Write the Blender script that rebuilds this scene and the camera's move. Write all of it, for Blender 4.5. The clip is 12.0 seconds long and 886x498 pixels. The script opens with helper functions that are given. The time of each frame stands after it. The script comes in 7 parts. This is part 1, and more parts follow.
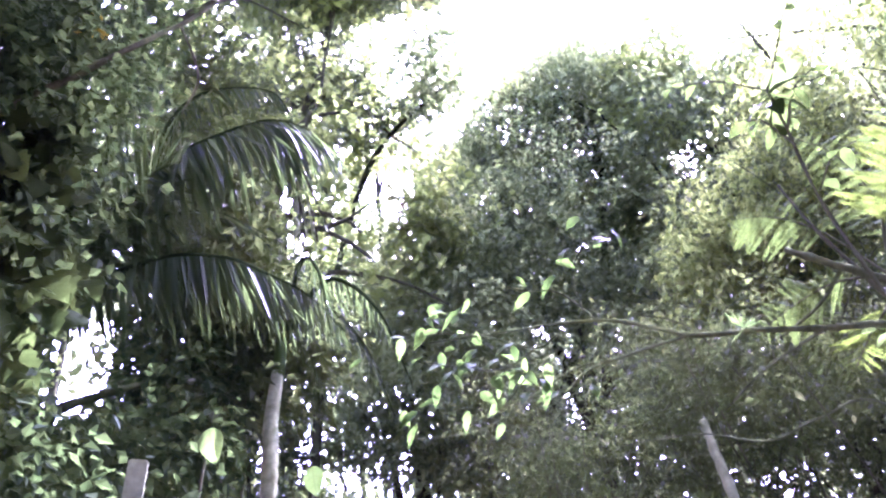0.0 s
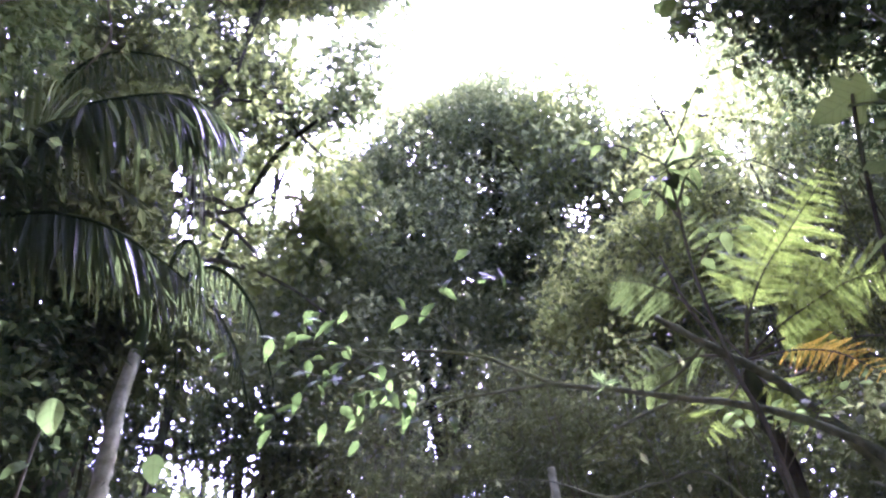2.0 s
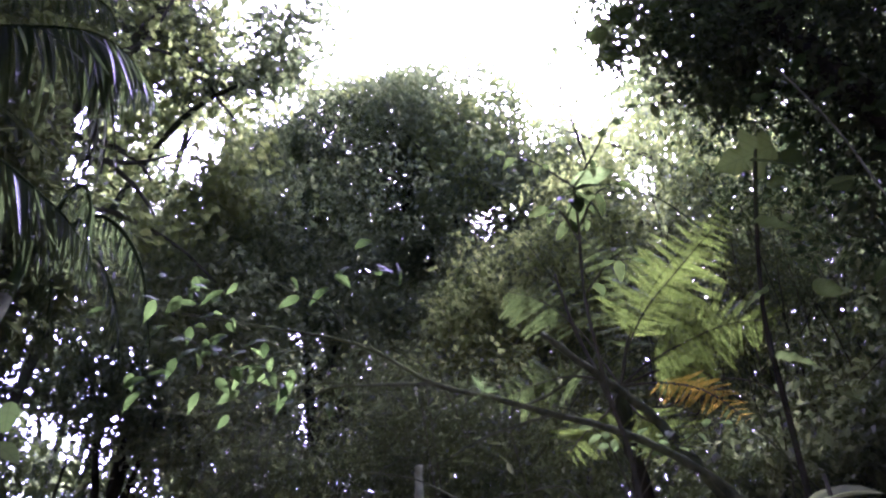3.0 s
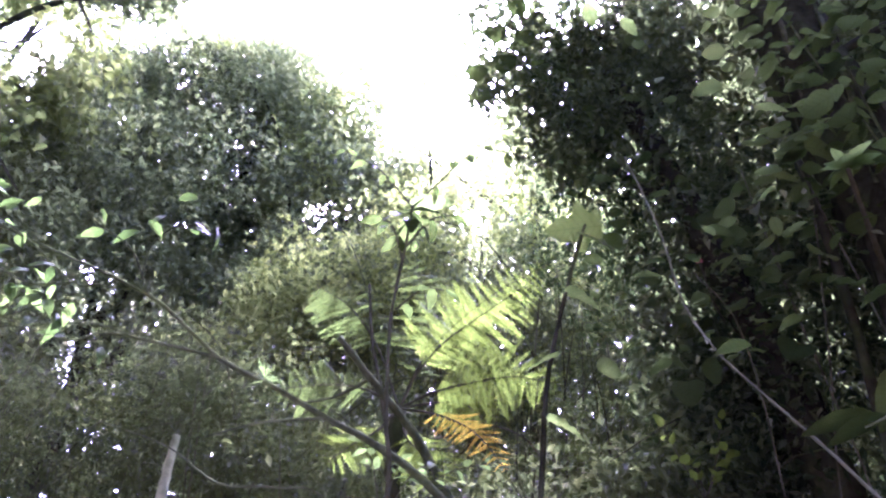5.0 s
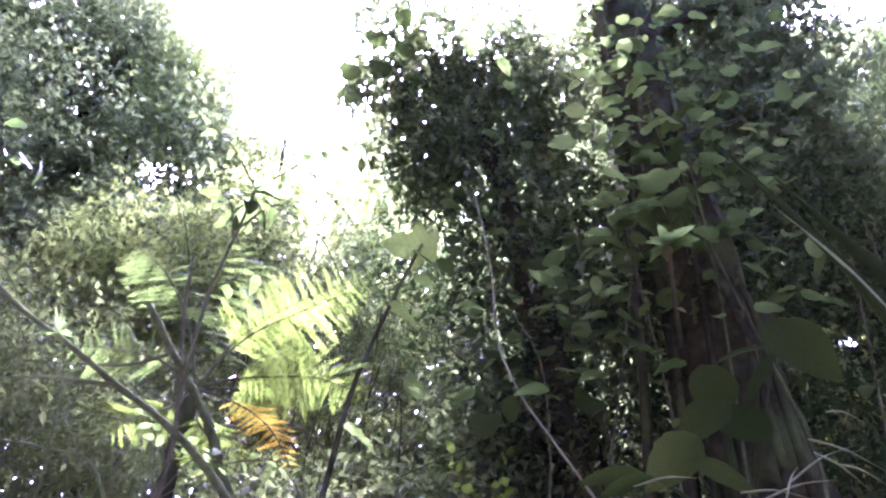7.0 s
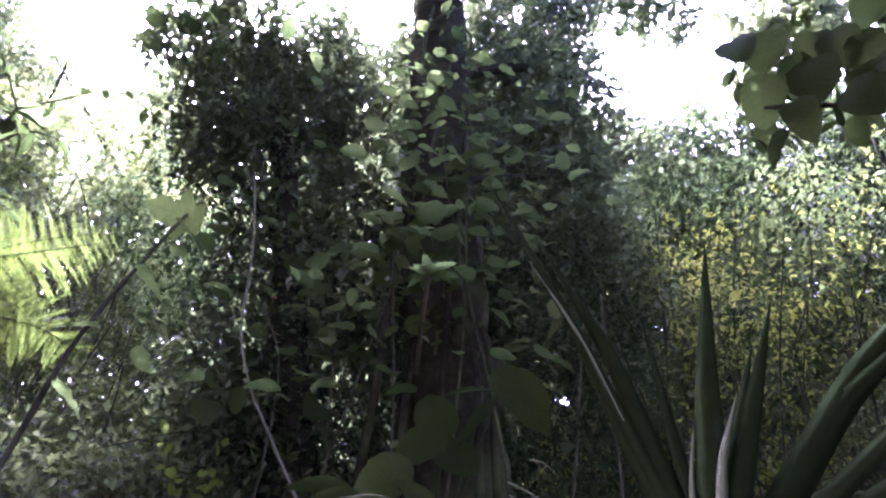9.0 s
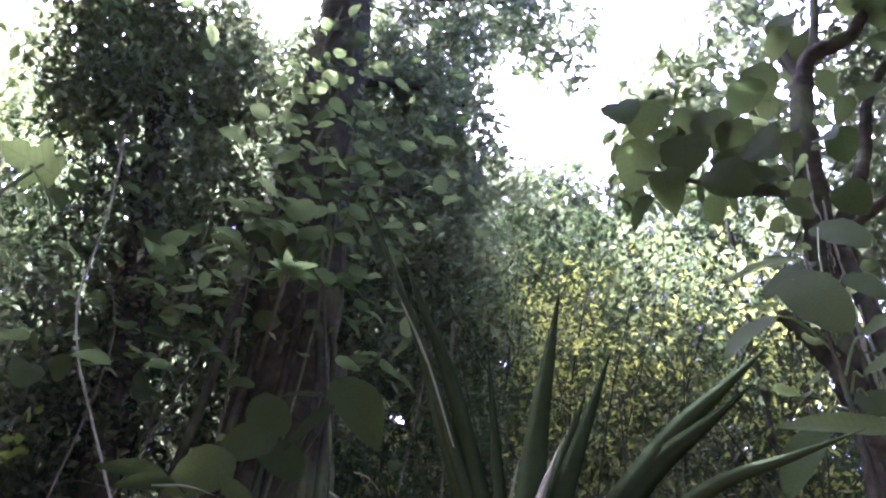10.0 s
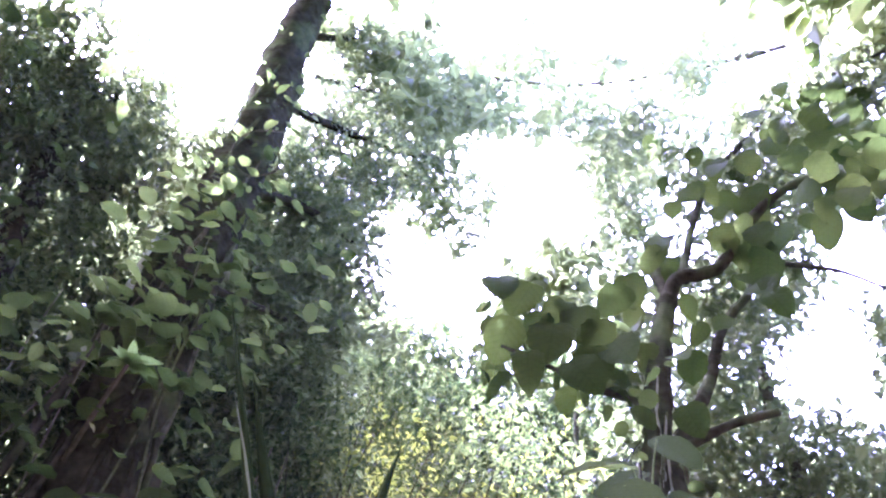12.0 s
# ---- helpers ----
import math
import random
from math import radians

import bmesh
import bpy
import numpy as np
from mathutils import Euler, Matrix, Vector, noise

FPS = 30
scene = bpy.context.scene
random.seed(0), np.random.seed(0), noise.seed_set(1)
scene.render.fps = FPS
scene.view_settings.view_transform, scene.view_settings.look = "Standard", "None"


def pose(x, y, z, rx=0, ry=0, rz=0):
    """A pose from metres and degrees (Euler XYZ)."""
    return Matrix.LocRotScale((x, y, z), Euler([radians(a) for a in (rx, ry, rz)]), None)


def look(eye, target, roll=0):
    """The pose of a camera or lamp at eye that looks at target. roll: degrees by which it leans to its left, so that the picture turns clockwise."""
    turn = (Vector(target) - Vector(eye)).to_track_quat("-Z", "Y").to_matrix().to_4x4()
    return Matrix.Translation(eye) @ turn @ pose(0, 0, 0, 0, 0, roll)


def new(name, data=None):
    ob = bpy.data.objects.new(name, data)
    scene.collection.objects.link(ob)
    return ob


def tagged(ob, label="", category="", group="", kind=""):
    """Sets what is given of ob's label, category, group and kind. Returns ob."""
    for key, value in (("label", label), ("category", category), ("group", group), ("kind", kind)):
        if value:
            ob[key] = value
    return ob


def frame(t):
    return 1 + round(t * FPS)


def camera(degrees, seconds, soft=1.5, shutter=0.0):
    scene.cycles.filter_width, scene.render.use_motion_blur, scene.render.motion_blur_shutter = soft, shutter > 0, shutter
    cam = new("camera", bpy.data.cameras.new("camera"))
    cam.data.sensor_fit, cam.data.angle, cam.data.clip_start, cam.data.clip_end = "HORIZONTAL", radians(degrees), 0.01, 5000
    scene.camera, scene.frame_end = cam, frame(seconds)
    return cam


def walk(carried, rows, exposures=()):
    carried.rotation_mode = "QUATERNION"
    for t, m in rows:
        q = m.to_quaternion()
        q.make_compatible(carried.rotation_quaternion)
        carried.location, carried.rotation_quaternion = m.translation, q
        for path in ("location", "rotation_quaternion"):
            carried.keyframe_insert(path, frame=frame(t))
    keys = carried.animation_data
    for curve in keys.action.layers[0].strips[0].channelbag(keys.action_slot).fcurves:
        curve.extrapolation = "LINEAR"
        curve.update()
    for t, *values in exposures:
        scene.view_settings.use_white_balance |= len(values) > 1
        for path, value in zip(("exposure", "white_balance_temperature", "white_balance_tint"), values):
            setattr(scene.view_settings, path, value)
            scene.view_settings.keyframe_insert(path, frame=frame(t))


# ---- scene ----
# One forest clearing; the camera stands at its foot and turns from the palms to the leafy tree on the bank.
cam = camera(55.0, 12.0, soft=2.3)
PATH = [
    (0.0, pose(0, 0, 1.55, 130.21, 5.36, 4.51)),
    (0.5, pose(0, 0, 1.55, 130.99, 5.21, 3.04)),
    (1.0, pose(0, 0, 1.55, 131.21, 4.46, -0.01)),
    (1.5, pose(0, 0, 1.55, 131.00, 3.51, -3.41)),
    (2.0, pose(0, 0, 1.55, 130.63, 2.21, -8.01)),
    (2.5, pose(0, 0, 1.55, 130.28, 0.85, -13.33)),
    (3.0, pose(0, 0, 1.55, 130.02, -0.19, -18.74)),
    (3.2, pose(0, 0, 1.55, 129.95, -0.60, -20.67)),
    (4.8, pose(0, 0, 1.55, 131.00, -5.20, -36.79)),
    (5.0, pose(0, 0, 1.55, 131.31, -5.42, -38.67)),
    (5.5, pose(0, 0, 1.55, 132.04, -5.89, -43.19)),
    (6.0, pose(0, 0, 1.55, 132.46, -6.35, -47.37)),
    (6.5, pose(0, 0, 1.55, 132.91, -6.53, -51.20)),
    (7.0, pose(0, 0, 1.55, 133.59, -7.14, -55.31)),
    (7.2, pose(0, 0, 1.55, 133.81, -7.68, -57.21)),
    (8.8, pose(0, 0, 1.55, 136.26, -6.15, -74.14)),
    (9.0, pose(0, 0, 1.55, 136.37, -6.14, -76.44)),
    (9.5, pose(0, 0, 1.55, 136.92, -6.22, -83.34)),
    (10.0, pose(0, 0, 1.55, 138.70, -6.41, -90.24)),
    (10.5, pose(0, 0, 1.55, 141.17, -6.85, -95.55)),
    (11.0, pose(0, 0, 1.55, 143.70, -7.78, -100.57)),
    (11.5, pose(0, 0, 1.55, 147.24, -7.88, -104.74)),
    (12.0, pose(0, 0, 1.55, 150.37, -7.38, -106.61)),
]
EXPOSURES = [(0.0, 6.4, 4850, 83), (2.0, 5.5, 4850, 83), (3.0, 4.4, 4850, 82), (5.0, 6.0, 4850, 83), (7.0, 6.65, 4850, 83), (9.0, 5.95, 4800, 83), (10.0, 6.45, 4800, 82), (12.0, 7.0, 4800, 79)]
walk(cam, PATH, EXPOSURES)

# ---- light ----
SUN_AZ, SUN_EL = 36.0, 60.0
world = bpy.data.worlds.new("sky")
scene.world = world
world.use_nodes = True
wt = world.node_tree
sky = wt.nodes.new("ShaderNodeTexSky")
sky.sky_type = "NISHITA"
sky.sun_disc = False
sky.sun_elevation = radians(SUN_EL)
sky.sun_rotation = radians(SUN_AZ)
sky.air_density = 0.8
sky.dust_density = 8.0
sky.ozone_density = 0.6
wt.nodes["Background"].inputs["Strength"].default_value = 0.15
wt.links.new(sky.outputs[0], wt.nodes["Background"].inputs[0])

sun_data = bpy.data.lights.new("sun", "SUN")
sun_data.energy = 2.0
sun_data.angle = radians(0.5)
sun_data.color = (1.0, 0.97, 0.92)
sun = new("sun", sun_data)
a, e = radians(SUN_AZ), radians(SUN_EL)
sun_way = Vector((math.sin(a) * math.cos(e), math.cos(a) * math.cos(e), math.sin(e)))
sun.matrix_world = look(sun_way * 60, (0, 0, 0))

# ---- materials ----


def material(name, rough=0.6):
    m = bpy.data.materials.new(name)
    m.use_nodes = True
    nt = m.node_tree
    b = nt.nodes["Principled BSDF"]
    b.inputs["Roughness"].default_value = rough
    return m, nt, b


def ramp(nt, source, stops):
    r = nt.nodes.new("ShaderNodeValToRGB")
    el = r.color_ramp.elements
    while len(el) < len(stops):
        el.new(0.5)
    for q, (p, c) in zip(el, stops):
        q.position, q.color = p, (*c, 1)
    nt.links.new(source, r.inputs[0])
    return r.outputs[0]


def noise_out(nt, scale, detail=4.0, rough=0.6):
    n = nt.nodes.new("ShaderNodeTexNoise")
    n.inputs["Scale"].default_value = scale
    n.inputs["Detail"].default_value = detail
    n.inputs["Roughness"].default_value = rough
    c = nt.nodes.new("ShaderNodeTexCoord")
    nt.links.new(c.outputs["Object"], n.inputs["Vector"])
    return n.outputs["Fac"]


def leaf_material(name, dark, mid, light, through_colour, share=0.45, rough=0.5, per_object=False, gloss=0.25, vein=0.0):
    """Leaf: varied green, a waxy face and light that shines through; vein: half the leaf's rib spacing in metres."""
    m, nt, b = material(name, rough)
    b.inputs["Specular IOR Level"].default_value = gloss
    if per_object:
        rnd = nt.nodes.new("ShaderNodeObjectInfo").outputs["Random"]
    else:
        rnd = nt.nodes.new("ShaderNodeNewGeometry").outputs["Random Per Island"]
    col = ramp(nt, rnd, [(0.0, dark), (0.55, mid), (1.0, light)])
    spots = ramp(nt, noise_out(nt, 23.0), [(0.3, (0.55, 0.55, 0.5)), (0.7, (1.2, 1.2, 1.1))])
    mix = nt.nodes.new("ShaderNodeMix")
    mix.data_type, mix.blend_type = "RGBA", "MULTIPLY"
    mix.inputs[0].default_value = 0.5
    nt.links.new(col, mix.inputs[6])
    nt.links.new(spots, mix.inputs[7])
    nt.links.new(mix.outputs[2], b.inputs["Base Color"])
    t = nt.nodes.new("ShaderNodeBsdfTranslucent")
    tc = nt.nodes.new("ShaderNodeMix")
    tc.data_type, tc.blend_type = "RGBA", "MULTIPLY"
    tc.inputs[0].default_value = 0.75
    tc.inputs[6].default_value = (*through_colour, 1)
    nt.links.new(ramp(nt, rnd, [(0.0, (0.6, 0.65, 0.5)), (1.0, (1.1, 1.05, 0.9))]), tc.inputs[7])
    shine = tc.outputs[2]
    if vein:
        place_in = nt.nodes.new("ShaderNodeSeparateXYZ")
        nt.links.new(nt.nodes.new("ShaderNodeTexCoord").outputs["Object"], place_in.inputs[0])

        def calc(op, a0, b0):
            q = nt.nodes.new("ShaderNodeMath")
            q.operation = op
            for k, s in ((0, a0), (1, b0)):
                if isinstance(s, (int, float)):
                    q.inputs[k].default_value = s
                else:
                    nt.links.new(s, q.inputs[k])
            return q.outputs[0]
        off = calc("ABSOLUTE", place_in.outputs[1], 0)
        wave = calc("SINE", calc("MULTIPLY", calc("SUBTRACT", place_in.outputs[0], calc("MULTIPLY", off, 0.75)), math.pi / vein), 0)
        rib = calc("MAXIMUM", calc("GREATER_THAN", wave, 0.93), calc("LESS_THAN", off, vein * 0.14))
        ribs = nt.nodes.new("ShaderNodeMix")
        ribs.data_type, ribs.blend_type = "RGBA", "MULTIPLY"
        nt.links.new(calc("MULTIPLY", rib, 0.35), ribs.inputs[0])
        nt.links.new(shine, ribs.inputs[6])
        ribs.inputs[7].default_value = (0.3, 0.35, 0.3, 1)
        shine = ribs.outputs[2]
        bump = nt.nodes.new("ShaderNodeBump")
        bump.inputs["Strength"].default_value = 0.15
        bump.inputs["Distance"].default_value = 0.002
        nt.links.new(wave, bump.inputs["Height"])
        nt.links.new(bump.outputs[0], b.inputs["Normal"])
    nt.links.new(shine, t.inputs[0])
    mx = nt.nodes.new("ShaderNodeMixShader")
    mx.inputs[0].default_value = share
    nt.links.new(b.outputs[0], mx.inputs[1])
    nt.links.new(t.outputs[0], mx.inputs[2])
    nt.links.new(mx.outputs[0], nt.nodes["Material Output"].inputs[0])
    return m


def bark_material(name, dark, light, scale=9.0, moss=(0.05, 0.08, 0.02), moss_share=0.3):
    m, nt, b = material(name, 0.9)
    b.inputs["Specular IOR Level"].default_value = 0.0
    col = ramp(nt, noise_out(nt, scale, 8.0), [(0.3, dark), (0.7, light)])
    mix = nt.nodes.new("ShaderNodeMix")
    mix.data_type = "RGBA"
    nt.links.new(ramp(nt, noise_out(nt, 2.3), [(0.5, (0, 0, 0)), (0.7, (moss_share,) * 3)]), mix.inputs[0])
    nt.links.new(col, mix.inputs[6])
    mix.inputs[7].default_value = (*moss, 1)
    nt.links.new(mix.outputs[2], b.inputs["Base Color"])
    bump = nt.nodes.new("ShaderNodeBump")
    bump.inputs["Strength"].default_value = 0.6
    bump.inputs["Distance"].default_value = 0.02
    nt.links.new(noise_out(nt, scale * 3, 6.0), bump.inputs["Height"])
    nt.links.new(bump.outputs[0], b.inputs["Normal"])
    return m


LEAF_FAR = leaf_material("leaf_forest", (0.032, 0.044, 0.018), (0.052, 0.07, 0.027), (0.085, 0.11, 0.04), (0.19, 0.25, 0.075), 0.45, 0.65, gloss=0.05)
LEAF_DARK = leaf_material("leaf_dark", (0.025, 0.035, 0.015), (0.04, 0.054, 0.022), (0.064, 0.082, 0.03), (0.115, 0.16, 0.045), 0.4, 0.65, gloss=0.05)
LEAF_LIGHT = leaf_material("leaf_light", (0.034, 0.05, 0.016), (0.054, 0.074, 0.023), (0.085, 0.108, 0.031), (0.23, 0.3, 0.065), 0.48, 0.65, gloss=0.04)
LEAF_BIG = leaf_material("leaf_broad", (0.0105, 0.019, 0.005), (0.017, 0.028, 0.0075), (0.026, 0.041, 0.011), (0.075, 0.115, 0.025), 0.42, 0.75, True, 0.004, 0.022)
# darker, less translucent leaf: the shade of thick canopy is put into its colour
LEAF_SHADE = leaf_material("leaf_shade_green", (0.017, 0.025, 0.01), (0.024, 0.034, 0.013), (0.034, 0.047, 0.017), (0.075, 0.108, 0.025), 0.38, 0.65, gloss=0.03)
# darkest leaf copy, for vine, climbers and thicket: their shade is in the colour
LEAF_DEEP_SHADE = leaf_material("leaf_deep_shade", (0.011, 0.02, 0.008), (0.016, 0.027, 0.01), (0.024, 0.038, 0.014), (0.045, 0.075, 0.018), 0.34, 0.75, gloss=0.006)
# broad-leaf shaded copy: shade and backlit silhouettes are put into this dark green
LEAF_SHADE_BROAD = leaf_material("leaf_shade_broad", (0.01, 0.018, 0.0045), (0.015, 0.025, 0.006), (0.024, 0.037, 0.009), (0.05, 0.08, 0.015), 0.38, 0.75, True, 0.005, 0.03)
LEAF_LIME = leaf_material("leaf_lime", (0.04, 0.065, 0.017), (0.052, 0.08, 0.021), (0.07, 0.1, 0.026), (0.11, 0.18, 0.04), 0.5, 0.75, True, 0.02, 0.03)
# lit thicket leaf: backlight is put into this brighter yellow-green
LEAF_LIME_SMALL = leaf_material("leaf_thicket_lit", (0.032, 0.045, 0.01), (0.048, 0.064, 0.014), (0.072, 0.09, 0.018), (0.19, 0.23, 0.03), 0.48, 0.7, gloss=0.03)
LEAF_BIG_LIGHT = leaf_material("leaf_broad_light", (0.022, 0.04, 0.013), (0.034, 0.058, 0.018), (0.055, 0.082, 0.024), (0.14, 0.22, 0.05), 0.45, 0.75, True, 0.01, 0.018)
LEAF_SHRUB = leaf_material("leaf_shrub", (0.012, 0.025, 0.006), (0.019, 0.037, 0.009), (0.031, 0.053, 0.013), (0.08, 0.145, 0.026), 0.42, 0.75, True, 0.01, 0.02)
LEAF_PALM = leaf_material("leaf_palm", (0.011, 0.02, 0.008), (0.016, 0.027, 0.011), (0.023, 0.036, 0.015), (0.07, 0.11, 0.026), 0.32, 0.6, True, 0.012)
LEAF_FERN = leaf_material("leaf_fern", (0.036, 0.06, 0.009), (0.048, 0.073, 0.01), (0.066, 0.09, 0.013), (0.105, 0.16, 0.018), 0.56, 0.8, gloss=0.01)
# shaded copy of leaf_fern: shade is put into the colour
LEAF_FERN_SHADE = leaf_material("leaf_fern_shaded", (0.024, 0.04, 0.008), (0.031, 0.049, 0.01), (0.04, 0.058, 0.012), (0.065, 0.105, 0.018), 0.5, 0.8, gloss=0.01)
LEAF_FERN_DRY = leaf_material("leaf_fern_dry", (0.22, 0.15, 0.012), (0.28, 0.2, 0.014), (0.32, 0.23, 0.018), (0.5, 0.38, 0.03), 0.6, 0.75, gloss=0.01)
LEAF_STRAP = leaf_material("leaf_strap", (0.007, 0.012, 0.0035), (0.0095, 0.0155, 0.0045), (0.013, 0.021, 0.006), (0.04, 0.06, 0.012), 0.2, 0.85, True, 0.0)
LEAF_DRY = leaf_material("leaf_dry", (0.07, 0.088, 0.032), (0.115, 0.142, 0.055), (0.18, 0.218, 0.095), (0.18, 0.225, 0.07), 0.3, 0.7, gloss=0.1)
BARK = bark_material("bark_brown", (0.018, 0.02, 0.009), (0.06, 0.064, 0.032))
BARK_DARK = bark_material("bark_dark", (0.009, 0.01, 0.0048), (0.03, 0.032, 0.016), moss_share=0.5)
BARK_PALE = bark_material("bark_pale", (0.1, 0.12, 0.052), (0.27, 0.315, 0.155), 11.0, moss_share=0.3)
BARK_LICHEN = bark_material("bark_lichen", (0.015, 0.02, 0.008), (0.056, 0.07, 0.028), 14.0, moss=(0.06, 0.085, 0.02), moss_share=0.85)
WOOD = bark_material("wood_weathered", (0.062, 0.074, 0.034), (0.15, 0.175, 0.088), 12.0, moss_share=0.2)

# ---- the lie of the land and the gaps in the canopy ----
EYE = np.array((0.0, 0.0, 1.55))


def land(x, y):
    """Height of the ground: level behind the clearing's foot, a rising bank ahead."""
    s = 0.72 * np.asarray(x, float) + 0.62 * np.asarray(y, float) - 1.4
    rise = 0.32 * 0.5 * (s + np.sqrt(s * s + 0.8))
    cap = 9.0
    return cap * np.tanh(rise / cap) - 0.12 + 0.06 * np.sin(1.7 * np.asarray(x)) * np.cos(1.3 * np.asarray(y))


# openings of the canopy over the clearing: compass bearing and height angle from its foot, in degrees
GLADE = [(14, 89), (11, 61), (4.5, 60), (4.5, 52), (6, 50.5), (10, 51.5), (17, 52), (21, 50), (24.5, 48.5), (27, 45.5), (29, 48), (34, 48.5), (33.5, 53), (32, 57), (34, 61),
         (39, 57), (42, 61), (48, 57), (53, 60), (58, 58), (62, 64), (57, 75), (40, 89)]
GLADE_EAST = [(85.5, 60), (87.5, 56.5), (91, 54), (95, 54.3), (98.4, 56.5), (100, 60.5), (106, 61.5), (114, 62), (115, 66), (106, 68), (93.5, 67)]
# smaller openings: bearing, height angle, half width, half height, share of leaves that stays
# first and third thin the leaves to stand in for glare, not real gaps
CHINKS = [(-1, 54.5, 5.5, 4.0, 0.45), (1.5, 48.5, 3.0, 1.5, 0.5), (37, 54, 3.5, 4.5, 0.5), (-4.5, 44, 2.4, 1.7, 0.05), (-14, 44, 1.5, 1.2, 0.1), (-12.5, 41, 1.0, 1.2, 0.2), (-28.2, 31.8, 2.3, 3.2, 0.05), (-14.7, 27, 1.2, 2.4, 0.1),
          (-11.8, 27, 1.3, 2.0, 0.15), (-6, 25.3, 4.5, 1.8, 0.45), (-4, 29.5, 3.0, 2.0, 0.6), (23, 41.5, 2.2, 1.5, 0.35), (25.5, 42.3, 2.5, 1.2, 0.4),
          (36.4, 43.2, 2.0, 1.4, 0.5), (37.8, 54.6, 0.9, 0.7, 0.0), (36, 50.6, 2.0, 0.9, 0.3), (8.2, 28.7, 1.2, 1.6, 0.4)]
CHINKS_EAST = [(126, 75, 5, 1.6, 0.1), (134, 67.6, 3.5, 2.6, 0.15), (146, 70.3, 7, 2.2, 0.15), (135.5, 50.6, 5, 3.2, 0.12), (135, 46.6, 5, 1.6, 0.3),
               (144, 56, 3, 3.4, 0.15), (128, 44.6, 3, 1.5, 0.3), (99, 52.6, 1.6, 1.2, 0.15), (90.2, 41.3, 0.8, 0.8, 0.1), (97.3, 43.7, 0.6, 0.6, 0.1),
               (81.8, 36.5, 1.0, 0.8, 0.1), (73.4, 57, 0.9, 0.9, 0.1), (123, 62.6, 2, 1.2, 0.2), (100, 76, 14, 3, 0.3)]


def bearing(p):
    d = p - EYE
    return np.degrees(np.arctan2(d[:, 0], d[:, 1])), np.degrees(np.arctan2(d[:, 2], np.hypot(d[:, 0], d[:, 1])))


def inside(poly, az, el):
    hit = np.zeros(len(az), bool)
    for (x0, y0), (x1, y1) in zip(poly, poly[1:] + poly[:1]):
        cross = (y0 > el) != (y1 > el)
        hit ^= cross & (az < (x1 - x0) * (el - y0) / ((y1 - y0) or 1e-9) + x0)
    return hit


def shade_stays(p, rng, ragged=0.7):
    """Which of the places p lie in leaf, not in an opening."""
    az, el = bearing(p)
    az = az + rng.normal(0, ragged, len(az)) / np.cos(np.radians(np.clip(el, 0, 80)))
    el = el + rng.normal(0, ragged, len(az))
    keep = ~(inside(GLADE, az, el) | inside(GLADE_EAST, az, el))
    for b0, h0, w, h, stay in CHINKS + CHINKS_EAST:
        near = ((az - b0) / w) ** 2 + ((el - h0) / h) ** 2 < 1
        keep &= ~near | (rng.random(len(az)) < stay)
    return keep


# ---- builders ----


def mesh_of(name, verts, faces, mat, smooth=False):
    me = bpy.data.meshes.new(name)
    verts = np.ascontiguousarray(verts, np.float32)
    faces = np.ascontiguousarray(faces, np.int32)
    k = faces.shape[1]
    me.vertices.add(len(verts))
    me.vertices.foreach_set("co", verts.ravel())
    me.loops.add(faces.size)
    me.loops.foreach_set("vertex_index", faces.ravel())
    me.polygons.add(len(faces))
    me.polygons.foreach_set("loop_start", np.arange(0, faces.size, k, dtype=np.int32))
    me.polygons.foreach_set("use_smooth", np.full(len(faces), smooth))
    me.materials.append(mat)
    me.update(calc_edges=True)
    return me


def part_of(name, me, parent, label=""):
    ob = new(name, me)
    ob.parent = parent
    return tagged(ob, label)


def unit(v):
    return v / (np.linalg.norm(v, axis=-1, keepdims=True) + 1e-9)


def leaf_cloud(name, pos, axis, rng, length, width, mat, folds=False):
    """One mesh of many small leaves: each a folded blade of two or four triangles."""
    n = len(pos)
    axis = unit(axis)
    side = unit(np.cross(axis, unit(rng.normal(0, 1, (n, 3)) + (0, 0, 1.5))))
    up = np.cross(side, axis)
    ln = (length * rng.uniform(0.6, 1.3, n))[:, None]
    wd = ln * width * rng.uniform(0.8, 1.2, n)[:, None]
    fold = wd * rng.uniform(0.05, 0.3, n)[:, None]
    base, tip = pos, pos + axis * ln - (0, 0, 1) * ln * rng.uniform(0, 0.25, n)[:, None]
    left = pos + axis * ln * 0.42 + side * wd * 0.5 + up * fold
    right = pos + axis * ln * 0.42 - side * wd * 0.5 + up * fold
    i = np.arange(n)[:, None]
    if not folds:
        v = np.stack([base, left, tip, right], 1).reshape(-1, 3)
        f = np.concatenate([i * 4 + (0, 2, 1), i * 4 + (0, 3, 2)], 1).reshape(-1, 3)
    else:
        mid = pos + axis * ln * 0.5
        left2, right2 = left + axis * ln * 0.28 - side * wd * 0.12, right + axis * ln * 0.28 + side * wd * 0.12
        v = np.stack([base, left, left2, tip, right2, right, mid], 1).reshape(-1, 3)
        f = np.concatenate([i * 7 + t for t in ((0, 6, 1), (1, 6, 2), (2, 6, 3), (3, 6, 4), (4, 6, 5), (5, 6, 0))], 1).reshape(-1, 3)
    return mesh_of(name, v, f, mat)


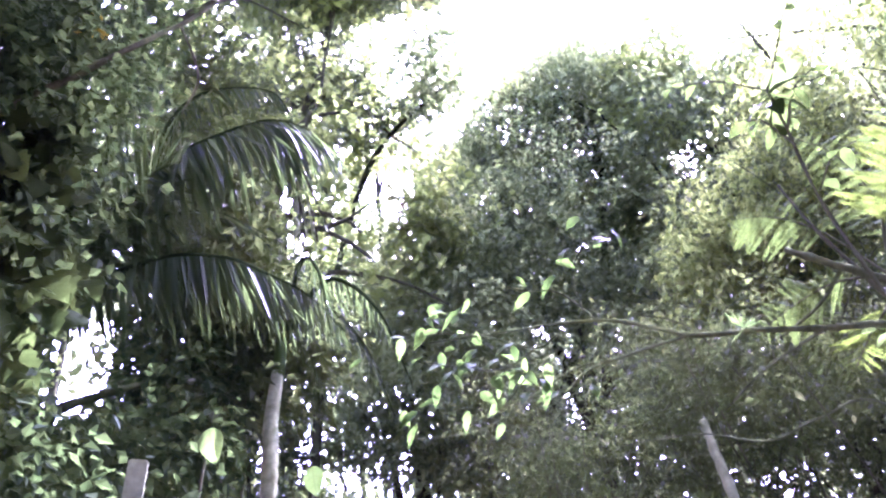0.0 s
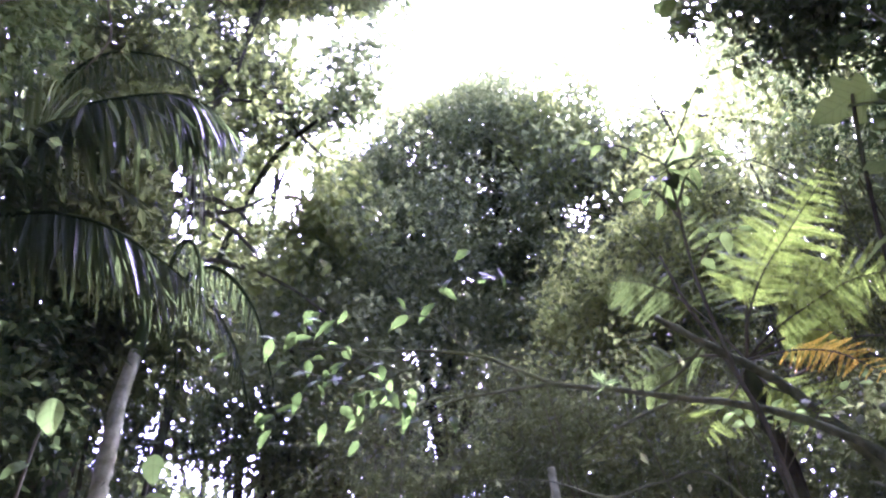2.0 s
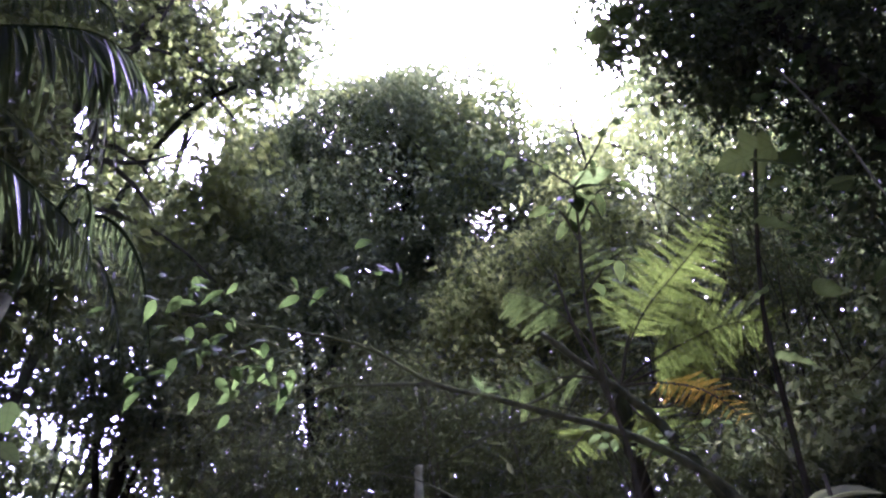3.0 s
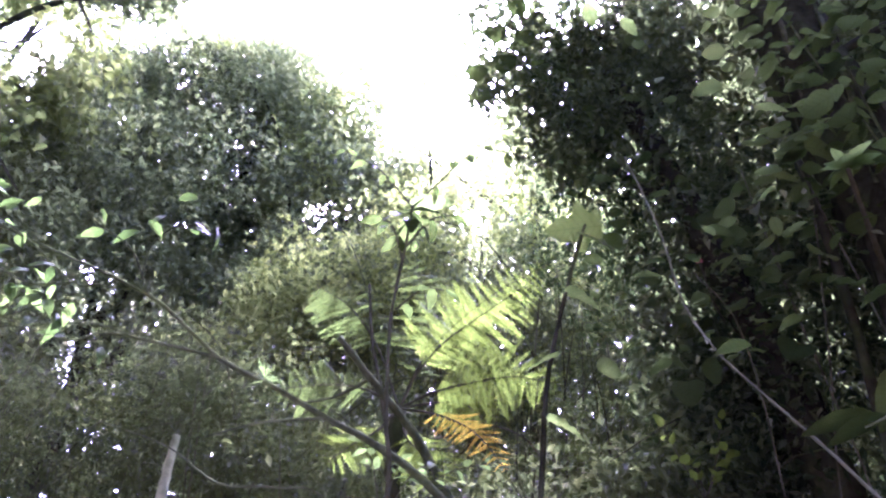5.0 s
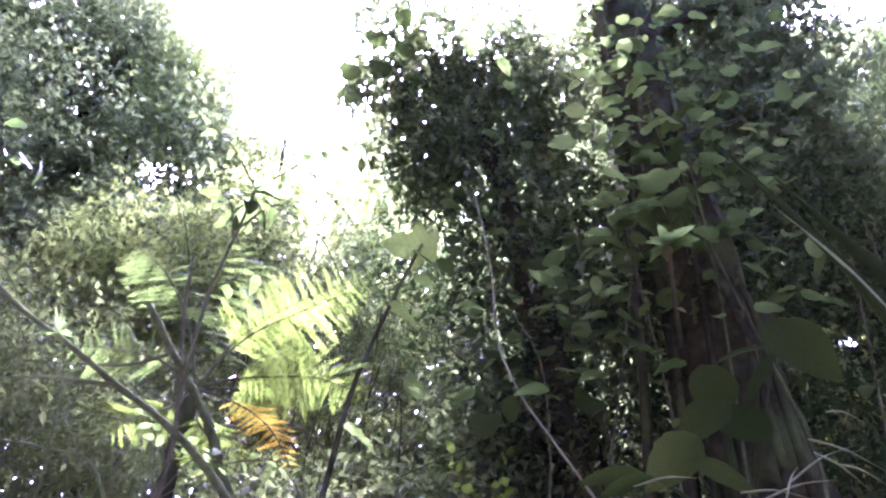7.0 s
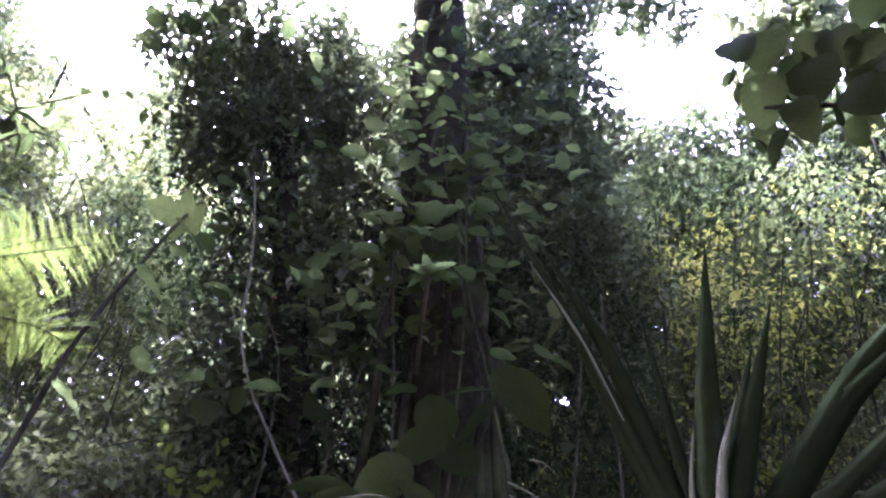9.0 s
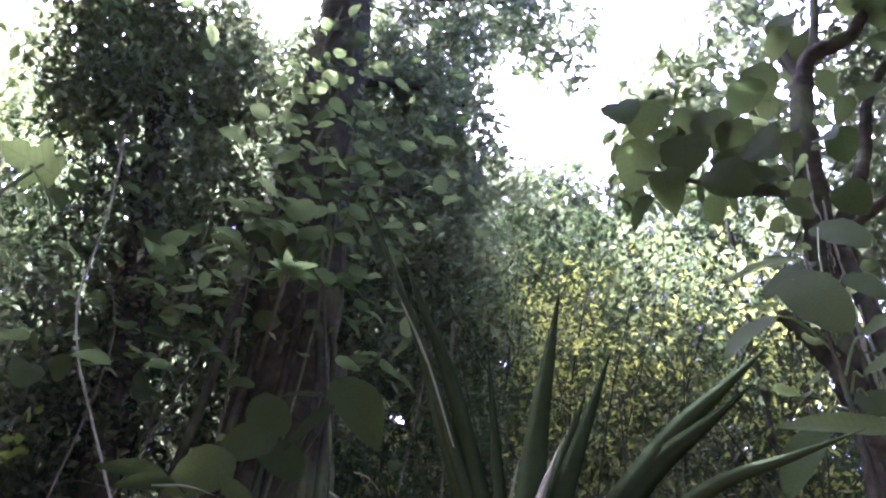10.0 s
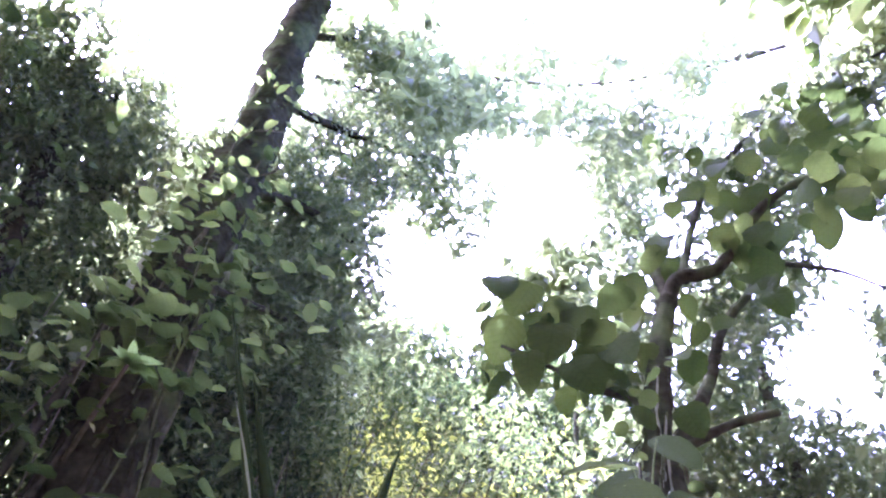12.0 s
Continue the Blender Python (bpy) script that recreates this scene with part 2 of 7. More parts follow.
def sprays(clumps, count, per, spread, rng, gaps=True, ragged=0.7, shell=0.55):
    """Leaf places and leaf directions, gathered in sprays through ellipsoid clumps (x, y, z, radius, half height)."""
    c = np.array(clumps, float)
    vol = c[:, 3] ** 2 * c[:, 4]
    pick = rng.choice(len(c), count, p=vol / vol.sum())
    way = unit(rng.normal(0, 1, (count, 3)))
    r = rng.uniform(shell ** 3, 1, count)[:, None] ** (1 / 3)
    cen = c[pick, :3] + way * r * c[pick][:, [3, 3, 4]]
    if gaps:
        keep = shade_stays(cen, rng, ragged)
        cen, way = cen[keep], way[keep]
    n = len(cen)
    out = np.repeat(unit(way * (1, 1, 0.5) + rng.normal(0, 0.5, (n, 3))), per, 0)
    along = rng.uniform(-1, 1, n * per)[:, None]
    pos = np.repeat(cen, per, 0) + out * along * spread * 1.3 + rng.normal(0, spread * 0.33, (n * per, 3))
    axis = out * 0.7 + rng.normal(0, 0.6, (n * per, 3)) + (0, 0, -0.35)
    if gaps:
        keep = shade_stays(pos, rng, 0.25)
        pos, axis = pos[keep], axis[keep]
    return pos, axis


def curve_points(points, n):
    """A smooth line through a few points."""
    p = np.array(points, float)
    q = np.concatenate([2 * p[:1] - p[1:2], p, 2 * p[-1:] - p[-2:-1]])
    out = []
    for u in np.linspace(0, len(p) - 1 - 1e-6, n):
        i, t = int(u), u - int(u)
        a0, a1, a2, a3 = q[i], q[i + 1], q[i + 2], q[i + 3]
        out.append(0.5 * (2 * a1 + (a2 - a0) * t + (2 * a0 - 5 * a1 + 4 * a2 - a3) * t * t + (3 * a1 - a0 - 3 * a2 + a3) * t ** 3))
    return np.array(out)


def tube(name, points, r0, r1, mat, sides=8, n=None, rough=0.12, seed=1, rings=0.0):
    """A stem: a tapered, slightly uneven tube along a smooth line."""
    rng = np.random.default_rng(seed)
    n = n or max(6, 5 * len(points))
    c = curve_points(points, n)
    t = unit(np.gradient(c, axis=0))
    ref = np.array((0.3, 0.2, 1.0)) if abs(t[:, 2]).mean() < 0.8 else np.array((1.0, 0.2, 0.1))
    s = unit(np.cross(t, ref))
    w = np.cross(s, t)
    rad = np.linspace(r0, r1, n)
    if rings:
        rad = rad * (1 + rings * (np.arange(n) % 2))
    ang = np.linspace(0, 2 * math.pi, sides, endpoint=False)
    lump = 1 + rough * rng.normal(0, 1, (n, sides))
    v = c[:, None] + (np.cos(ang)[None, :, None] * s[:, None] + np.sin(ang)[None, :, None] * w[:, None]) * (rad[:, None] * lump)[:, :, None]
    v = np.concatenate([v.reshape(-1, 3), c[:1] - t[:1] * r0 * 0.3, c[-1:] + t[-1:] * r1 * 0.5])
    f = []
    for i in range(n - 1):
        for j in range(sides):
            a0, b0 = i * sides + j, i * sides + (j + 1) % sides
            f += [(a0, b0, b0 + sides), (a0, b0 + sides, a0 + sides)]
    for j in range(sides):
        f.append((n * sides, (j + 1) % sides, j))
        f.append((n * sides + 1, (n - 1) * sides + j, (n - 1) * sides + (j + 1) % sides))
    return mesh_of(name, v, f, mat, True)


def thing(name, label, category, at=(0, 0, 0), group=""):
    ob = new(name)
    ob.location = at
    ob.empty_display_size = 0.1
    return tagged(ob, label, category, group)


def rooted(points, depth=0.15):
    """Puts a first point in the ground under the line's foot."""
    x, y, z = points[0]
    return [(x, y, float(land(x, y)) - depth)] + list(points)


# ---- ground ----
ring = np.concatenate([np.linspace(0, 12, 34), np.geomspace(13, 3500, 34)])
spoke = np.linspace(0, 2 * math.pi, 120, endpoint=False)
gx, gy = ring[:, None] * np.sin(spoke)[None], ring[:, None] * np.cos(spoke)[None]
gv = np.stack([gx, gy, land(gx, gy)], -1).reshape(-1, 3)
gi = np.arange(67)[:, None] * 120
gj, gk = np.arange(120)[None], (np.arange(120)[None] + 1) % 120
gf = np.stack([gi + gj, gi + 120 + gj, gi + 120 + gk, gi + gk], -1).reshape(-1, 4)
SOIL, nt, b = material("forest_floor", 0.95)
nt.links.new(ramp(nt, noise_out(nt, 3.0, 8.0), [(0.3, (0.03, 0.022, 0.014)), (0.6, (0.08, 0.055, 0.03)), (0.8, (0.05, 0.06, 0.02))]), b.inputs["Base Color"])
litter = nt.nodes.new("ShaderNodeTexVoronoi")
litter.inputs["Scale"].default_value = 14.0
nt.links.new(nt.nodes.new("ShaderNodeTexCoord").outputs["Object"], litter.inputs["Vector"])
leafy = nt.nodes.new("ShaderNodeMix")
leafy.data_type, leafy.blend_type = "RGBA", "MULTIPLY"
leafy.inputs[0].default_value = 0.8
soil_link = b.inputs["Base Color"].links[0].from_socket
nt.links.new(soil_link, leafy.inputs[6])
nt.links.new(ramp(nt, litter.outputs["Color"], [(0.2, (0.35, 0.3, 0.25)), (0.6, (1.0, 0.9, 0.75)), (0.9, (1.5, 1.25, 0.9))]), leafy.inputs[7])
nt.links.new(leafy.outputs[2], b.inputs["Base Color"])
bump = nt.nodes.new("ShaderNodeBump")
bump.inputs["Strength"].default_value = 0.7
bump.inputs["Distance"].default_value = 0.03
nt.links.new(litter.outputs["Distance"], bump.inputs["Height"])
nt.links.new(bump.outputs[0], b.inputs["Normal"])
tagged(new("ground", mesh_of("ground", gv, gf, SOIL, True)), "brown forest floor of soil and leaf litter", "ground", kind="structure")

# ---- the forest round the clearing ----


def forest_tree(x, y, height, radius, leaf, count, mat, rng, label, group, low=0.25, lean=(0, 0), bark=BARK_DARK, trunk_r=0.1):
    z = float(land(x, y))
    tree = thing("tree", label, "tree", (x, y, z), group)
    top = (lean[0], lean[1], height)
    part_of("trunk", tube("trunk", [(0, 0, -0.2), (rng.normal(0, 0.15), rng.normal(0, 0.15), height * 0.45), (top[0] * 0.85, top[1] * 0.85, height * 0.78)],
                          trunk_r, trunk_r * 0.25, bark, 7, 14, seed=int(rng.integers(1e6))), tree)
    clumps = []
    for k in range(9):
        f = low + (1 - low) * (k + 0.5) / 9
        w = radius * (0.55 + 0.45 * math.sin(math.pi * min(1, f * 1.05)))
        ang = k * 2.4 + rng.uniform(0, 1)
        off = w * rng.uniform(0.25, 0.6)
        cx, cy, cz = lean[0] * f + off * math.cos(ang), lean[1] * f + off * math.sin(ang), height * f
        clumps.append((x + cx, y + cy, z + cz, w * rng.uniform(0.6, 0.85), height * rng.uniform(0.07, 0.12)))
        if k % 2:
            part_of("limb", tube("limb", [(lean[0] * f, lean[1] * f, cz - height * 0.1), (cx * 0.5, cy * 0.5, cz - height * 0.03), (cx, cy, cz)],
                                 trunk_r * 0.4, 0.015, bark, 5, 8, seed=k), tree)
    per = 26
    pos, axis = sprays(clumps, max(8, count // per), per, 0.34, rng)
    if len(pos):
        crown = part_of("crown", leaf_cloud("crown", pos - (x, y, z), axis, rng, leaf, 0.5, mat), tree)
        crown["kind"] = "stuff"
    return tree


rng = np.random.default_rng(7)


def rim(az):
    """How high the trees may stand at a bearing before they enter the glade."""
    for top in range(30, 64):
        if inside(GLADE, np.array([az]), np.array([top + 0.5]))[0]:
            return top
    return 64


WALL = "forest trees round the clearing"
for radius0, step, leaf, count in ((12.5, 11.0, 0.15, 7500), (17.0, 9.0, 0.22, 5000), (24.0, 8.0, 0.33, 3200)):
    az = -62.0
    while az < 178:
        r0 = radius0 * rng.uniform(0.92, 1.1)
        x, y = r0 * math.sin(radians(az)), r0 * math.cos(radians(az))
        el_top = min(rim(az - 3), rim(az), rim(az + 3), 58 + rng.uniform(-4, 4))
        h = min(26, 1.55 + r0 * math.tan(radians(el_top)) - float(land(x, y)))
        # trees behind the thicket mostly take the shaded leaf copy, to look darker
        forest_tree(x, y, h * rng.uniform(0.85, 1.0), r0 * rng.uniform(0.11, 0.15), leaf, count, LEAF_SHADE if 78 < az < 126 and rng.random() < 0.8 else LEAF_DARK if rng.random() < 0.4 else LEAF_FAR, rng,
                    "tall slender forest tree with dense small green leaves", WALL, low=0.08)
        az += step * rng.uniform(0.85, 1.15)
# dark leaf copy keeps these trees as dim as shade would
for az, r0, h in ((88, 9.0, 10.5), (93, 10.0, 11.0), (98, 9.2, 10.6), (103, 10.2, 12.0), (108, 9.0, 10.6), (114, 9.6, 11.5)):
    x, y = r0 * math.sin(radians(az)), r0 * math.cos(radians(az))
    forest_tree(x, y, h - float(land(x, y)), 1.5, 0.12, 11000, LEAF_DEEP_SHADE, rng, "slim dense tree behind the thicket", WALL, low=0.06)
# added trees hidden behind the great trunk, blocking sun from the thicket
for az, r0, h in ((66, 11.0, 19.0), (76, 12.0, 20.0), (55, 13.5, 18.0), (86, 11.5, 17.5), (96, 12.5, 17.0), (71, 8.8, 15.0), (80, 9.4, 15.0)):
    x, y = r0 * math.sin(radians(az)), r0 * math.cos(radians(az))
    forest_tree(x, y, h - float(land(x, y)), 2.6, 0.2, 17000, LEAF_DARK, rng, "broad dense tree added behind the great trunk as shade", WALL, low=0.1)
# unseen trees at the back, kept tall to hold off sky light
for az in range(190, 296, 15):
    r0 = rng.uniform(9, 14)
    x, y = r0 * math.sin(radians(az)), r0 * math.cos(radians(az))
    forest_tree(x, y, rng.uniform(15, 19), 3.0, 0.3, 6000, LEAF_FAR, rng, "tall slender forest tree with dense small green leaves", WALL, low=0.1)
# added tree: its crown stays out of sight and only blocks the sun
base = (-4.6, 6.4, float(land(-4.6, 6.4)))
tree = thing("tree", "unseen tree added so its high crown shades the palms", "tree", base, WALL)
part_of("trunk", tube("trunk", [(0, 0, -0.2), (-0.1, 0.0, 7.0), (0.3, -0.1, 14.2)], 0.2, 0.07, BARK_DARK, 9, 24), tree)
crown = [(r0 * math.sin(radians(az)), r0 * math.cos(radians(az)), 1.55 + r0 * math.tan(radians(el)), 1.0, 0.5) for az, el, r0 in
         ((-16, 60.5, 7.2), (-10, 60, 7.4), (-4, 60, 7.6), (2, 60.5, 7.8), (7, 62, 7.8), (-13, 64, 7.4), (-6, 64, 7.6), (1, 64.5, 7.6), (-20, 62, 7.0))]
for cx, cy, cz, w, h in crown:
    part_of("limb", tube("limb", [(0.3, -0.1, 13.6), ((cx + 4.6) * 0.5, (cy - 6.4) * 0.5, cz - base[2] + 0.6), (cx + 4.6, cy - 6.4, cz - base[2])], 0.06, 0.02, BARK_DARK, 6, 12), tree)
pos, axis = sprays(crown, 1500, 16, 0.4, rng, False, 0.5, 0.0)
part_of("crown", leaf_cloud("crown", pos - np.array(base), axis, rng, 0.3, 0.55, LEAF_DARK), tree)["kind"] = "stuff"
ROOF = "tall trees that roof the clearing's foot"
# unseen trees, added to block sky light from above and behind
for x, y, crown in ((-1.2, -5.0, [(-1, -3.6, 10.5, 2.4, 1.2), (-3.2, -2.4, 10.0, 2.2, 1.2), (-1.0, -6.0, 12, 2.8, 1.4), (-1.6, -0.9, 13.0, 1.4, 0.8), (-0.6, 0.3, 12.5, 1.2, 0.7), (-0.8, -4.9, 11.0, 1.8, 1.2)]),
                    (-5.2, -1.5, [(-5, -0.5, 10.5, 2.4, 1.3), (-4.8, -4.2, 11, 2.6, 1.3), (-7, -2, 12, 2.6, 1.5), (-3.4, 0.0, 12.5, 1.6, 0.8), (-1.9, 2.2, 12.5, 1.2, 0.7), (-2.6, 1.0, 11.5, 1.3, 0.8), (0.0, 1.2, 12.5, 1.3, 0.8), (1.5, 2.3, 13.2, 1.2, 0.7), (-1.5, 3.2, 13.2, 1.3, 0.7), (0.4, 3.4, 13.6, 1.2, 0.6), (2.4, 1.4, 13.4, 1.0, 0.6)]),
                    (-4.0, -7.0, [(-4, -7, 9.0, 3.0, 2.0), (-6.5, -6, 8.0, 2.4, 2.2), (-1.5, -8, 8.5, 2.6, 2.0), (-7.5, -3.5, 7.5, 2.0, 2.4)]),
                    (-0.6, -9.8, [(-0.4, -9.6, 9.5, 2.2, 1.8), (-1.6, -9.0, 7.5, 2.0, 1.8), (-0.2, -11.0, 8.0, 2.2, 2.0), (-2.6, -10.6, 6.5, 2.4, 2.2)])):
    z = float(land(x, y))
    tree = thing("tree", "unseen tree added to roof the clearing's foot from sky light", "tree", (x, y, z), ROOF)
    part_of("trunk", tube("trunk", [(0, 0, -0.2), (0.1, 0.1, 6.0), (0.3, 0.2, 12.0)], 0.24, 0.08, BARK_DARK, 9, 20), tree)
    for cx, cy, cz, w, h in crown:
        part_of("limb", tube("limb", [(0.2, 0.1, 7.0), ((cx - x) * 0.5, (cy - y) * 0.5, 9.0 - z), (cx - x, cy - y, cz - z)], 0.08, 0.02, BARK_DARK, 6, 12), tree)
    pos, axis = sprays(crown, 900 + 80 * len(crown), 16, 0.45, rng, False, 0.5, 0.0)
    part_of("crown", leaf_cloud("crown", pos - (x, y, z), axis, rng, 0.38, 0.55, LEAF_FAR), tree)["kind"] = "stuff"

# ---- builders for the nearer plants ----
OVATE = [(0, 0.04), (0.1, 0.5), (0.28, 0.92), (0.48, 1.0), (0.7, 0.78), (0.88, 0.36), (1, 0.0)]
ROUND = [(-0.07, 0.3), (-0.01, 0.56), (0.09, 0.82), (0.24, 0.97), (0.42, 1.0), (0.6, 0.93), (0.76, 0.76), (0.88, 0.52), (0.95, 0.25), (1.02, 0.0)]
LANCE = [(0, 0.1), (0.15, 0.7), (0.35, 1.0), (0.6, 0.8), (0.82, 0.42), (1, 0.0)]
LOBED = [(-0.1, 0.4), (0.0, 0.8), (0.14, 1.0), (0.26, 0.78), (0.38, 0.98), (0.52, 0.6), (0.62, 0.66), (0.8, 0.34), (1, 0.0)]
STRAP = [(0, 0.75), (0.15, 0.9), (0.35, 1.0), (0.55, 0.95), (0.75, 0.7), (0.9, 0.35), (1, 0.0)]


def blade(name, mat, outline, length, width, droop=0.2, cup=0.25, wave=0.0, twist=0.0):
    """One leaf along +X with a sunk midrib, its edges turned up, its tip hanging."""
    v, f = [], []
    for k, (s, w) in enumerate(outline):
        x, z, h = s * length, -droop * length * s * s, w * width * 0.5
        lift, tw = cup * h + wave * width * math.sin(k * 2.3), twist * s
        v += [(x, h * math.cos(tw), z + lift + h * math.sin(tw)), (x, 0, z), (x, -h * math.cos(tw), z + lift * 0.9 - h * math.sin(tw))]
    for k in range(len(outline) - 1):
        a0 = 3 * k
        f += [(a0, a0 + 1, a0 + 4), (a0, a0 + 4, a0 + 3), (a0 + 1, a0 + 2, a0 + 5), (a0 + 1, a0 + 5, a0 + 4)]
    return mesh_of(name, np.array(v), np.array(f), mat, True)


def turn(at, way, up=(0, 0, 1), size=1.0):
    x = Vector(way).normalized()
    y = Vector(up).cross(x)
    if y.length < 1e-3:
        y = Vector((0, 1, 0)).cross(x)
    y.normalize()
    z = x.cross(y)
    return Matrix.Translation(Vector(at)) @ Matrix((x, y, z)).transposed().to_4x4() @ Matrix.Diagonal((size, size, size, 1))


def set_leaf(name, me, parent, m, label=""):
    ob = part_of(name, me, parent, label)
    ob.matrix_basis = m
    return ob


def local(points, base):
    return [tuple(np.array(p, float) - np.array(base, float)) for p in points]


def place(az, el, r):
    """The place at a bearing and height angle from the clearing's foot, r metres off over the ground."""
    return (r * math.sin(radians(az)), r * math.cos(radians(az)), 1.55 + r * math.tan(radians(el)))


def stem(name, points, r0, r1, mat, parent, base, seed=1, sides=7, n=None, rough=0.1, label=""):
    return part_of(name, tube(name, local(points, base), r0, r1, mat, sides, n, rough, seed), parent, label)


def leafy_twig(parent, base, points, r0, r1, bark, leaves, n, size, rng, hang=0.35, first=0.15, lift=(0, 0, 1), label=""):
    """A twig with leaves set left and right along it and one at its end; each leaf is a piece of the twig."""
    pts = local(points, base)
    twig = part_of("twig", tube("twig", pts, r0, r1, bark, 6, max(8, 4 * len(pts)), 0.08, int(rng.integers(1e6))), parent, label)
    c = curve_points(pts, 60)
    t = unit(np.gradient(c, axis=0))
    for k in range(n):
        i = int((first + (1 - first) * k / max(1, n - 1)) * 59)
        side = unit(np.cross(t[i], (0, 0, 1)))
        sgn = 1 if k % 2 else -1
        way = t[i] * rng.uniform(0.3, 0.9) + side * sgn * rng.uniform(0.6, 1.1) + np.array((0, 0, rng.uniform(-hang, 0.25)))
        if k == n - 1:
            way = t[i] + np.array((0, 0, -hang * 0.5))
        up = np.array(lift) + rng.normal(0, 0.35, 3)
        set_leaf("leaf", leaves[int(rng.integers(len(leaves)))], twig, turn(c[i], way, up, size * rng.uniform(0.65, 1.15)))
    return twig


def canopy(parent, base, clumps, count, per, spread, leaf, width, mat, rng, folds=False, gaps=True, ragged=0.7, shell=0.2, name="crown", label=""):
    pos, axis = sprays([(*place(*c[:3]), c[3], c[4]) for c in clumps], max(4, count // per), per, spread, rng, gaps, ragged, shell)
    ob = part_of(name, leaf_cloud(name, pos - np.array(base), axis, rng, leaf, width, mat, folds), parent, label)
    ob["kind"] = "stuff"
    return ob


def boughs(parent, base, outline, near, far, count, per, spread, leaf, width, mat, rng, folds=False, gaps=True, ragged=0.5, name="crown", label=""):
    """Sprays of leaves through a stretch of a crown, given by its outline in bearing and height angle, from near to far metres off."""
    o = np.array(outline, float)
    want = max(4, count // per)
    az, el = rng.uniform(o[:, 0].min(), o[:, 0].max(), want * 6), rng.uniform(o[:, 1].min(), o[:, 1].max(), want * 6)
    hit = inside(outline, az, el)
    az, el = np.radians(az[hit][:want]), np.radians(el[hit][:want])
    r = rng.uniform(near, far, len(az))
    cen = np.stack([r * np.sin(az), r * np.cos(az), 1.55 + r * np.tan(el)], 1)
    if gaps:
        cen = cen[shade_stays(cen, rng, ragged)]
    n = len(cen)
    out = np.repeat(unit(rng.normal(0, 1, (n, 3)) * (1, 1, 0.5)), per, 0)
    pos = np.repeat(cen, per, 0) + out * rng.uniform(-1, 1, n * per)[:, None] * spread * 1.3 + rng.normal(0, spread * 0.33, (n * per, 3))
    axis = out * 0.7 + rng.normal(0, 0.6, (n * per, 3)) + (0, 0, -0.35)
    if gaps:
        keep = shade_stays(pos, rng, 0.25)
        pos, axis = pos[keep], axis[keep]
    ob = part_of(name, leaf_cloud(name, pos - np.array(base), axis, rng, leaf, width, mat, folds), parent, label)
    ob["kind"] = "stuff"
    return ob


def on_ground(x, y):
    return (x, y, float(land(x, y)))


rng = np.random.default_rng(21)

# ---- the light-leaved tree beyond the palms ----
base = on_ground(-2.6, 8.3)
tree = thing("tree", "tall tree with spreading limbs and sunlit pale green leaves", "tree", base)
stem("trunk", [base, (-2.5, 8.1, 4.0), (-2.35, 7.9, 8.2), (-1.66, 7.83, 10.91), (-1.53, 7.85, 11.55), (-1.3, 7.9, 13.4)], 0.2, 0.05, BARK, tree, base, 3)
stem("limb", [(-2.35, 7.75, 8.8), (-1.68, 7.82, 8.97), (-1.19, 7.91, 8.86), (-0.92, 7.95, 8.56)], 0.06, 0.015, BARK, tree, base, 4)
stem("limb", [(-1.53, 7.85, 11.29), (-0.91, 7.95, 11.04), (-0.61, 7.98, 10.53), (-0.18, 8.0, 10.02)], 0.05, 0.012, BARK, tree, base, 5)
stem("limb", [(-1.7, 7.8, 10.8), (-2.3, 7.7, 11.6), (-3.0, 7.6, 12.4)], 0.05, 0.012, BARK, tree, base, 6)
stem("limb", [(-2.4, 7.9, 7.6), (-1.5, 8.0, 8.1), (-0.6, 8.2, 8.0), (0.0, 8.4, 7.7)], 0.05, 0.012, BARK, tree, base, 8)
# clumps above 63 degrees are unseen additions that keep sun off the vines
canopy(tree, base, [(-17, 51, 8.4, 1.5, 1.4), (-10, 55, 8.4, 1.5, 1.5), (-6, 50, 8.4, 1.1, 1.0), (-12, 47, 8.0, 1.4, 0.9), (-3, 46.5, 8.8, 1.0, 0.8), (-8, 42, 8.5, 1.3, 0.8),
                    (-1, 42, 8.8, 0.9, 0.7), (-22, 56, 8.0, 1.5, 1.5), (-14, 60, 8.0, 1.5, 1.3), (-16, 41, 8.4, 1.0, 0.8), (-10, 37, 8.6, 1.2, 0.7), (6, 65, 8.5, 1.2, 1.0), (-1, 64.5, 8.2, 1.4, 1.2), (-8, 63.5, 8.0, 1.5, 1.2), (1, 69, 7.0, 1.4, 1.0), (0, 54, 8.7, 1.2, 1.3), (2.5, 50.5, 8.8, 0.9, 0.9), (1, 58, 8.6, 1.1, 1.0)],
       15000, 16, 0.3, 0.15, 0.6, LEAF_LIGHT, rng, True)
for pts in ([(-13.5, 44, 7.2), (-13, 48, 7.2), (-11, 50.2, 7.2), (-10.2, 53, 7.2), (-9, 56, 7.3)], [(-16, 46.5, 7.0), (-12.5, 48.8, 7.2), (-9, 49.5, 7.3), (-5.5, 48.8, 7.4)], [(-15, 41.5, 7.2), (-11, 41.8, 7.2), (-7.5, 42.8, 7.3), (-4.5, 44.5, 7.4)], [(-11, 42, 7.2), (-8, 40.8, 7.3), (-6, 39.5, 7.3)]):
    stem("limb", [place(*q) for q in pts], 0.036, 0.01, BARK, tree, base, 9, 7, 30, 0.15)

canopy(tree, base, [(-1.5, 42, 8.6, 0.45, 0.4), (-3.5, 40.5, 8.6, 0.3, 0.25)], 260, 12, 0.2, 0.14, 0.6, LEAF_LIGHT, rng, True, gaps=False, name="yellow_leaves", label="cluster of yellowing sunlit leaves")

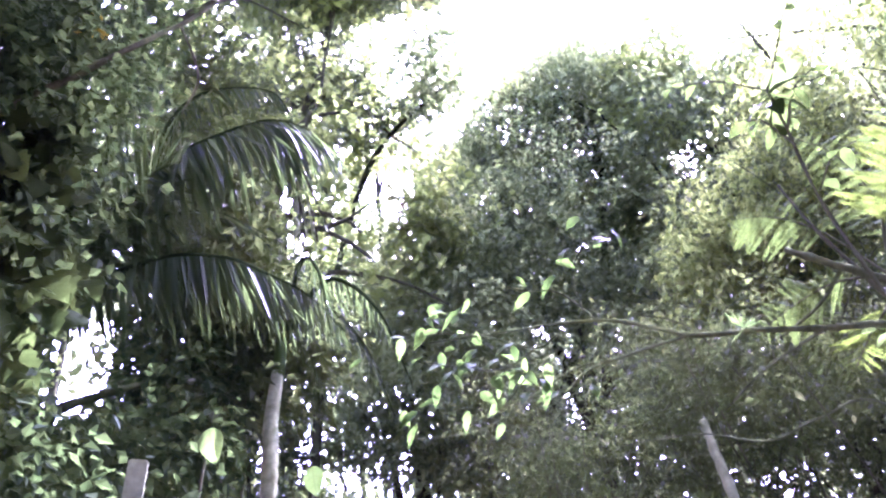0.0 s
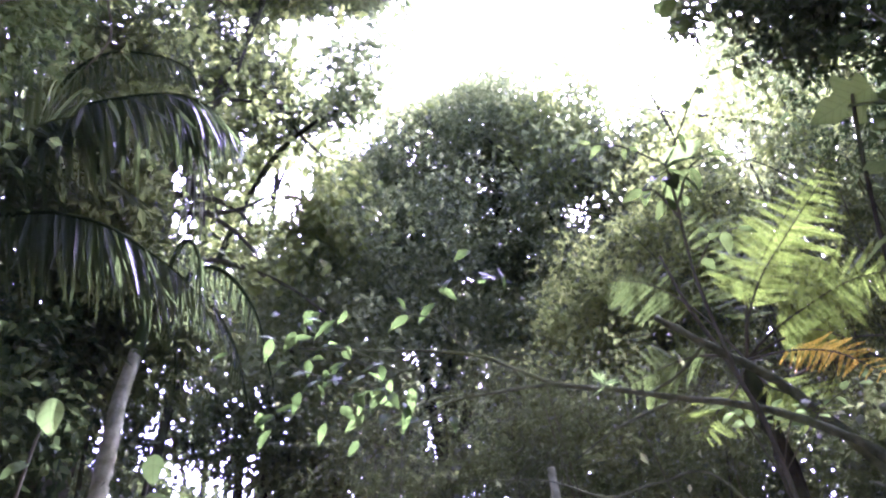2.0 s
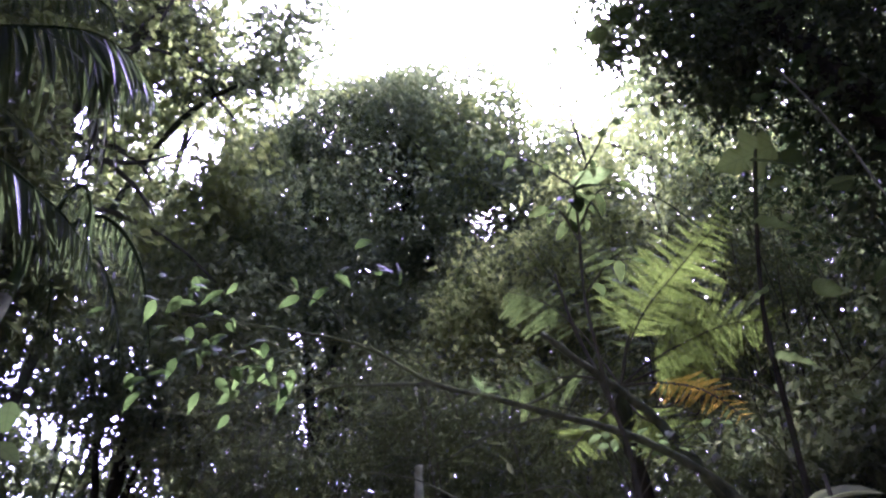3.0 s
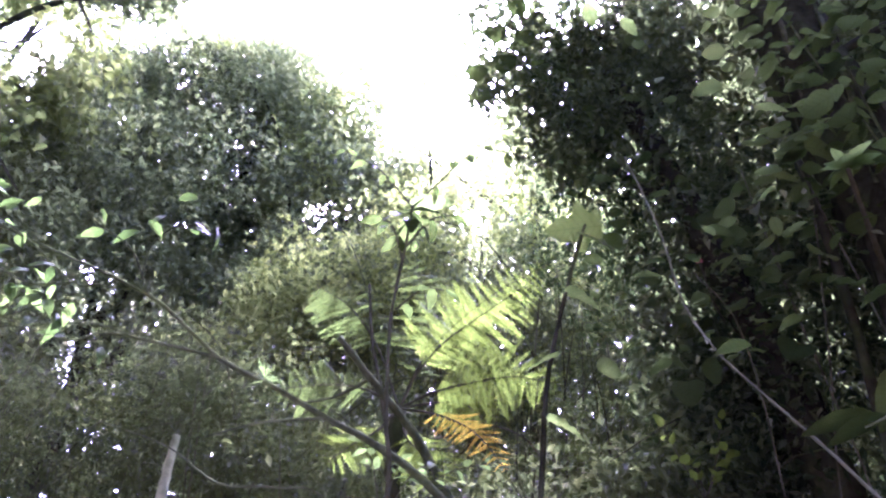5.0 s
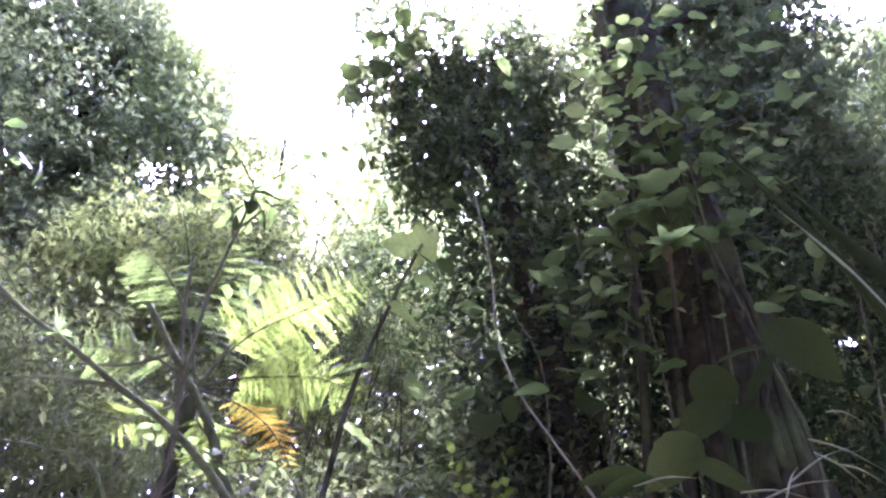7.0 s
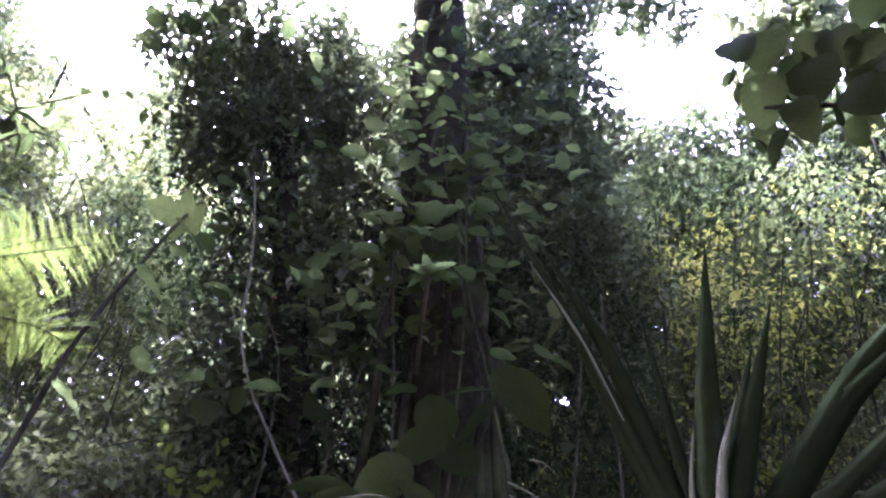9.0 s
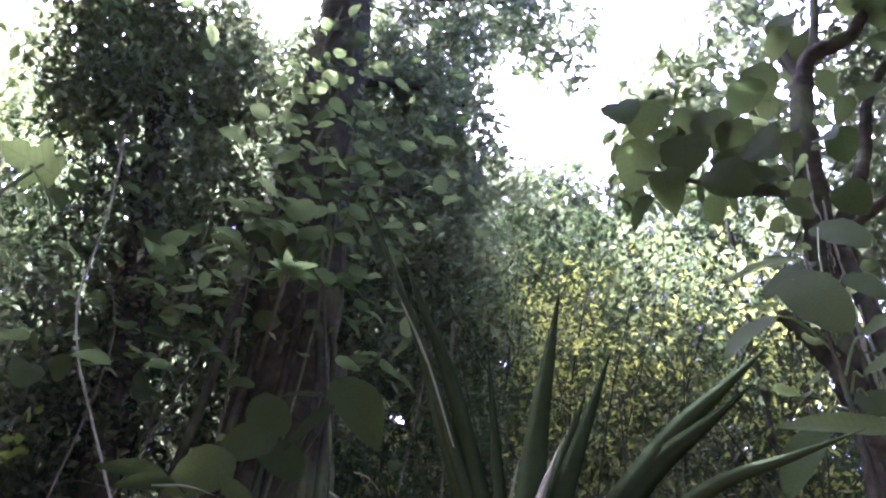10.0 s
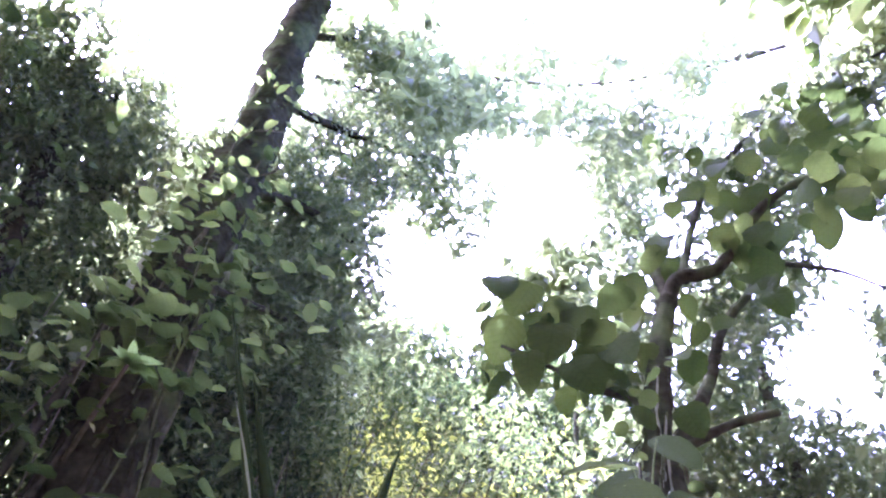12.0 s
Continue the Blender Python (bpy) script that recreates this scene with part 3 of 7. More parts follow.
# added leaf mass, almost wholly unseen, placed to shade the vines
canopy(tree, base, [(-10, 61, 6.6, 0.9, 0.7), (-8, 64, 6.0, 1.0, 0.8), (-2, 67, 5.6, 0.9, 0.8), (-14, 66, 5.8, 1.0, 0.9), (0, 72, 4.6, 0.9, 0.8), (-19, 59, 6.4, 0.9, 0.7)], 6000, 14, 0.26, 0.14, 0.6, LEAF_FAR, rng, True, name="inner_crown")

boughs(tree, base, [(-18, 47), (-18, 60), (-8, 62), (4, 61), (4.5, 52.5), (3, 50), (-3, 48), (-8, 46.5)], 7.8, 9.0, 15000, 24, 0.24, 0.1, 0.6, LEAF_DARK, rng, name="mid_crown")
# crown continued upward out of sight as an added sun screen
boughs(tree, base, [(-16, 61), (-12, 66), (-14, 76), (10, 78), (12, 68), (8, 63), (-2, 61.5)], 6.4, 8.4, 12000, 18, 0.34, 0.18, 0.6, LEAF_FAR, rng, True, gaps=False, name="shade_crown")

# ---- the dark round-crowned tree across the clearing ----
base = on_ground(1.9, 11.0)
tree = thing("tree", "broad dark tree with a dense crown of small leaves", "tree", base)
stem("trunk", [base, (1.8, 11.0, 5.0), (1.9, 11.0, 8.0), (2.1, 11.1, 12.0)], 0.22, 0.06, BARK_DARK, tree, base, 11)
for k, (az, el) in enumerate([(2, 40), (6, 46), (15, 46), (20, 40), (10, 34), (4, 30)]):
    stem("limb", [(1.9, 11, 5.5 + 0.6 * k), place(az, el - 4, 10.6), place(az, el, 10.2)], 0.08, 0.02, BARK_DARK, tree, base, 12 + k, 6)
canopy(tree, base, [(9, 44.5, 11, 2.0, 1.9), (4, 43, 11, 1.6, 1.8), (15, 45.5, 11, 1.9, 1.9), (0, 40, 10.8, 1.3, 1.4), (20, 42, 11, 1.3, 1.7), (10, 37, 10.6, 2.6, 1.6), (18, 36, 10.6, 2.0, 1.6),
                    (2, 35, 10.6, 1.6, 1.5), (8, 30, 10.4, 2.4, 1.3), (20, 30, 10.4, 2.0, 1.4), (13, 24, 10.2, 2.5, 1.2)],
       52000, 40, 0.3, 0.105, 0.5, LEAF_FAR, rng, ragged=1.6)
boughs(tree, base, [(-3, 38), (-1, 45), (4, 49.5), (7, 51), (10.6, 51.5), (15.3, 51.6), (18.7, 50), (22, 48), (26, 46), (30, 45), (31, 37), (20, 34), (8, 34)], 10.0, 11.6,
       56000, 60, 0.3, 0.1, 0.5, LEAF_DARK, rng, name="upper_crown")

for x, y, clumps, mat, n in ((-0.6, 9.6, [(-4, 38, 9.6, 1.2, 1.2), (-2, 32, 9.4, 1.3, 1.2), (1, 28, 9.2, 1.3, 0.9), (-6, 33, 9.4, 0.9, 0.9), (2, 38, 9.6, 1.0, 1.0)], LEAF_FAR, 15000),
                             (4.4, 8.4, [(25, 42, 9.2, 1.0, 1.0), (28, 38, 9.0, 1.2, 1.2), (24, 34, 9.0, 1.2, 1.2), (30, 32, 9.0, 1.2, 1.0), (26, 27, 8.8, 1.3, 0.8), (32, 41, 9.4, 0.9, 0.9)], LEAF_DARK, 17000)):
    base = on_ground(x, y)
    tree = thing("tree", "leafy tree filling the gap beside the broad dark one", "tree", base)
    stem("trunk", [base, (x, y, 5.0), (x + 0.2, y + 0.1, 8.5)], 0.12, 0.04, BARK_DARK, tree, base, 17)
    for az, el, r0, w, h in clumps[:4]:
        stem("limb", [(x, y, 4.6), place(az, el - 5, r0 * 0.99), place(az, el, r0)], 0.05, 0.012, BARK_DARK, tree, base, int(az * 3 + 90), 6)
    canopy(tree, base, clumps, n, 20, 0.3, 0.12, 0.5, mat, rng, ragged=1.2)

base = on_ground(4.3, 8.9)
tree = thing("tree", "airy tree with fine narrow leaves before the bright sky", "tree", base)
stem("trunk", [base, (4.3, 8.9, 5.0), (4.2, 8.8, 8.5), (4.0, 8.9, 11.0)], 0.13, 0.03, BARK_DARK, tree, base, 19)
clumps = [(19, 48.5, 10, 1.0, 0.9), (22, 47, 10, 1.0, 0.9), (26, 46.5, 9.8, 0.9, 0.9), (29, 45.5, 9.6, 0.7, 0.8), (24, 43, 9.6, 1.2, 0.8), (30, 42, 9.4, 1.0, 0.8), (34, 42, 9.2, 0.9, 0.7), (14, 50.5, 10.6, 1.1, 0.9), (8, 49.5, 10.6, 1.0, 0.8), (18, 51, 10.2, 0.8, 0.7), (36, 44, 9.2, 0.6, 0.5)]
for az, el, r0, w, h in clumps[::2]:
    stem("limb", [(4.25, 8.85, 6.5 + 0.2 * (az % 7)), place((az + 25) / 2, el - 3, 9.6), place(az, el, r0), place(az - 1.5, el + 2.2, r0)], 0.03, 0.006, BARK_DARK, tree, base, int(az * 7), 6, 16)
canopy(tree, base, clumps, 11000, 16, 0.3, 0.15, 0.34, LEAF_FAR, rng, True, ragged=0.8)
boughs(tree, base, [(17, 46), (19, 50.5), (23, 51), (27.5, 50), (31, 47.5), (35.5, 47.5), (35, 41), (24, 41)], 8.8, 9.8, 3600, 12, 0.24, 0.15, 0.36, LEAF_LIGHT, rng, True, gaps=False, name="outer_crown")
boughs(tree, base, [(7.7, 49.9), (12.9, 52.1), (19.6, 53.5), (25.5, 51.5), (28.5, 48.5), (28.4, 45.9), (20.9, 45.3), (12.5, 48.7)], 9.0, 10.0, 5200, 14, 0.26, 0.12, 0.36, LEAF_FAR, rng, True, gaps=False, name="top_spray")
base = on_ground(6.2, 6.6)
tree = thing("tree", "tree with sunlit pale green small leaves behind the fern", "tree", base)
stem("trunk", [base, (6.0, 6.4, 5.0), (5.4, 6.0, 8.5), (5.2, 5.8, 10.5)], 0.12, 0.04, BARK, tree, base, 18)
for pts in ([(43, 42, 8.0), (37, 45, 7.7), (33, 46.5, 7.6), (28.5, 48, 7.5)], [(43, 44, 8.0), (40, 47.5, 7.7), (37, 50.5, 7.6)], [(42, 38, 8.0), (36, 40.5, 7.7), (31, 41, 7.6), (26, 42, 7.6)], [(44, 40, 8.0), (47, 44, 7.6), (50, 48, 7.5)]):
    stem("limb", [place(*q) for q in pts], 0.04, 0.008, BARK, tree, base, 20 + int(pts[0][1]), 6, 24, 0.14)
boughs(tree, base, [(18.7, 39.0), (22.3, 40.8), (25.9, 43.0), (31.0, 44.9), (34.8, 47.4), (39.8, 50.9), (51.3, 44.4), (46.6, 33.9), (38.4, 26.8), (17.2, 33.1)], 7.0, 8.2, 22000, 26, 0.22, 0.085, 0.5, LEAF_LIGHT, rng, ragged=0.4)
for pts in ([(12.5, 50.5, 10), (15, 51.4, 10), (17.5, 52.4, 10)], [(15, 51, 10.2), (14, 53, 10.2), (14.5, 54.5, 10.2)]):
    stem("limb", [place(*q) for q in pts], 0.035, 0.012, BARK_DARK, tree, base, 20, 6, 14)

# ---- the vine-hung tree at the clearing's western edge ----
base = on_ground(-2.9, 3.7)
tree = thing("tree", "dark trunk hung with broad-leaved climbing vine", "tree", base)
stem("trunk", [base, (-2.85, 3.75, 3.0), (-2.75, 3.85, 5.0), (-2.8, 3.9, 8.5)], 0.17, 0.12, BARK_DARK, tree, base, 21)
stem("limb", [(-2.8, 3.9, 7.0), (-2.8, 4.14, 7.35), (-2.53, 4.32, 7.87), (-2.24, 4.47, 8.36), (-1.91, 4.62, 8.88)], 0.06, 0.03, BARK_DARK, tree, base, 22)
stem("limb", [(-2.8, 3.8, 3.6), (-2.4, 4.2, 4.2), (-2.0, 4.6, 4.6)], 0.05, 0.02, BARK_DARK, tree, base, 23)
# vine leaves darkened by material, for the shade they stand in
canopy(tree, base, [(-38, 50, 4.3, 0.75, 0.9), (-34, 54, 4.6, 0.7, 0.6), (-35, 43, 4.3, 0.7, 0.7), (-38, 36, 4.2, 0.6, 0.8), (-36, 29, 4.2, 0.55, 0.6), (-32, 24, 4.2, 0.55, 0.4),
                    (-34, 20, 4.2, 0.7, 0.5), (-24, 26, 5.0, 0.6, 0.4), (-22, 31, 5.5, 0.5, 0.5), (-19, 26.5, 5.4, 0.5, 0.35), (-28, 26, 4.8, 0.5, 0.25), (-42, 44, 4.3, 0.7, 1.2)],
       26000, 18, 0.2, 0.075, 0.7, LEAF_DEEP_SHADE, rng, name="vine_leaves")

VINE_LEAF = [blade("leaf", LEAF_SHADE_BROAD, LOBED, 0.31, 0.3, d, c, 0.02) for d, c in ((0.2, 0.15), (0.35, 0.05), (0.1, 0.3))]
SPOTS = [(-34.5, 49.5, 4.2), (-33.5, 46, 4.1), (-33.5, 42.5, 4.2), (-33, 39.5, 4.1), (-38, 50.5, 4.0), (-36, 44, 4.0), (-36, 38, 3.9), (-34, 33, 3.9),
         (-33, 30, 4.1), (-31.5, 36.5, 3.9)]
for k in range(260):
    az, el, r0 = SPOTS[k % len(SPOTS)]
    at = np.array(place(az + rng.normal(0, 1.6), el + rng.normal(0, 1.9), r0 + rng.uniform(-0.25, 0.4)))
    if shade_stays(at[None], rng, 0.1)[0]:
        out = unit(np.array((-at[0], -at[1], 0.0)))
        set_leaf("leaf", VINE_LEAF[k % 3], tree, turn(at - np.array(base), out * rng.uniform(0.0, 0.9) + np.array((-out[1], out[0], 0)) * rng.normal(0, 0.5) + np.array((0, 0, -0.9)), out * 1.0 + np.array((0, 0, rng.uniform(-0.3, 0.7))) + rng.normal(0, 0.25, 3), rng.uniform(0.4, 0.78)))
for pts in ([(-38, 46, 3.9), (-31, 51, 3.7), (-25.5, 53.9, 3.8), (-20.1, 56.2, 3.9), (-13, 55, 4.3)], [(-25.5, 53.9, 3.8), (-23, 51, 3.8), (-24, 48.5, 3.9)], [(-39, 50, 4.0), (-34.5, 53, 4.2), (-33, 57, 4.3)]):
    stem("limb", [place(*q) for q in pts], 0.026 if len(pts) > 3 else 0.011, 0.006, BARK, tree, base, 24, 7, 30)
# added out-of-sight canopy that darkens palms and vine from above and left
base = on_ground(-4.6, 2.8)
tree = thing("tree", "unseen tree added to spread a dark crown over the palms", "tree", base)
stem("trunk", [base, (-4.6, 2.9, 6.0), (-4.3, 3.2, 11.0), (-3.6, 4.0, 15.0)], 0.25, 0.1, BARK_DARK, tree, base, 26)
stem("limb", [(-4.4, 3.1, 9.5), (-3.0, 4.2, 12.0), (-1.6, 5.2, 14.0)], 0.1, 0.03, BARK_DARK, tree, base, 27)
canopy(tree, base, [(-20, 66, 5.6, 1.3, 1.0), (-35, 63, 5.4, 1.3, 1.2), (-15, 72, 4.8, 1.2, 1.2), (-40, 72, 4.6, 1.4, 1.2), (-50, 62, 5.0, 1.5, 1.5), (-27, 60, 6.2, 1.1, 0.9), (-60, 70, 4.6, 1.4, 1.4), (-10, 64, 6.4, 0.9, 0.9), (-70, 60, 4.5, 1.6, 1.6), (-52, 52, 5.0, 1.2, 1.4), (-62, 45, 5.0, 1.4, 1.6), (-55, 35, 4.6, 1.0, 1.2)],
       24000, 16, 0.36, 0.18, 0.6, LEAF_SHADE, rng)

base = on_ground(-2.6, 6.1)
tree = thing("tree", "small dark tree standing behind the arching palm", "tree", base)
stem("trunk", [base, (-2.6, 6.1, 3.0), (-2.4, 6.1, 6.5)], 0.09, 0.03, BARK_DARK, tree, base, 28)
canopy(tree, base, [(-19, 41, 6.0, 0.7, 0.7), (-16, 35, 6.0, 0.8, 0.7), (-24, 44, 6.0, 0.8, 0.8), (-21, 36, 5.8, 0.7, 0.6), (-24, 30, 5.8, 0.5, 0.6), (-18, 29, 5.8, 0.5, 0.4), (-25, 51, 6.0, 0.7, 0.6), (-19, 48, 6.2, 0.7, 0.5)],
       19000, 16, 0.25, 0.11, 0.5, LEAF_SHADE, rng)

# bright leaf copy on the dark crown puts sunlight into these clusters
canopy(tree, base, [(-27.5, 33.5, 6.6, 0.28, 0.3), (-28.8, 30.5, 6.6, 0.25, 0.3), (-26.2, 31, 6.6, 0.2, 0.4), (-19, 27.5, 6.6, 0.35, 0.25), (-16, 29, 6.8, 0.3, 0.3)], 420, 8, 0.16, 0.12, 0.55, LEAF_LIGHT, rng, True, gaps=False, name="sunlit_leaves", label="sunlit yellow-green leaves")

# ---- the arching palm ----
LEAFLETS = [blade("leaflet", LEAF_PALM, STRAP, 1.0, 0.046, d, 0.35, 0.0, tw) for d, tw in ((0.1, 0.25), (0.2, -0.3), (0.28, 0.4), (0.06, -0.1))]


def palm_frond(parent, base, points, count, reach, rng, hang=1.0, spread=0.4, r0=0.025):
    """A feather frond: leaflets set in pairs along an arching rib, hanging from it; spread: how far they stand out to the sides."""
    pts = local(points, base)
    frond = part_of("frond", tube("frond", pts, r0, 0.005, LEAF_STRAP, 6, 30, 0.03), parent)
    c = curve_points(pts, 200)
    t = unit(np.gradient(c, axis=0))
    for k in range(count):
        s = 0.08 + 0.91 * k / (count - 1)
        i = int(s * 199)
        side = unit(np.cross(t[i], (0, 0, 1)))
        long = reach * math.sin(math.pi * (0.2 + 0.76 * s)) ** 0.7
        for sgn in (-1, 1):
            way = side * sgn * spread * rng.uniform(0.6, 1.3) + t[i] * (0.15 + 0.35 * s) + np.array((0, 0, -hang * rng.uniform(0.8, 1.2))) + rng.normal(0, 0.05, 3)
            set_leaf("leaflet", LEAFLETS[int(rng.integers(4))], frond, turn(c[i], way, side * sgn * rng.uniform(0.3, 1.0) + (0, 0, 0.5) + rng.normal(0, 0.3, 3), long * rng.uniform(0.82, 1.12)))
    return frond


base = on_ground(-2.95, 4.7)
palm = thing("palm", "dark green palm with long arching feather fronds", "palm", base)
stem("trunk", [base, (-2.9, 4.5, 2.0), (-2.7, 4.3, 4.5), (-2.62, 4.27, 5.35)], 0.12, 0.09, BARK_DARK, palm, base, 31, 9)
HEART = (-31.5, 37.0, 5.0)
for pts, count, reach, hang, spread in [([HEART, (-29.0, 37.2, 4.9), (-24.3, 39.0, 4.7), (-21.7, 39.6, 4.6), (-18.3, 39.6, 4.5), (-14.7, 38.6, 4.5), (-11.7, 37.4, 4.5), (-8.8, 35.0, 4.5)], 84, 0.68, 1.0, 0.35),
                                        ([HEART, (-28.0, 42.0, 4.9), (-24.7, 45.3, 4.8), (-21.9, 46.9, 4.7), (-17.0, 48.6, 4.7), (-14.1, 48.8, 4.7), (-11.4, 48.1, 4.8), (-8.9, 46.6, 4.9)], 90, 0.8, 1.0, 0.4),
                                        ([HEART, (-26.5, 43.5, 5.2), (-24.9, 47.9, 5.3), (-22.7, 49.8, 5.3), (-19.1, 50.7, 5.3), (-15.4, 50.6, 5.3), (-13.5, 49.1, 5.3)], 60, 0.44, 1.0, 0.3),
                                        ([HEART, (-29.8, 43.8, 4.9), (-30.2, 49.1, 4.9), (-30.2, 52.4, 5.0), (-30.6, 55.5, 5.1)], 56, 0.62, 0.15, 1.0),
                                        ([HEART, (-29.5, 39.5, 4.7), (-27.5, 42.5, 4.6), (-25.5, 44.5, 4.5), (-23.5, 45.5, 4.5)], 44, 0.6, -0.3, 1.0),
                                        ([HEART, (-26.0, 41.0, 5.1), (-21.0, 42.5, 5.2), (-17.5, 42.0, 5.3), (-15.0, 40.5, 5.3)], 44, 0.55, 0.7, 0.7),
                                        ([HEART, (-34, 41, 5.0), (-36, 44, 4.8), (-37.5, 45, 4.5)], 24, 0.6, 0.7, 0.6)]:
    palm_frond(palm, base, [place(*q) for q in pts], count, reach, rng, hang, spread)
# ---- the slender ringed palm ----
RINGED = [place(*q) for q in [(-14.3, 24.6, 5.3), (-14.4, 28.7, 5.3), (-14.0, 32.3, 5.3), (-13.8, 34.3, 5.3), (-13.7, 35.3, 5.3)]]
base = on_ground(RINGED[0][0], RINGED[0][1])
palm = thing("palm", "slender palm with a pale ringed trunk and drooping fronds", "palm", base)
part_of("trunk", tube("trunk", local([base] + RINGED[:3], base), 0.06, 0.043, BARK_PALE, 12, 110, 0.02, 33, rings=0.1), palm, "pale grey ringed trunk")
stem("crownshaft", [tuple(np.array(RINGED[2]) - (0, 0, 0.03))] + RINGED[3:], 0.048, 0.03, LEAF_BIG_LIGHT, palm, base, 34, 9, 8, 0.02, "smooth green crownshaft")
tx, ty, tz = RINGED[-1]
for dx, dy, dz in [(0.9, -0.3, -0.6), (0.7, 0.6, -0.3), (-0.5, 0.6, -0.3), (0.5, -0.9, -0.6), (0.1, 0.9, 0.0)]:
    palm_frond(palm, base, [(tx, ty, tz - 0.05), (tx + dx * 0.4, ty + dy * 0.4, tz + 0.3), (tx + dx * 0.8, ty + dy * 0.8, tz + 0.15 + dz * 0.4), (tx + dx * 1.05, ty + dy * 1.05, tz - 0.2 + dz)], 24, 0.36, rng, 1.0)
base = (-1.42, 5.83, 7.85)
flower = thing("flower_cluster", "hanging brown palm flower strings", "palm flowers", base)
for k in range(16):
    dx, dy = rng.normal(0, 0.1, 2)
    stem("flower_string", [(-1.42, 5.83, 7.8), (-1.34 + dx * 0.5, 5.85 + dy * 0.5, 7.6), (-1.27 + dx, 5.86 + dy, 7.1), (-1.24 + dx * 1.2, 5.87 + dy, 6.5 + rng.uniform(0, 0.5))], 0.012, 0.008, LEAF_DRY if k % 3 else BARK, flower, base, 40 + k, 5, 16, 0.4)
stem("stalk", [(-2.2, 5.7, 7.3), (-1.9, 5.75, 7.7), (-1.42, 5.83, 7.82)], 0.02, 0.015, BARK, flower, base, 60, 6)

base = on_ground(-1.2, 9.2)
bush = thing("bush", "tall dark bush closing the view under the palms", "bush", base)
stem("stem", [base, (-1.2, 9.2, 3.0), (-1.1, 9.1, 5.6)], 0.05, 0.015, BARK_DARK, bush, base, 63)
boughs(bush, base, [(-18.9, 30.5), (-16.3, 31.4), (-12.8, 29.5), (-8.7, 31.0), (-4.5, 30.2), (-0.3, 27.9), (1.1, 24.3), (-1.3, 24.4), (-3.7, 25.9), (-6.9, 25.3), (-9.3, 26.7), (-11.6, 26.0), (-12.9, 23.3), (-18.3, 23.1)], 8.4, 9.2, 5200, 16, 0.24, 0.11, 0.5, LEAF_DARK, rng, gaps=False, ragged=0.3)

# ---- cut post and bare vine under the palms ----
base = on_ground(-1.44, 3.08)
post = thing("post", "grey weathered wooden post with a sawn top", "post", base)
pm = bmesh.new()
bmesh.ops.create_cube(pm, size=1.0)
bmesh.ops.scale(pm, vec=(0.075, 0.05, 3.25 - base[2]), verts=pm.verts)
bmesh.ops.translate(pm, vec=(0, 0, (3.25 - base[2]) / 2), verts=pm.verts)
bmesh.ops.bevel(pm, geom=pm.edges[:], offset=0.006, segments=2, affect="EDGES")
me = bpy.data.meshes.new("shaft")
pm.to_mesh(me)
me.materials.append(WOOD)
part_of("shaft", me, post).matrix_basis = pose(0, 0, -0.05, 1.5, 2.0, 20)
base = on_ground(-1.9, 5.7)
vine = thing("liana", "dark bare liana trunk under the palms", "liana", base)
stem("stem", [base, (-1.92, 5.68, 4.28), (-1.99, 5.66, 4.82), (-2.08, 5.63, 5.42), (-2.2, 5.6, 6.4)], 0.08, 0.05, BARK_DARK, vine, base, 61)
stem("stem", [(-1.3, 5.6, 2.5), (-1.6, 5.65, 4.6), (-1.25, 5.75, 5.9)], 0.02, 0.012, BARK_DARK, vine, base, 62)

# ---- the shrub with pale broad leaves, and its long lichen-grown branch ----
POINTED = [(0, 0.04), (0.08, 0.4), (0.22, 0.85), (0.42, 1.0), (0.62, 0.82), (0.78, 0.5), (0.9, 0.2), (1.04, 0.0)]
SHRUB_LEAF = [blade("leaf", LEAF_SHRUB, POINTED, 0.14, w, d, c, 0.04) for w, d, c in ((0.06, 0.15, 0.3), (0.052, 0.3, 0.15), (0.064, 0.05, 0.4), (0.055, 0.4, 0.25))]
base = on_ground(2.35, 1.95)
shrub = thing("shrub", "leaning shrub with a long lichen-grown branch and pale broad leaves", "shrub", base)
stem("branch", [base, (2.2, 2.2, 2.0), (2.02, 2.48, 2.81), (1.91, 2.69, 3.11), (1.75, 2.92, 3.33), (1.57, 3.13, 3.48), (1.33, 3.24, 3.58), (1.11, 3.42, 3.71), (0.8, 3.51, 3.9), (0.6, 3.55, 3.95), (0.27, 3.49, 3.9), (-0.12, 3.4, 3.83)],
     0.024, 0.003, BARK_LICHEN, shrub, base, 71, 8, 70, 0.14)
stem("branch", [(1.11, 3.42, 3.71), (0.85, 3.5, 3.7), (0.61, 3.55, 3.66), (0.48, 3.57, 3.56), (0.2, 3.5, 3.5)], 0.01, 0.003, BARK_LICHEN, shrub, base, 72, 6)
stem("branch", [(1.57, 3.13, 3.47), (1.35, 3.3, 3.42), (1.15, 3.4, 3.3)], 0.009, 0.003, BARK_LICHEN, shrub, base, 73, 6)
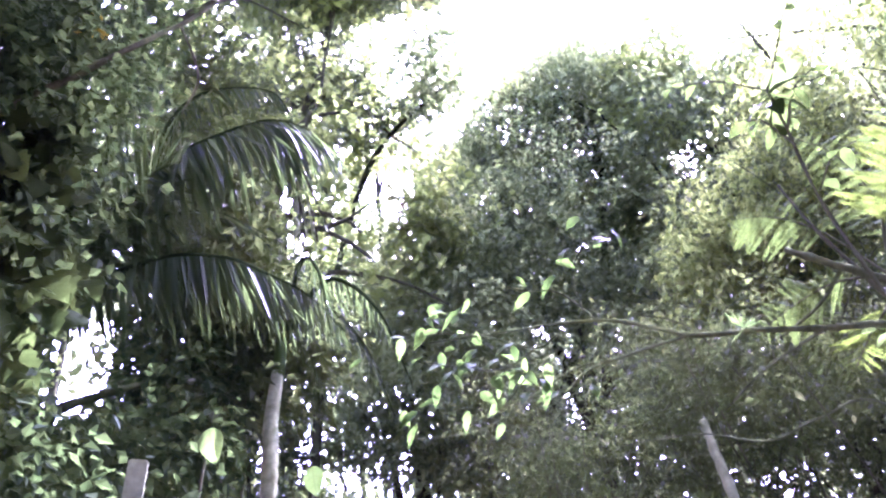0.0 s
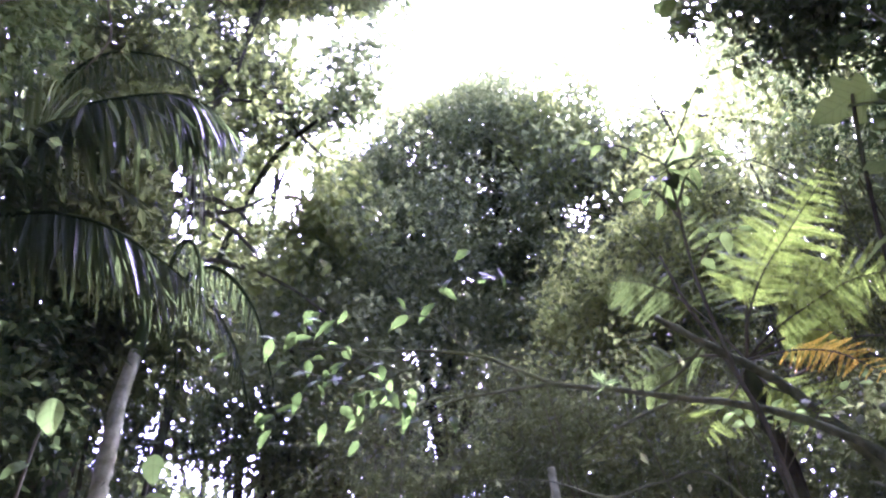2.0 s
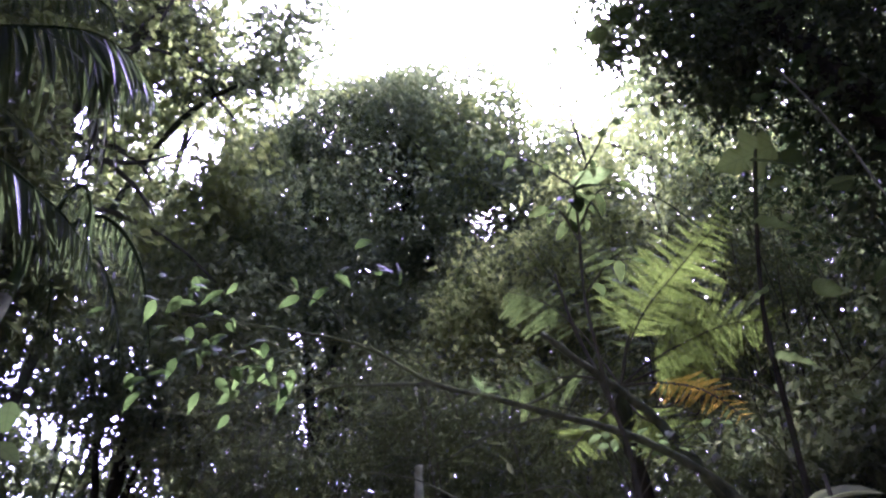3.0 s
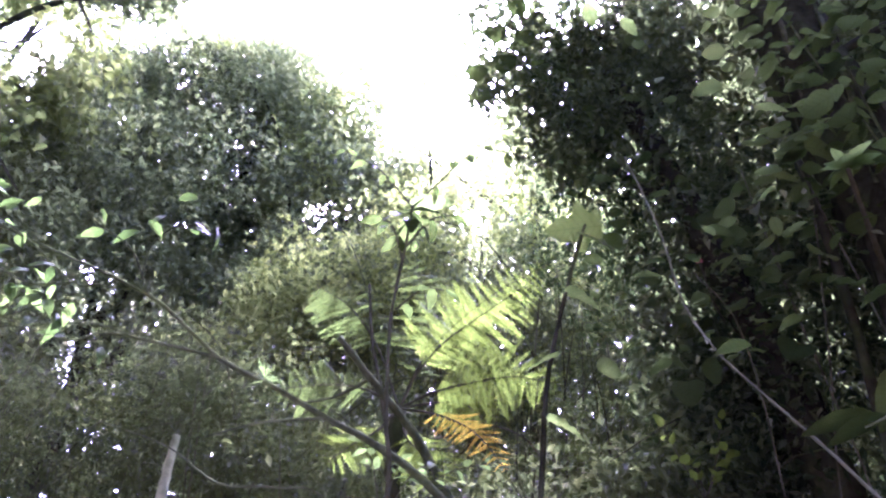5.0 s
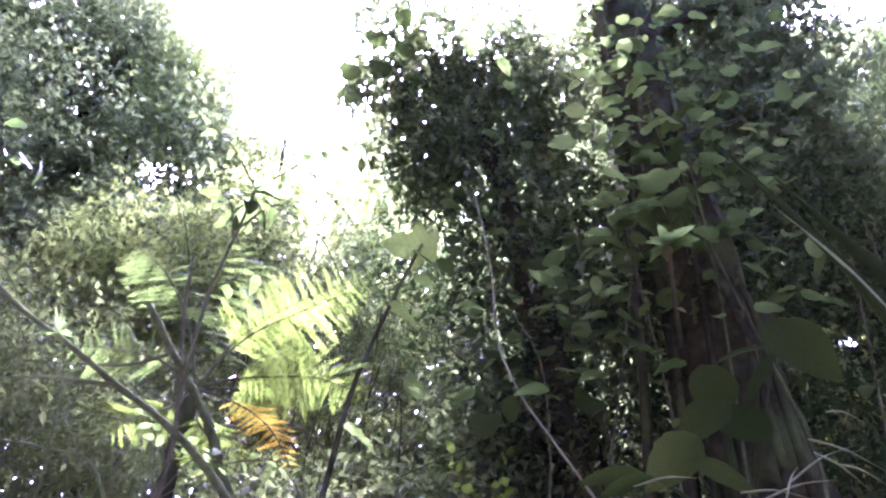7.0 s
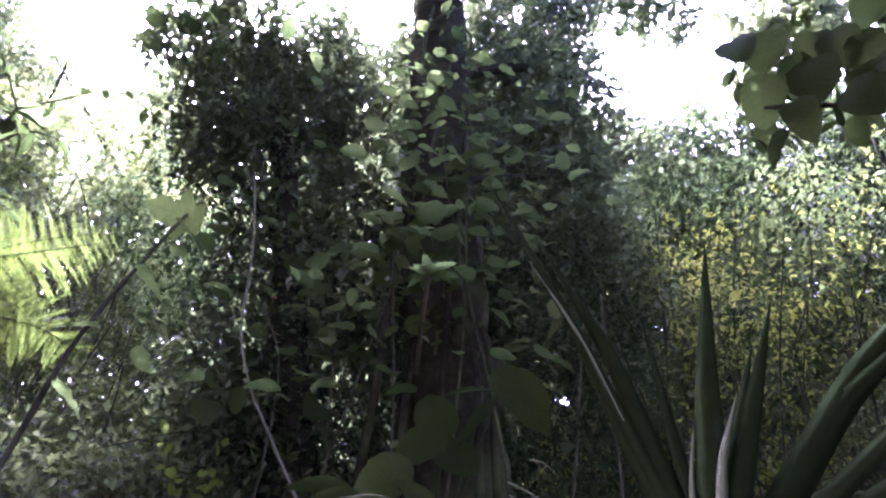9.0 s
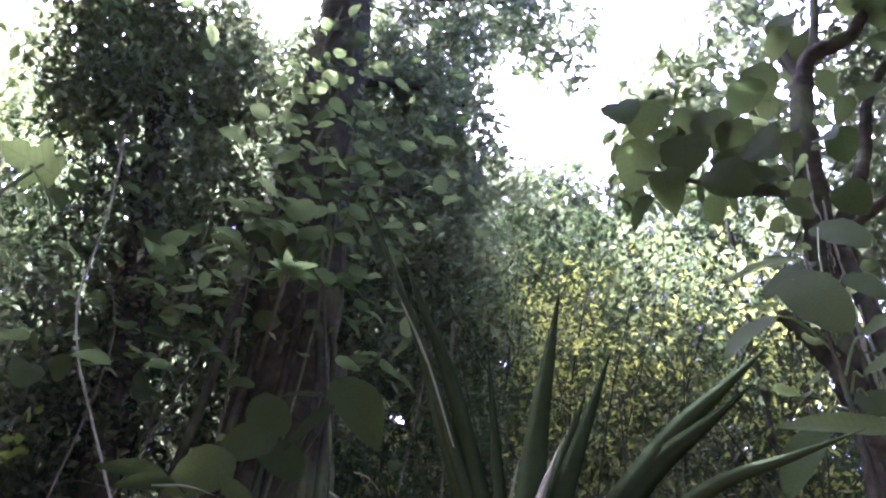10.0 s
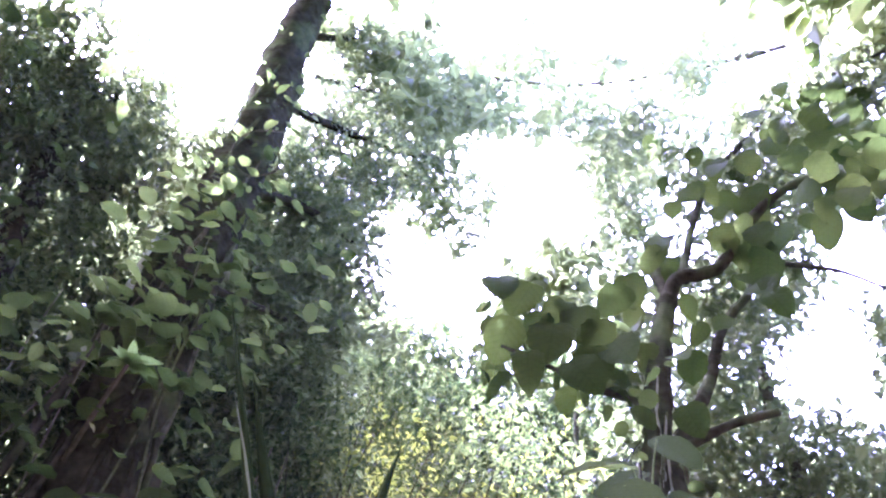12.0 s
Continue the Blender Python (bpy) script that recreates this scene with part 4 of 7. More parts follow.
for pts in ([(8.2, 33.1), (6.3, 32.5), (2.4, 33.8), (-1.2, 34.4), (-4.0, 34.0)], [(11.4, 33.6), (9.0, 35.8), (6.2, 36.4), (4.6, 36.9)], [(11.7, 30.7), (9.1, 30.7), (5.8, 29.6), (1.4, 27.8), (-3.6, 27.6)],
            [(6.3, 32.5), (3.6, 31.5), (1.0, 31.8), (-2.6, 32.6)], [(6.6, 31.6), (4.8, 30.4), (3.0, 29.0), (0.3, 28.3)], [(10.6, 34.2), (10.4, 36.6), (11.6, 38.2), (12.8, 38.6)]):
    stem("twig", [place(az, el, 3.45) for az, el in pts], 0.005, 0.0025, BARK_LICHEN, shrub, base, 77, 6, 24, 0.1)
SINGLES = [(11.9, 39.8), (12.5, 38.2), (13.0, 37.5), (14.2, 38.4), (14.0, 37.8), (10.1, 37.9), (9.1, 37.3), (8.8, 36.4), (5.5, 36.8), (6.4, 35.6), (-0.7, 35.1), (0.5, 35.2), (-2.7, 34.3), (-4.2, 33.7), (-1.4, 34.0), (-3.0, 32.3), (-1.2, 32.6), (-0.5, 31.4), (1.3, 33.4), (1.4, 32.4), (1.2, 31.5), (3.0, 31.6), (4.8, 30.7), (3.0, 30.0), (3.0, 29.0), (0.1, 28.5), (-3.8, 28.0), (5.0, 31.4), (6.6, 30.8), (7.1, 28.8)]
for k, (az, el) in enumerate(SINGLES + [(q[0] + rng.normal(0, 1.3), q[1] + rng.normal(0, 0.9)) for q in SINGLES[10:] * 2]):
    at = np.array(place(az + 0.3, el + 0.6, 3.45 + rng.uniform(-0.12, 0.12)))
    upper = k < 8
    way = (rng.uniform(-0.9, 0.3), rng.uniform(-0.5, 0.1), rng.uniform(-0.9, 0.1)) if not upper else (rng.uniform(-0.6, 0.7), -0.2, rng.uniform(-0.8, -0.1))
    set_leaf("leaf", SHRUB_LEAF[k % 4], shrub, turn(at - np.array(base), way, (-0.15, -0.8, 0.5) + rng.normal(0, 0.35, 3), (0.95 if upper else 0.78) * rng.uniform(0.7, 1.2)))
SPIKE = blade("leaf", LEAF_LIME, LANCE, 0.1, 0.008, 0.25, 0.4)
base = (1.29, 3.24, 3.6)
air_plant = thing("air_plant", "small spiky air plant growing on the branch", "air plant", base)
for k in range(24):
    w = rng.normal(0, 1, 3)
    set_leaf("leaf", SPIKE, air_plant, turn((0, 0, 0), (w[0], w[1] * 0.7, w[2] * 0.8 + 0.3), rng.normal(0, 1, 3), rng.uniform(0.6, 1.1)))
base = on_ground(1.9, 2.9)
bare = thing("fallen_branch", "long thin bare branch leaning through the undergrowth", "branch", base)
stem("branch", [base, (1.85, 2.95, 2.4), (1.7, 3.17, 3.11), (1.51, 3.38, 3.19), (1.33, 3.56, 3.2), (1.1, 3.74, 3.36), (0.76, 3.93, 3.44)], 0.007, 0.003, BARK_LICHEN, bare, base, 75, 6, 40, 0.15)
base = on_ground(1.6, 4.75)
snag = thing("snag", "leaning dead snag with pale peeling bark", "snag", base)
stem("trunk", [base, (1.5, 4.77, 3.0), (1.48, 4.77, 3.44), (1.46, 4.78, 3.75), (1.45, 4.78, 3.95)], 0.04, 0.024, BARK_PALE, snag, base, 76, 10, 30, 0.08)

# ---- the sapling with dangling dark leaves ----
SAP_LEAF = [blade("leaf", LEAF_SHADE_BROAD, OVATE, 0.2, 0.1, d, 0.25, 0.05) for d in (0.2, 0.4)]
base = on_ground(1.85, 2.75)
sapling = thing("sapling", "thin forked sapling with dangling broad leaves", "sapling", base)
stem("stem", [base, (1.8, 2.77, 2.0), (1.76, 2.79, 3.06), (1.71, 2.82, 3.42), (1.67, 2.85, 3.96), (1.68, 2.84, 4.44), (1.68, 2.84, 4.69)], 0.011, 0.007, BARK, sapling, base, 81, 7, 40)
leafy_twig(sapling, base, [(1.68, 2.84, 4.69), (1.5, 2.94, 4.92), (1.31, 3.03, 5.0)], 0.006, 0.002, BARK, SAP_LEAF, 6, 0.42, rng, 1.3, 0.3)
leafy_twig(sapling, base, [(1.68, 2.84, 4.69), (1.78, 2.78, 4.89), (1.93, 2.67, 5.18), (2.14, 2.51, 5.18), (2.4, 2.35, 5.05)], 0.007, 0.002, BARK, SAP_LEAF, 8, 0.45, rng, 1.3, 0.25)
leafy_twig(sapling, base, [(1.68, 2.84, 4.3), (1.6, 2.86, 4.5), (1.55, 2.9, 4.55)], 0.007, 0.003, BARK, SAP_LEAF, 5, 0.6, rng, 1.2)
leafy_twig(sapling, base, [(1.68, 2.84, 4.4), (1.76, 2.78, 4.6), (1.86, 2.74, 4.68)], 0.007, 0.003, BARK, SAP_LEAF, 5, 0.6, rng, 1.2)
leafy_twig(sapling, base, [(1.68, 2.84, 4.0), (1.78, 2.78, 4.15), (1.9, 2.76, 4.2)], 0.006, 0.003, BARK, SAP_LEAF, 4, 0.65, rng, 1.0)

for k in range(8):
    a0 = k * 0.8 + 0.3
    set_leaf("leaf", SAP_LEAF[k % 2], sapling, turn(np.array((1.68, 2.84, 4.66 - 0.03 * (k % 3))) - base, (math.cos(a0), math.sin(a0), -0.25 - 0.35 * (k % 3)), (-0.3, -0.5, 0.8), rng.uniform(0.75, 1.1)))
# backlight of this single leaf is put into its lime colour
set_leaf("leaf", blade("leaf", LEAF_LIME, OVATE, 0.3, 0.12, 0.1, 0.2, 0.02), sapling, turn(np.array((1.66, 2.85, 4.7)) - base, (0.75, -0.55, 0.25), (-0.5, -0.6, -0.3), 0.85), "pale leaf coloured as if lit from behind")

# ---- the tree fern, lit from behind ----


def pinna_mesh(name, mat):
    v, f = [], []
    for k in range(26):
        s = k / 26
        w = 0.105 * (1 - s) ** 0.6 + 0.006
        for sgn in (-1, 1):
            i = len(v)
            z = -0.15 * s * s
            v += [(s - 0.011, 0, z), (s + 0.011, 0, z), (s + 0.036, sgn * w, z - 0.03), (s + 0.012, sgn * w * 0.75, z - 0.012)]
            f += [(i, i + 1, i + 2), (i, i + 2, i + 3)]
    return mesh_of(name, np.array(v), np.array(f), mat)


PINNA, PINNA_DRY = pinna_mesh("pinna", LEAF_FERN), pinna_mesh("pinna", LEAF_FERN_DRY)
# pinna for the dim left fronds, darker by material rather than by light
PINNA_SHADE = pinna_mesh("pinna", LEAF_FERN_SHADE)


def fern_frond(parent, base, points, count, reach, pinna, rng, face, label=""):
    pts = local(points, base)
    frond = part_of("frond", tube("frond", pts, 0.008, 0.002, BARK, 5, 24, 0.03), parent, label)
    c = curve_points(pts, 120)
    t = unit(np.gradient(c, axis=0))
    for k in range(count):
        s = 0.34 + 0.65 * k / (count - 1)
        i = int(s * 119)
        side = unit(np.cross(t[i], face))
        long = reach * math.sin(math.pi * (0.22 + 0.74 * (s - 0.34) / 0.65)) ** 0.8
        for sgn in (-1, 1):
            way = side * sgn + t[i] * 0.4 + np.array((0, 0, -0.18)) + rng.normal(0, 0.09, 3)
            set_leaf("pinna", pinna, frond, turn(c[i], way, np.array(face) + rng.normal(0, 0.25, 3), long * rng.uniform(0.82, 1.1)))


base = on_ground(2.25, 3.3)
fern = thing("tree_fern", "tree fern with sunlit yellow-green fronds and a few browned ones", "fern", base)
stem("trunk", [base, (2.2, 3.35, 2.0), (2.16, 3.38, 3.3), (2.13, 3.39, 3.86)], 0.05, 0.035, BARK_DARK, fern, base, 91, 9, 30, 0.2)
HUB = np.array((2.13, 3.39, 3.88))
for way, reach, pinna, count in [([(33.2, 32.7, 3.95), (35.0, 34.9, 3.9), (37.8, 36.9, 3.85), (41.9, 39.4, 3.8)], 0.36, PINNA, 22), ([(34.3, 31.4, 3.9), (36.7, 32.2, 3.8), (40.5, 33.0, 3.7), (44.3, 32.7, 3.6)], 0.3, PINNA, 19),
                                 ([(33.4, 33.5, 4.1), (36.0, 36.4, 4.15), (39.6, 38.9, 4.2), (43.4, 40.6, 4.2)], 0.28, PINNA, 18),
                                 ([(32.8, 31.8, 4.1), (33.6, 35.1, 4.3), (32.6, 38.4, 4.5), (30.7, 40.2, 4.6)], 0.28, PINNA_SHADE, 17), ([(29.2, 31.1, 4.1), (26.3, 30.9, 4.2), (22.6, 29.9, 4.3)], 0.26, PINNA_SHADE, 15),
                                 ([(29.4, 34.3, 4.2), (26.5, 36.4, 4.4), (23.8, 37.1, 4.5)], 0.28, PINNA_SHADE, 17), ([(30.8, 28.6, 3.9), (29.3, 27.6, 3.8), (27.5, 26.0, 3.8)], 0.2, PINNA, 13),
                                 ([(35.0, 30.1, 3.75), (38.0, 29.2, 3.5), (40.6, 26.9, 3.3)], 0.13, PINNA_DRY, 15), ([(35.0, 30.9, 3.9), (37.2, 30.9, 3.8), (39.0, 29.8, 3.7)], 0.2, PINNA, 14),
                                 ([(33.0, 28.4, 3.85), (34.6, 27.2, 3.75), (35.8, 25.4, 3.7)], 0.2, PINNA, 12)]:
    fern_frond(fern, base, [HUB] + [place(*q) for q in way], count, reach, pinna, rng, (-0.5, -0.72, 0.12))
stem("bare_frond", [place(*q) for q in ((33.4, 28.2, 3.9), (36.6, 28.9, 3.85), (39.3, 29.7, 3.8), (41.7, 29.1, 3.8), (43.4, 27.6, 3.8))], 0.007, 0.004, BARK, fern, base, 92, 6, 24, 0.05, "bare brown frond stalk")
base = on_ground(2.75, 2.6)
pole = thing("bare_stem", "leaning dark stem crossing the fern", "stem", base)
stem("stem", [base] + [place(*q) for q in ((41.8, 15.5, 3.75), (39.2, 20.3, 3.75), (36.7, 24.4, 3.75), (34.3, 27.8, 3.75), (32.2, 29.8, 3.75), (29.1, 32.2, 3.8), (26.6, 34.1, 3.85))], 0.034, 0.016, BARK_LICHEN, pole, base, 93, 9, 50, 0.16)
stem("stem", [(1.95, 3.38, 4.0), (1.8, 3.5, 3.85), (1.6, 3.6, 3.75)], 0.012, 0.006, BARK_LICHEN, pole, base, 94, 6)
base = on_ground(2.2, 3.42)
pole = thing("bare_stem", "upright bare stem behind the fern", "stem", base)
stem("stem", [base, (2.16, 3.42, 3.38), (2.14, 3.43, 3.63), (2.07, 3.48, 3.95), (1.97, 3.52, 4.29), (1.9, 3.56, 4.7)], 0.022, 0.008, BARK, pole, base, 95, 7, 30)

# ---- the dark stem with one big backlit leaf ----
base = on_ground(2.04, 2.2)
seedling = thing("sapling", "dark single stem bearing large lobed leaves", "sapling", base)
stem("stem", [base, (2.03, 2.2, 2.0), (2.05, 2.19, 3.03), (2.06, 2.18, 3.46), (2.1, 2.14, 3.84), (2.17, 2.07, 4.32), (2.21, 2.03, 4.47)], 0.014, 0.006, BARK_DARK, seedling, base, 97, 7, 40)
FIVE_LOBED = [(-0.26, 0.3), (-0.16, 0.72), (-0.02, 0.5), (0.1, 0.66), (0.2, 1.0), (0.32, 0.9), (0.38, 0.52), (0.48, 0.44), (0.62, 0.5), (0.76, 0.36), (0.9, 0.16), (1.06, 0.0)]
BIG_LOBED = blade("leaf", LEAF_BIG, FIVE_LOBED, 0.27, 0.32, 0.22, 0.22, 0.03)
BIG_LOBED_DARK = blade("leaf", LEAF_BIG, LOBED, 0.28, 0.24, 0.25, 0.2, 0.02)
for at, way, up, me, s in [((2.2, 2.05, 4.36), (-0.72, 0.6, -0.2), (-0.5, -0.55, -0.55), BIG_LOBED, 0.8), ((2.17, 2.07, 4.3), (0.7, -0.6, -0.4), (-0.5, -0.5, 0.8), BIG_LOBED_DARK, 0.8),
                           ((2.12, 2.12, 3.95), (0.7, -0.5, -0.2), (-0.2, -0.2, 1), BIG_LOBED_DARK, 0.6), ((2.08, 2.16, 3.6), (-0.7, 0.4, -0.4), (0, -0.3, 1), BIG_LOBED_DARK, 0.6), ((2.07, 2.17, 3.3), (0.6, -0.6, -0.3), (0, -0.3, 1), BIG_LOBED_DARK, 0.6)]:
    set_leaf("leaf", me, seedling, turn(np.array(at) - base, way, up, s), "large pale backlit leaf" if me is BIG_LOBED else "")

# ---- single large leaves and small flowers of the undergrowth ----
YELLOW_LEAF = blade("leaf", LEAF_LIME, OVATE, 0.22, 0.14, 0.3, 0.15, 0.02)
base = on_ground(-1.45, 3.95)
seedling = thing("seedling", "thin seedling with a few large yellow-green leaves", "seedling", base)
stem("stem", [base, (-1.4, 3.95, 2.0), (-1.37, 3.97, 3.4), (-1.35, 3.98, 3.72)], 0.012, 0.006, BARK, seedling, base, 401)
for at, way, s in [((-1.35, 3.98, 3.85), (0.2, -0.3, -0.9), 1.0), ((-1.36, 3.98, 3.5), (-0.6, -0.4, -0.5), 0.7), ((-1.37, 3.97, 3.3), (0.7, -0.2, -0.5), 0.8)]:
    set_leaf("leaf", YELLOW_LEAF, seedling, turn(np.array(at) - base, way, (-0.2, -0.9, 0.5), s))
base = on_ground(-0.85, 4.1)
seedling = thing("seedling", "thin seedling with a few large yellow-green leaves", "seedling", base)
stem("stem", [base, (-0.84, 4.1, 2.0), (-0.82, 4.1, 3.5)], 0.01, 0.005, BARK, seedling, base, 402)
for at, way, s in [((-0.82, 4.1, 3.62), (0.1, -0.3, -0.9), 0.8), ((-0.82, 4.1, 3.4), (0.7, -0.3, -0.4), 0.7)]:
    set_leaf("leaf", YELLOW_LEAF, seedling, turn(np.array(at) - base, way, (-0.2, -0.9, 0.5), s))

LIME_LEAF = [blade("leaf", LEAF_LIME, OVATE, 0.13, 0.07, d, 0.2, 0.02) for d in (0.15, 0.35)]
base = on_ground(2.0, 3.1)
lime = thing("shrub", "low shrub with lime green sunlit leaves at the fern's foot", "shrub", base)
stem("stem", [base, (1.98, 3.1, 2.2), (1.95, 3.12, 3.2)], 0.012, 0.006, BARK, lime, base, 421)
for az, el in ((29.5, 28.0), (33, 27.0), (35.5, 27.2), (40, 27.5)):
    p2 = np.array(place(az, el, 3.5))
    leafy_twig(lime, base, [(1.95, 3.12, 3.1), tuple(np.array((1.95, 3.12, 3.1)) * 0.5 + p2 * 0.5 + (0, 0, 0.08)), tuple(p2)], 0.004, 0.002, BARK, LIME_LEAF, 7, 0.55, rng, 0.6, 0.45)

RED_LEAF = blade("leaf", LEAF_FERN_DRY, OVATE, 0.16, 0.08, 0.3, 0.2, 0.03)
base = place(-33.5, 52.6, 4.0)
tuft = thing("dead_leaves", "reddish dying leaves hanging on the vine branch", "leaves", base)
stem("stalk", [place(-34.5, 53, 4.2), base], 0.008, 0.004, BARK, tuft, base, 431, 5)
for k in range(6):
    set_leaf("leaf", RED_LEAF, tuft, turn(rng.normal(0, 0.07, 3), (rng.normal(0, 0.5), -0.2, -0.9), (0.5, -0.8, 0.3) + rng.normal(0, 0.3, 3), rng.uniform(0.6, 1.1)))
base = on_ground(1.84, 1.88)
sheath = thing("fallen_sheath", "pale dry fallen palm sheath caught on a thin stem", "dry sheath", base)
stem("stem", [base, (1.84, 1.88, 1.8), (1.82, 1.87, 2.66)], 0.012, 0.006, BARK, sheath, base, 432)
set_leaf("leaf", blade("leaf", LEAF_DRY, STRAP, 0.2, 0.06, 0.25, 0.9, 0.03), sheath, turn(np.array((1.78, 1.9, 2.57)) - base, (0.66, -0.5, 0.26), (-0.5, -0.5, 0.8)), "pale curled sheath")

# ---- the first climber-clad tree on the bank ----
ROUND_LEAF = [blade("leaf", LEAF_BIG, ROUND, 0.25, w, d, c, q) for w, d, c, q in ((0.24, 0.2, 0.12, 0.02), (0.26, 0.4, 0.2, 0.035), (0.2, 0.1, 0.35, 0.02), (0.22, 0.55, 0.05, 0.04), (0.17, 0.3, 0.5, 0.02))]
LONG_LEAF = [blade("leaf", LEAF_BIG, OVATE, 0.3, w, d, 0.3, 0.03) for w, d in ((0.1, 0.15), (0.08, 0.4), (0.13, 0.3))]

TORN_LEAF = [blade("leaf", LEAF_BIG, o, 0.24, w, 0.3, 0.2, 0.05) for o, w in (([(-0.05, 0.3), (0.06, 0.7), (0.2, 0.95), (0.33, 0.86), (0.42, 1.0), (0.55, 0.7), (0.68, 0.8), (0.84, 0.5), (0.95, 0.2), (1.05, 0.0)], 0.16), ([(0, 0.1), (0.12, 0.6), (0.3, 1.0), (0.5, 0.9), (0.7, 0.62), (0.86, 0.3), (1.08, 0.0)], 0.14))]


def clad(tree, spots, count, rng, size, meshes, spread=(0.25, 0.35), bare=0.0):
    """Climbing leaves that hang round a trunk: spots of bearing, height angle and distance; bare: the bearing of its open face."""
    for k in range(count):
        az, el, r = spots[k % len(spots)]
        at = np.array(place(az + rng.normal(0, 3.2), el + rng.normal(0, 2.6), r + rng.uniform(-spread[0], spread[1])))
        if not shade_stays(at[None], rng, 0.1)[0]:
            continue
        if bare and abs(math.degrees(math.atan2(at[0], at[1])) - bare) < 4.5 and at[2] < 5.3 and rng.random() < 0.8:
            continue
        out = unit(np.array((-at[0], -at[1], 0.0)))
        across = np.array((-out[1], out[0], 0.0))
        way = out * rng.uniform(-0.1, 1.0) + across * rng.normal(0, 0.9) + np.array((0, 0, rng.uniform(-0.75, 0.15)))
        set_leaf("leaf", meshes[int(rng.integers(len(meshes)))], tree, turn(at - np.array(tree.location), way, out * rng.uniform(-0.2, 0.5) + np.array((0, 0, 1.0)) + rng.normal(0, 0.3, 3), size * rng.uniform(0.35, 1.15)))


base = on_ground(4.2, 1.95)
tree = thing("tree", "dark trunk clad in climbing plants on the bank", "tree", base)
stem("trunk", [base, (4.12, 2.05, 3.0), (4.07, 2.14, 3.93), (3.94, 2.37, 4.99), (3.71, 2.72, 6.5), (3.5, 2.98, 7.6)], 0.17, 0.08, BARK_DARK, tree, base, 101, 10, 50, 0.12)
stem("limb", [(3.8, 2.6, 6.0), (3.6, 2.9, 6.3), (3.2, 3.2, 6.9)], 0.05, 0.015, BARK_DARK, tree, base, 102)
stem("limb", [(3.6, 2.85, 6.9), (4.0, 2.6, 7.6), (4.3, 2.3, 8.2)], 0.05, 0.015, BARK_DARK, tree, base, 103)
canopy(tree, base, [(34, 53, 4.8, 0.4, 0.6), (36, 57, 4.8, 0.4, 0.5), (33, 60, 4.8, 0.4, 0.5), (40, 54, 5.0, 0.45, 0.6), (44, 51, 4.8, 0.55, 0.8), (47, 55, 4.8, 0.6, 0.6), (52, 54, 4.8, 0.7, 0.7), (50, 48, 4.7, 0.5, 0.6), (57, 51, 4.9, 0.6, 0.8), (55, 43, 4.8, 0.5, 0.6),
                    (57, 36, 4.8, 0.5, 0.5), (60, 30, 4.8, 0.5, 0.4), (55, 31, 4.8, 0.4, 0.3), (60, 45, 5.0, 0.6, 0.6), (58, 57, 5.0, 0.6, 0.6)],
       30000, 26, 0.2, 0.075, 0.55, LEAF_DARK, rng, ragged=1.8)
boughs(tree, base, [(32.3, 59.8), (34.9, 53.6), (35.1, 50.7), (39.3, 50.5), (41.5, 47.8), (46.6, 46.5), (53.4, 51.2), (54.2, 60.4)], 4.2, 5.0, 4200, 16, 0.16, 0.08, 0.55, LEAF_SHADE, rng, gaps=False, name="hanging_crown")
clad(tree, [(47, 49, 4.2), (50, 44, 4.2), (52, 52, 4.3), (51, 39, 4.2), (54, 35, 4.2), (55, 47, 4.3), (44, 52, 4.4), (57, 42, 4.2), (58, 36, 4.1)], 170, rng, 0.6, ROUND_LEAF + LONG_LEAF + TORN_LEAF)

boughs(tree, base, [(42, 40), (44, 50), (58, 52), (61, 40), (60, 24), (52, 22), (50, 34)], 4.6, 5.4, 7000, 16, 0.2, 0.07, 0.5, LEAF_DEEP_SHADE, rng, ragged=0.5, name="climber_leaves")
SHADED_LEAF = blade("leaf", LEAF_SHADE_BROAD, ROUND, 0.25, 0.23, 0.3, 0.2, 0.03)
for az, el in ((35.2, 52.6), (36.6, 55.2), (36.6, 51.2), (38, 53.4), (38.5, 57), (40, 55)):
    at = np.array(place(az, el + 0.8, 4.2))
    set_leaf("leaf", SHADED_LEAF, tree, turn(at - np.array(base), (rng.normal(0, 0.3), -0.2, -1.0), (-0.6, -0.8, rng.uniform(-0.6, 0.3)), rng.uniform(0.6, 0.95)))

# ---- the great trunk with hanging roots ----
base = on_ground(4.1, 1.0)
tree = thing("tree", "thick dark trunk hung with roots, lianas and round-leaved climbers", "tree", base)
stem("trunk", [base, (4.06, 1.05, 2.5), (4.04, 1.14, 3.95), (3.99, 1.33, 5.04), (3.92, 1.55, 6.71), (3.8, 1.83, 9.32), (3.6, 2.15, 11.5), (3.5, 2.3, 13.0)], 0.31, 0.22, BARK_DARK, tree, base, 111, 16, 70, 0.1)
for k in range(11):
    dx, dy = rng.uniform(-0.25, 0.1), rng.uniform(-0.42, 0.42)
    z0 = rng.uniform(4.6, 6.2)
    stem("root", [(4.1 + dx * 1.5, 1.0 + dy * 1.6, float(land(4.1, 1.0))), (3.85 + dx, 1.2 + dy, 3.2), (3.8 + dx * 0.8, 1.3 + dy * 0.8, z0 - 0.6), (3.85 + dx * 0.4, 1.42 + dy * 0.4, z0)], 0.03, 0.015, BARK_DARK, tree, base, 120 + k, 6, 24, 0.15)
stem("limb", [(3.85, 1.7, 8.0), (4.3, 1.1, 8.8), (4.9, 0.5, 9.3), (5.3, 0.0, 9.6)], 0.06, 0.015, BARK_DARK, tree, base, 131)
